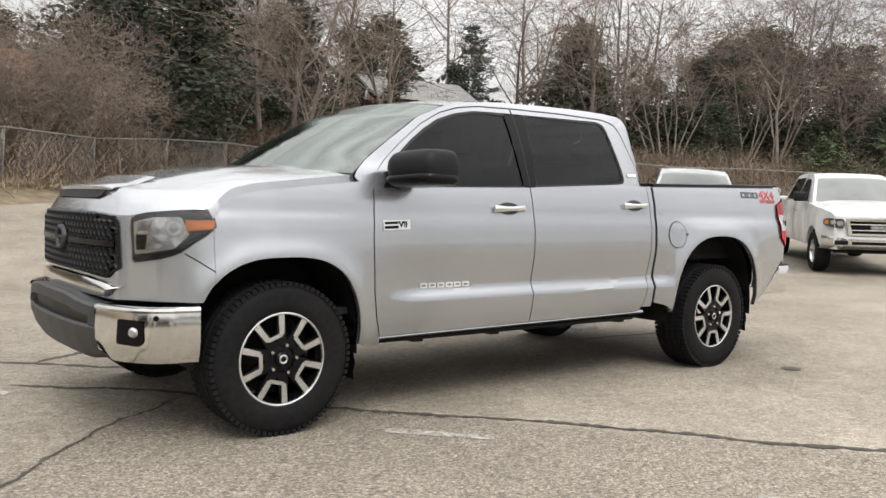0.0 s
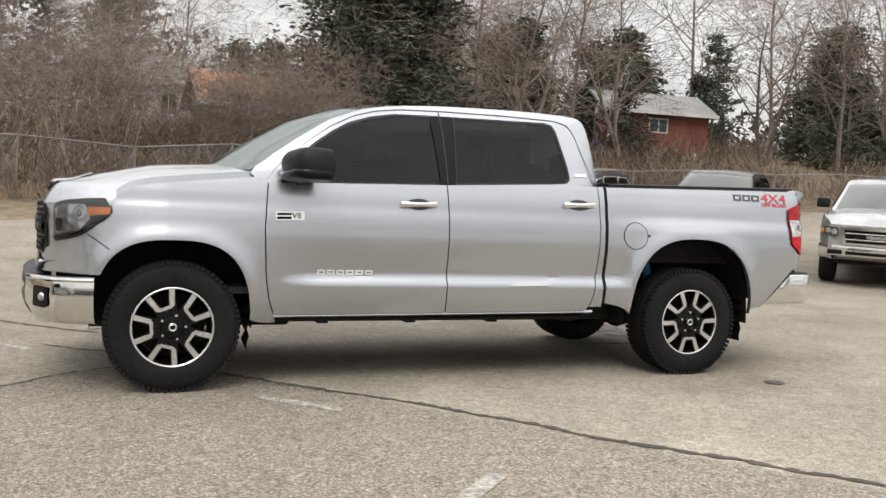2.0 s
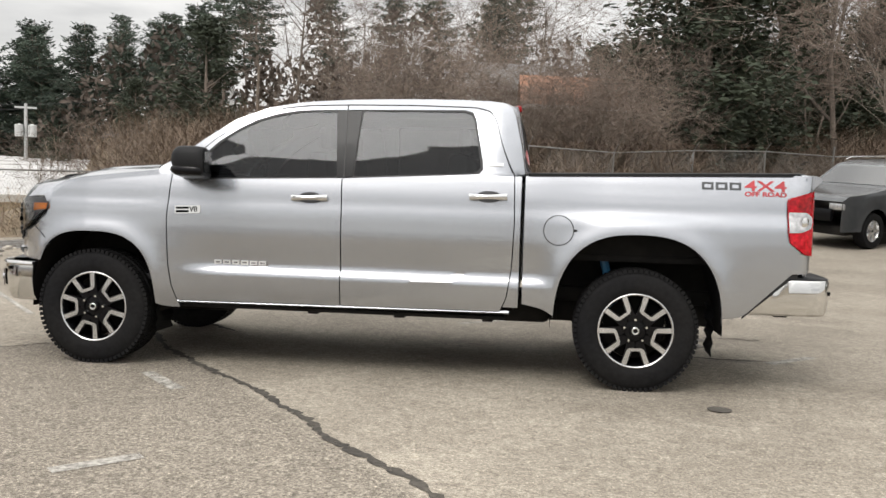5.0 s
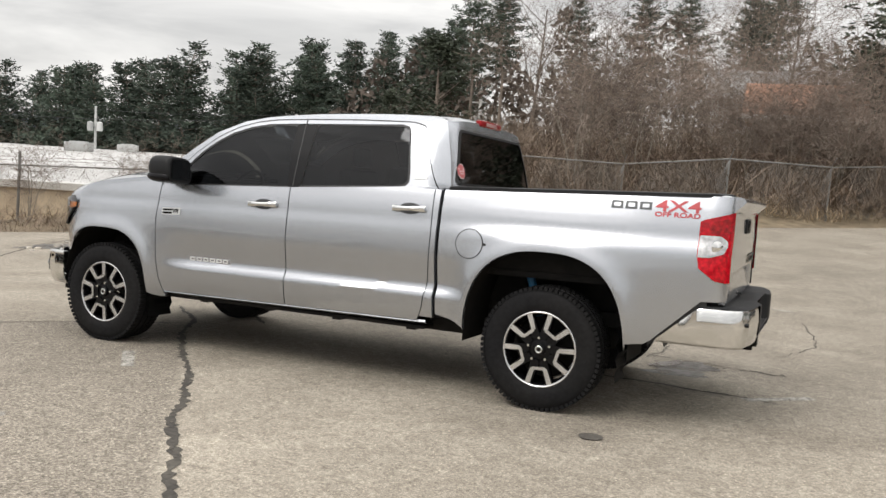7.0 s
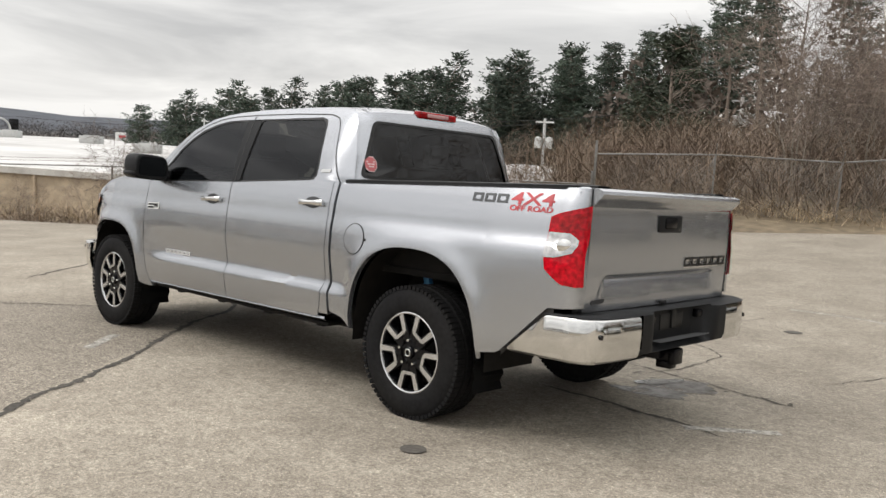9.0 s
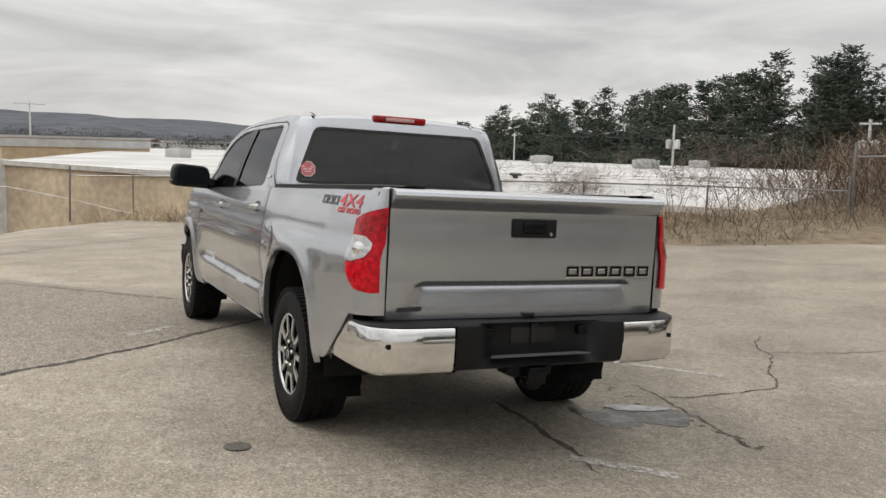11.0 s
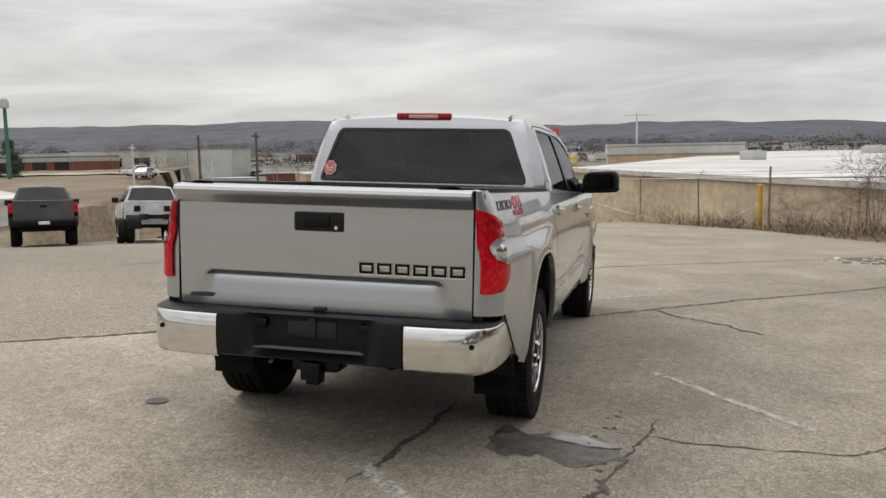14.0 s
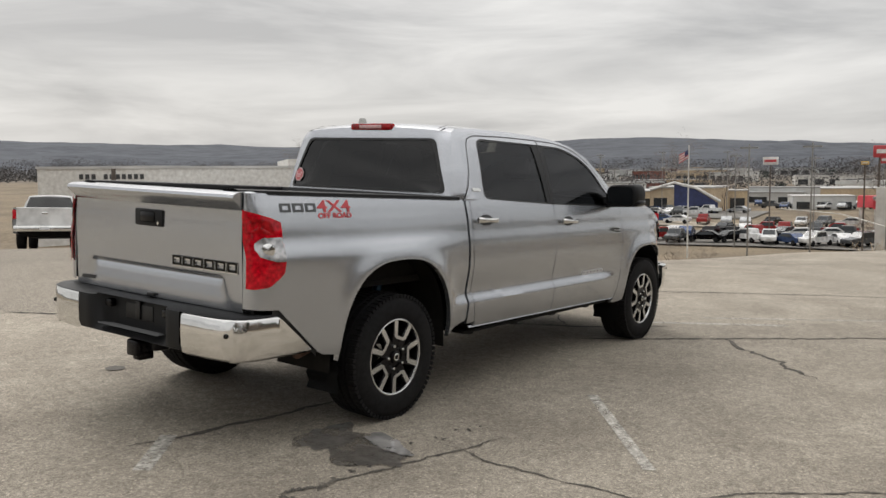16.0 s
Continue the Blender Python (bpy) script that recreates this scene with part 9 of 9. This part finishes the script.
farther(shop, 1.45)
dealer = flat_building("tan and dark blue dealership hall with curved white roof edge", -115.7, -44.8, 100, 9, 12, 3.6, TAN, ROOF_WHITE, -4.0, 3, None, "dealership")
bm = bmesh.new()
prism(bm, [(-1, 0), (5, 0), (5, 1.6), (2, 3.4), (-1, 4.2)], -6.3, -6.02, lambda u, v, q: (u, q, v))
part("blue_front", bm, BLUE_WALL, dealer, smooth=0)
bm = bmesh.new()
tube(bm, [(-4.4, -6.4, 3.4), (-1, -6.4, 4.4), (2, -6.4, 3.7), (5.4, -6.4, 1.8)], 0.2, 6)
part("roof_fascia", bm, SIDING, dealer)
farther(dealer, 1.50)
long_hall = flat_building("long white warehouse with dark sign writing", -64.6, -95.1, 52, 46, 27.7, 4.5, SIDING, ROOF_WHITE, -1.9, 0, None, "warehouse")
for i in range(11):
    if i != 3:
        bm = bmesh.new()
        box(bm, (23.0, -9.7 + i * 0.62, 3.35), (23.05, -9.28 + i * 0.62, 3.9))
        part("lettering_bar", bm, GREY_PLASTIC, long_hall, "dark sign writing")
for i in range(2):
    bm = bmesh.new()
    box(bm, (23.0, -6.0 + i * 0.6, 2.6), (23.05, -5.6 + i * 0.6, 3.0))
    part("lettering_bar", bm, GREY_PLASTIC, long_hall, "dark sign writing")
bm = bmesh.new()
box(bm, (6, 12.6, 4.75), (23.1, 14.1, 5.5))
part("stepped_parapet", bm, SIDING, long_hall, smooth=0)
flat_building("low white flat-roofed shop below the lot edge", -40.3, -56.3, 48, 40, 20, 3.0, SIDING, ROOF_WHITE, -3.6, 0, None, "low_shop")
gabled_house("barn", "tan gabled hall beyond the white store roof", frame_at(-156, 45, 106, -2.2), 7.2, 12, 2.4, 2.6, TAN, TAN)
front = thing("dark_shop_front", "dark timber shop front with a pale arched hoop", "building", frame_at(-133.4, 46.3, 108, 0.2))
bm = bmesh.new()
box(bm, (-3.4, 0, -4), (3.4, 5, 1.6))
part("wall", bm, BROWN_WALL, front, smooth=0)
for x in (-2.9, 2.9):
    bm = bmesh.new()
    box(bm, (x - 0.5, -0.2, 1.604), (x + 0.5, 0.8, 3.4), 0.05)
    part("gable_post", bm, GLOSS_BLACK, front)
bm = bmesh.new()
tube(bm, [(1.9 * math.cos(a), -0.1, 1.7 + 1.7 * math.sin(a)) for a in np.linspace(0, math.pi, 17)], 0.16, 6)
part("arched_hoop", bm, GREY_WALL, front, "pale arched hoop")
box_shop = flat_building("tan boxy shop with dark sign band", -104, 2.0, 96, 16, 8, 2.0, TAN, ROOF_WHITE, 0.2, 0, GREY_WALL, "box_shop")

rnd5 = random.Random(12)
kinds = (("pale flat-roofed shop in the valley", GREY_WALL, ROOF_WHITE), ("tan flat-roofed shop in the valley", TAN, ROOF_WHITE), ("brick shop in the valley", BRICK, SHINGLE), ("white commercial building in the valley", SIDING, ROOF_WHITE), ("dark roofed building in the valley", GREY_WALL, SHINGLE))
for k in range(120):
    az, r = rnd5.uniform(-152, -78), rnd5.uniform(205, 600)
    x, y = 8 + r * math.sin(radians(az)), r * math.cos(radians(az))
    lb, wl, rf = rnd5.choice(kinds)
    flat_building(lb, x, y, rnd5.uniform(60, 130), rnd5.uniform(10, 30), rnd5.uniform(8, 16), rnd5.uniform(2.6, 4.4), wl, rf, land_z(x, y), rnd5.choice((0, 3, 5)), rnd5.choice((None, None, None, GREY_WALL)), "town_building", "town buildings")

# roads and lower lots
def ribbon(name, label, pts, width, material):
    bm = bmesh.new()
    p = resample(pts, 60, closed=False)
    rows = []
    for i, (x, y) in enumerate(p):
        x1, y1 = p[min(i + 1, 59)]
        x0, y0 = p[max(i - 1, 0)]
        l = math.hypot(x1 - x0, y1 - y0)
        nx_, ny_ = -(y1 - y0) / l, (x1 - x0) / l
        rows.append([(x + nx_ * width * e, y + ny_ * width * e, land_z(x + nx_ * width * e, y + ny_ * width * e) + 0.22) for e in np.linspace(-0.5, 0.5, 7)])
    sheet(bm, rows)
    return solid(name, bm, material, label, "road", kind="structure")


ribbon("road_1", "dusty pale road running down into the valley", [(-29, -16.5), (-45, -28), (-75, -45), (-120, -72), (-165, -98), (-230, -130)], 11, ROADTAN)
ribbon("road_2", "grey road through the valley", [(-118, -140), (-132, -80), (-136, -30), (-142, 10)], 10, ROADTAN)
ribbon("road_3", "grey lower parking lot with parked cars", [(-106, -50), (-110, -28), (-112, -2)], 26, ASPHALT)
ribbon("road_4", "grey dealer lot in the valley", [(-156, -98), (-162, -75), (-166, -48)], 26, ASPHALT)


# small cars in the valley
def small_car(label, paint, pickup=False):
    root = thing("car", label, "car", group="cars parked in the valley")
    bm = bmesh.new()
    if pickup:
        prof = [(-2.6, 0.45), (-2.6, 0.95), (-1.3, 1.08), (-0.7, 1.72), (0.9, 1.75), (1.05, 1.1), (2.7, 1.1), (2.7, 0.45)]
    else:
        prof = [(-2.2, 0.35), (-2.25, 0.75), (-1.2, 0.92), (-0.5, 1.40), (0.9, 1.45), (1.7, 1.0), (2.2, 0.95), (2.25, 0.4)]
    prism(bm, rounded(prof, 0.12, 2), -0.88, 0.88, lambda u, v, d: (u, d * (1 - 0.16 * max(0, v - 0.9)), v))
    body = part("body", bm, paint, root)
    for s in (-1, 1):
        bm = bmesh.new()
        g = [(-0.95, 1.10), (-0.55, 1.60), (0.8, 1.62), (0.92, 1.12)] if pickup else [(-0.95, 0.98), (-0.42, 1.32), (0.8, 1.36), (1.35, 1.0)]
        prism(bm, rounded(g, 0.05, 2), 0, 0.02, lambda u, v, d: (u, s * (0.88 * (1 - 0.16 * max(0, v - 0.9)) + d), v))
        part("side_window", bm, WINDOW, body)
    bm = bmesh.new()
    if pickup:
        sheet(bm, [[(-1.28, y, 1.12) for y in (-0.75, 0.75)], [(-0.74, y, 1.70) for y in (-0.68, 0.68)]])
    else:
        sheet(bm, [[(-1.16, y, 0.97) for y in (-0.75, 0.75)], [(-0.55, y, 1.40) for y in (-0.68, 0.68)]])
    part("windshield", bm, WINDOW, body)
    for x in (-1.5, 1.5):
        for s in (-1, 1):
            bm = bmesh.new()
            lathe(bm, [(0.02, s * 0.91), (0.24, s * 0.91), (0.34, s * 0.88), (0.34, s * 0.66)], 16, "y", (x, 0, 0.34))
            part("wheel", bm, RUBBER, root)
    return root


models = [small_car("white sedan parked in the valley", P_WHITE), small_car("silver sedan parked in the valley", P_SILVER), small_car("black sedan parked in the valley", P_BLACK), small_car("white pickup parked in the valley", P_WHITE, True), small_car("red pickup parked in the valley", P_RED, True), small_car("dark blue sedan parked in the valley", P_BLUE), small_car("grey pickup parked in the valley", P_GREY, True)]
made = [False] * len(models)
spots = []
for row, (x0, y0, x1, y1, n) in enumerate(((-99, -42, -104, -8, 13), (-108, -44, -113, -8, 13), (-118, -44, -122, -10, 11), (-132, -74, -140, -20, 14), (-152, -90, -160, -58, 12), (-162, -88, -170, -52, 13), (-188, -90, -196, -30, 16), (-104, -74, -130, -92, 9), (-205, -90, -215, -30, 14))):
    for k in range(n):
        t = (k + 0.5) / n
        spots.append((x0 + (x1 - x0) * t + rnd5.uniform(-1.3, 1.3), y0 + (y1 - y0) * t + rnd5.uniform(-0.7, 0.7), rnd5.choice((5, 20, 95, 186, 172, 100, 150, 60)) + rnd5.uniform(-12, 12)))
for x, y, turn in spots:
    if rnd5.random() < 0.15:
        continue
    i = rnd5.choice((0, 0, 1, 2, 3, 4, 5, 6))
    m = frame_at(x, y, turn, land_z(x, y) + 0.24)
    if made[i]:
        copy_thing(models[i], m)
    else:
        models[i].matrix_basis = m
        made[i] = True

# poles, signs, tower, flag
def utility_pole(x, y, z0, z1, label, r=0.13, arm=0.0, material=WOODPOLE, can=False, turn=0.0):
    z0 = min(z0, land_z(x, y))
    root = thing("utility_pole", label, "pole", frame_at(x, y, turn, 0))
    bm = bmesh.new()
    tube(bm, [(0, 0, z0 - 0.5), (0, 0, z1)], [r, r * 0.7], 8)
    part("shaft", bm, material, root)
    if arm:
        bm = bmesh.new()
        box(bm, (-arm / 2, -0.06, z1 - 0.35), (arm / 2, 0.06, z1 - 0.22))
        part("cross_arm", bm, material, root)
    if can:
        for s in (-1, 1):
            bm = bmesh.new()
            lathe(bm, [(0.01, z1 - 2.3), (0.28, z1 - 2.3), (0.28, z1 - 1.5), (0.01, z1 - 1.4)], 12, "z", (s * 0.42, -0.15, 0))
            part("transformer", bm, GREY_WALL, root)
    return root


utility_pole(-22.9, 62.5, -1.0, 7.1, "grey utility pole with transformers by the pines", 0.2, 1.6, GREY_WALL, True, 20)
utility_pole(-33.0, 50.0, -3.5, 4.6, "grey utility pole with transformers by the pines", 0.15, 1.4, GREY_WALL, True, 30)
utility_pole(-58.0, 54.0, -4, 4.8, "grey utility pole with transformers by the pines", 0.15, 0, GREY_WALL, True, 30)
utility_pole(-75.0, 46.0, -4, 4.0, "thin grey lamp pole", 0.1, 0.9, GREY_WALL)
utility_pole(-53.7, -29.9, -3.5, 3.7, "dark utility pole beside the road", 0.13, 1.2)
utility_pole(-43.0, -28.7, -3.0, 3.3, "dark utility pole beside the road", 0.12, 0)
utility_pole(-57.3, -43.6, -4.0, 3.1, "pale lamp post with square head", 0.14, 0.9, GREY_WALL)
utility_pole(-60.0, -37.5, -4.0, 1.8, "pale lamp post beside the valley road", 0.12, 0.6, GREY_WALL)
utility_pole(-111.5, -2.6, -4.0, 6.7, "pale floodlight pole with a wide cross arm", 0.16, 3.6, GREY_WALL, False, 95)
utility_pole(-125.9, 36.6, -3.0, 5.6, "pale floodlight pole with a wide cross arm", 0.12, 2.6, GREY_WALL, False, 95)
utility_pole(-13.6, -29.7, -3.0, 2.0, "dark wooden pole beside the lower lot", 0.14)
for x, y, h in ((-61.2, -17.4, 3.9), (-61.7, -12.8, 3.9), (-96, -30, 4.0), (-100, -22, 3.6), (-120, -60, 5.0), (-125, -16, 4.5), (-90, -58, 3.2), (-137, -45, 5.5), (-150, -62, 6.0), (-84, -40, 2.5), (-160, -80, 5.5)):
    utility_pole(x, y, -4.5, h, "thin grey lamp pole in the valley", 0.075, 1.4, STEEL, False, 95)
wire_root = thing("power_line", "thin dark power lines between poles", "power line")
for a, b, sag in (((-22.9, 62.5, 6.8), (-58, 54, 4.5), 0.8), ((-58, 54, 4.5), (-110, 40, 3.6), 0.9), ((-22.9, 62.5, 6.8), (30, 70, 9), 1.0), ((-33, 50, 4.2), (-75, 46, 3.8), 0.6), ((-43, -28.7, 3.1), (-130, -110, 6.0), 1.2), ((-57, -43.6, 3.0), (-120, -60, 4.8), 0.8)):
    bm = bmesh.new()
    tube(bm, [(a[0] + (b[0] - a[0]) * t, a[1] + (b[1] - a[1]) * t, a[2] + (b[2] - a[2]) * t - sag * 4 * t * (1 - t)) for t in np.linspace(0, 1, 14)], 0.025, 4)
    part("wire", bm, SEAL, wire_root)


def board_sign(label, x, y, turn, w, z0, z1, base, face, posts=2, bars=1):
    base = min(base, land_z(x, y))
    root = thing("sign_board", label, "sign", frame_at(x, y, turn, 0))
    bm = bmesh.new()
    box(bm, (-w / 2, -0.25, z0), (w / 2, 0.25, z1), 0.05)
    board = part("panel", bm, face, root)
    for k in range(posts):
        px = 0 if posts == 1 else (-w * 0.3 + k * w * 0.6)
        bm = bmesh.new()
        tube(bm, [(px, 0, base), (px, 0, z0)], 0.10, 6)
        part("post", bm, WOODPOLE, root)
    for k in range(bars):
        h = (z1 - z0) / (bars * 2 + 1)
        for s in (-1, 1):
            bm = bmesh.new()
            box(bm, (-w * 0.4, s * 0.255 - 0.02, z0 + h * (2 * k + 1)), (w * 0.4, s * 0.255 + 0.02, z0 + h * (2 * k + 2)))
            part("lettering_bar", bm, SIGN_WHITE if face is not SIGN_WHITE else SIGN_RED, board)
    return root


board_sign("red sign board with pale writing on two posts", -80.5, -10.7, 98, 2.8, 3.0, 4.1, -5, SIGN_RED, 2, 1)
board_sign("yellow sign on a post", -110, -11.5, 98, 2.2, -0.4, 1.0, -5, SIGN_YELLOW, 1, 1)
board_sign("white sign board on a pole", -117.4, -32.2, 98, 2.0, 2.8, 3.9, -5, SIGN_WHITE, 1, 1)
board_sign("red sign board on a pole", -97.5, -13.9, 98, 1.3, 2.6, 3.4, -5, SIGN_RED, 1, 1)
board_sign("small white sign board beyond the store roof", -127.0, 62.7, 118, 2.2, 0.9, 2.3, -5, SIGN_WHITE, 2, 1)
board_sign("small yellow lit sign on a pole", -97.5, -16.1, 98, 0.8, 2.5, 2.85, -5, SIGN_YELLOW, 1, 1)
flag = thing("flagpole", "white flagpole with a striped flag", "flagpole", frame_at(-81, -30.0, 98, -0.4) @ Matrix.Diagonal((0.75, 0.75, 1, 1)))
bm = bmesh.new()
tube(bm, [(0, 0, -8), (0, 0, 5.0)], [0.12, 0.07], 8)
part("pole", bm, SIDING, flag)
for k in range(7):
    bm = bmesh.new()
    sheet(bm, [[(-u, 0.12 * math.sin(u * 3), 3.2 + dz - 0.45 * u) for u in np.linspace(0.05, 1.35, 9)] for dz in (0.5 + k * 0.13, 0.63 + k * 0.13)])
    bmesh.ops.solidify(bm, geom=bm.faces[:], thickness=0.01)
    part("flag_stripe", bm, STICKER_RED if k % 2 == 0 else SIGN_WHITE, flag)
bm = bmesh.new()
sheet(bm, [[(-u, 0.12 * math.sin(u * 3) - 0.03, 4.09 + dz - 0.45 * u) for u in np.linspace(0.05, 0.6, 5)] for dz in (0, 0.52)])
sheet(bm, [[(-u, 0.12 * math.sin(u * 3) + 0.03, 4.09 + dz - 0.45 * u) for u in np.linspace(0.05, 0.6, 5)] for dz in (0, 0.52)])
part("flag_field", bm, BLUE_WALL, flag)
tower = thing("tower", "slim green tower with a pale top platform", "tower", frame_at(-110.7, -103.6, 0, 0))
bm = bmesh.new()
tube(bm, [(0, 0, -9), (0, 0, 11.0)], [0.45, 0.28], 10)
part("shaft", bm, GREEN_TOWER, tower)
bm = bmesh.new()
lathe(bm, [(0.01, 10.6), (0.7, 10.7), (0.75, 11.6), (0.5, 12.2), (0.01, 12.3)], 12, "z")
part("platform", bm, GREY_WALL, tower)
# bare and dark trees in the valley
for x, y, i, s in ((-133, -91, 2, 0.45), (-128, -95, 1, 0.42), (-137, -97, 0, 0.45), (-157, -109, 2, 0.5), (-150, -112, 1, 0.45), (-120, -28, 3, 0.5), (-113, -18, 4, 0.5), (-108, -119, 2, 0.62), (-111, -117, 1, 0.6), (-114, -114, 3, 0.9), (-180, -60, 2, 0.9), (-200, -80, 1, 1.0), (-190, -30, 0, 0.9), (-23.5, -3.2, 4, 0.35), (-24.5, -5.5, 3, 0.3), (-22.8, -7.5, 4, 0.32)):
    stand(i, x, y, s)
for x, y, s in ((-112, -116, 0.85), (-115, -113, 0.95), (-118, -110, 0.9), (-190, -100, 0.7)):
    put(small_evergreen, x, y, s, rnd.uniform(0, 360), False)
# woods on the far slopes: loose clouds of bare twigs and dark clumps
def far_trees(name, label, spots, material, seed, n=46, blade=0.9):
    rnd = random.Random(seed)
    verts, faces = [], []
    for x, y, h, w in spots:
        z = land_z(x, y)
        for _ in range(n):
            a, q, r = rnd.uniform(0, 6.28), rnd.uniform(0.12, 1.0), rnd.uniform(0, 1) ** 0.5
            wide = w * math.sin(math.pi * min(q * 0.85 + 0.12, 1.0)) ** 0.6 * r
            c = Vector((x + wide * math.cos(a), y + wide * math.sin(a), z + q * h))
            s = blade * rnd.uniform(0.5, 1.2)
            u = Vector((rnd.gauss(0, 1), rnd.gauss(0, 1), rnd.gauss(0.4, 1))).normalized() * s
            v = u.cross(Vector((rnd.gauss(0, 1), rnd.gauss(0, 1), rnd.gauss(0, 1)))).normalized() * s * 0.45
            k = len(verts)
            verts += [tuple(c - u), tuple(c + v), tuple(c + u), tuple(c - v)]
            faces.append((k, k + 1, k + 2, k + 3))
    me = bpy.data.meshes.new(name)
    me.from_pydata(verts, [], faces)
    me.materials.append(material)
    return tagged(new(name, me), label, "woods", "", "stuff")


rnd6 = random.Random(6)
FAR_TWIG = mat("far_winter_woods", (0.088, 0.083, 0.082), 0.95, var=0.2, scale=0.3, color2=(0.062, 0.060, 0.062), coarse=0.02, island=0.2)
spots = []
for k in range(1500):
    az = rnd6.uniform(-172, -56)
    r = rnd6.uniform(300, 760)
    spots.append((8 + r * math.sin(radians(az)), r * math.cos(radians(az)), rnd6.uniform(2.5, 5.5) * (1 + r / 1500), rnd6.uniform(3, 7) * (1 + r / 900)))
far_trees("far_woods", "grey-brown winter woods covering the far valley", spots, FAR_TWIG, 61, 80, 0.55)
FAR_DARK = mat("far_evergreens", (0.042, 0.050, 0.046), 0.95, var=0.3, scale=0.3, color2=(0.032, 0.038, 0.036), coarse=0.05, island=0.3)
spots = []
for k in range(55):
    az, r = rnd6.uniform(-172, -60), rnd6.uniform(210, 480)
    if -100 < az < -62 and r < 260:
        continue
    spots.append((8 + r * math.sin(radians(az)), r * math.cos(radians(az)), rnd6.uniform(3, 6.5), rnd6.uniform(1.8, 3.6)))
far_trees("far_evergreens", "dark evergreens scattered through the valley", spots, FAR_DARK, 62, 90, 0.6)
BANK_TWIG = mat("bank_woods", (0.118, 0.096, 0.078), 0.95, var=0.3, scale=0.5, color2=(0.075, 0.06, 0.05), coarse=0.06, island=0.25)
spots = []
for k in range(160):
    az, r = rnd6.uniform(-8, 84), rnd6.uniform(62, 120)
    spots.append((6 + r * math.sin(radians(az)), r * math.cos(radians(az)), rnd6.uniform(3.5, 7.5), rnd6.uniform(1.6, 3.6)))
for k in range(70):
    az, r = rnd6.uniform(-34, 4), rnd6.uniform(64, 100)
    spots.append((6 + r * math.sin(radians(az)), r * math.cos(radians(az)), rnd6.uniform(5, 11), rnd6.uniform(1.8, 3.4)))
far_trees("bank_woods", "brown leafless woods behind the houses", spots, BANK_TWIG, 63, 150, 0.42)
spots = []
for k in range(40):
    x = -98 + 56 * k / 40 + rnd6.uniform(-0.8, 0.8)
    y = lerp_list(x, gx, gy) + rnd6.uniform(9, 15)
    spots.append((x, y, max(3.0, lerp_list(x, gx, gz) - land_z(x, y) - rnd6.uniform(3.0, 6.5)), rnd6.uniform(2.0, 3.0)))
far_trees("pine_woods", "dark green pine woods behind the grove", spots, NEEDLE, 64, 170, 0.5)
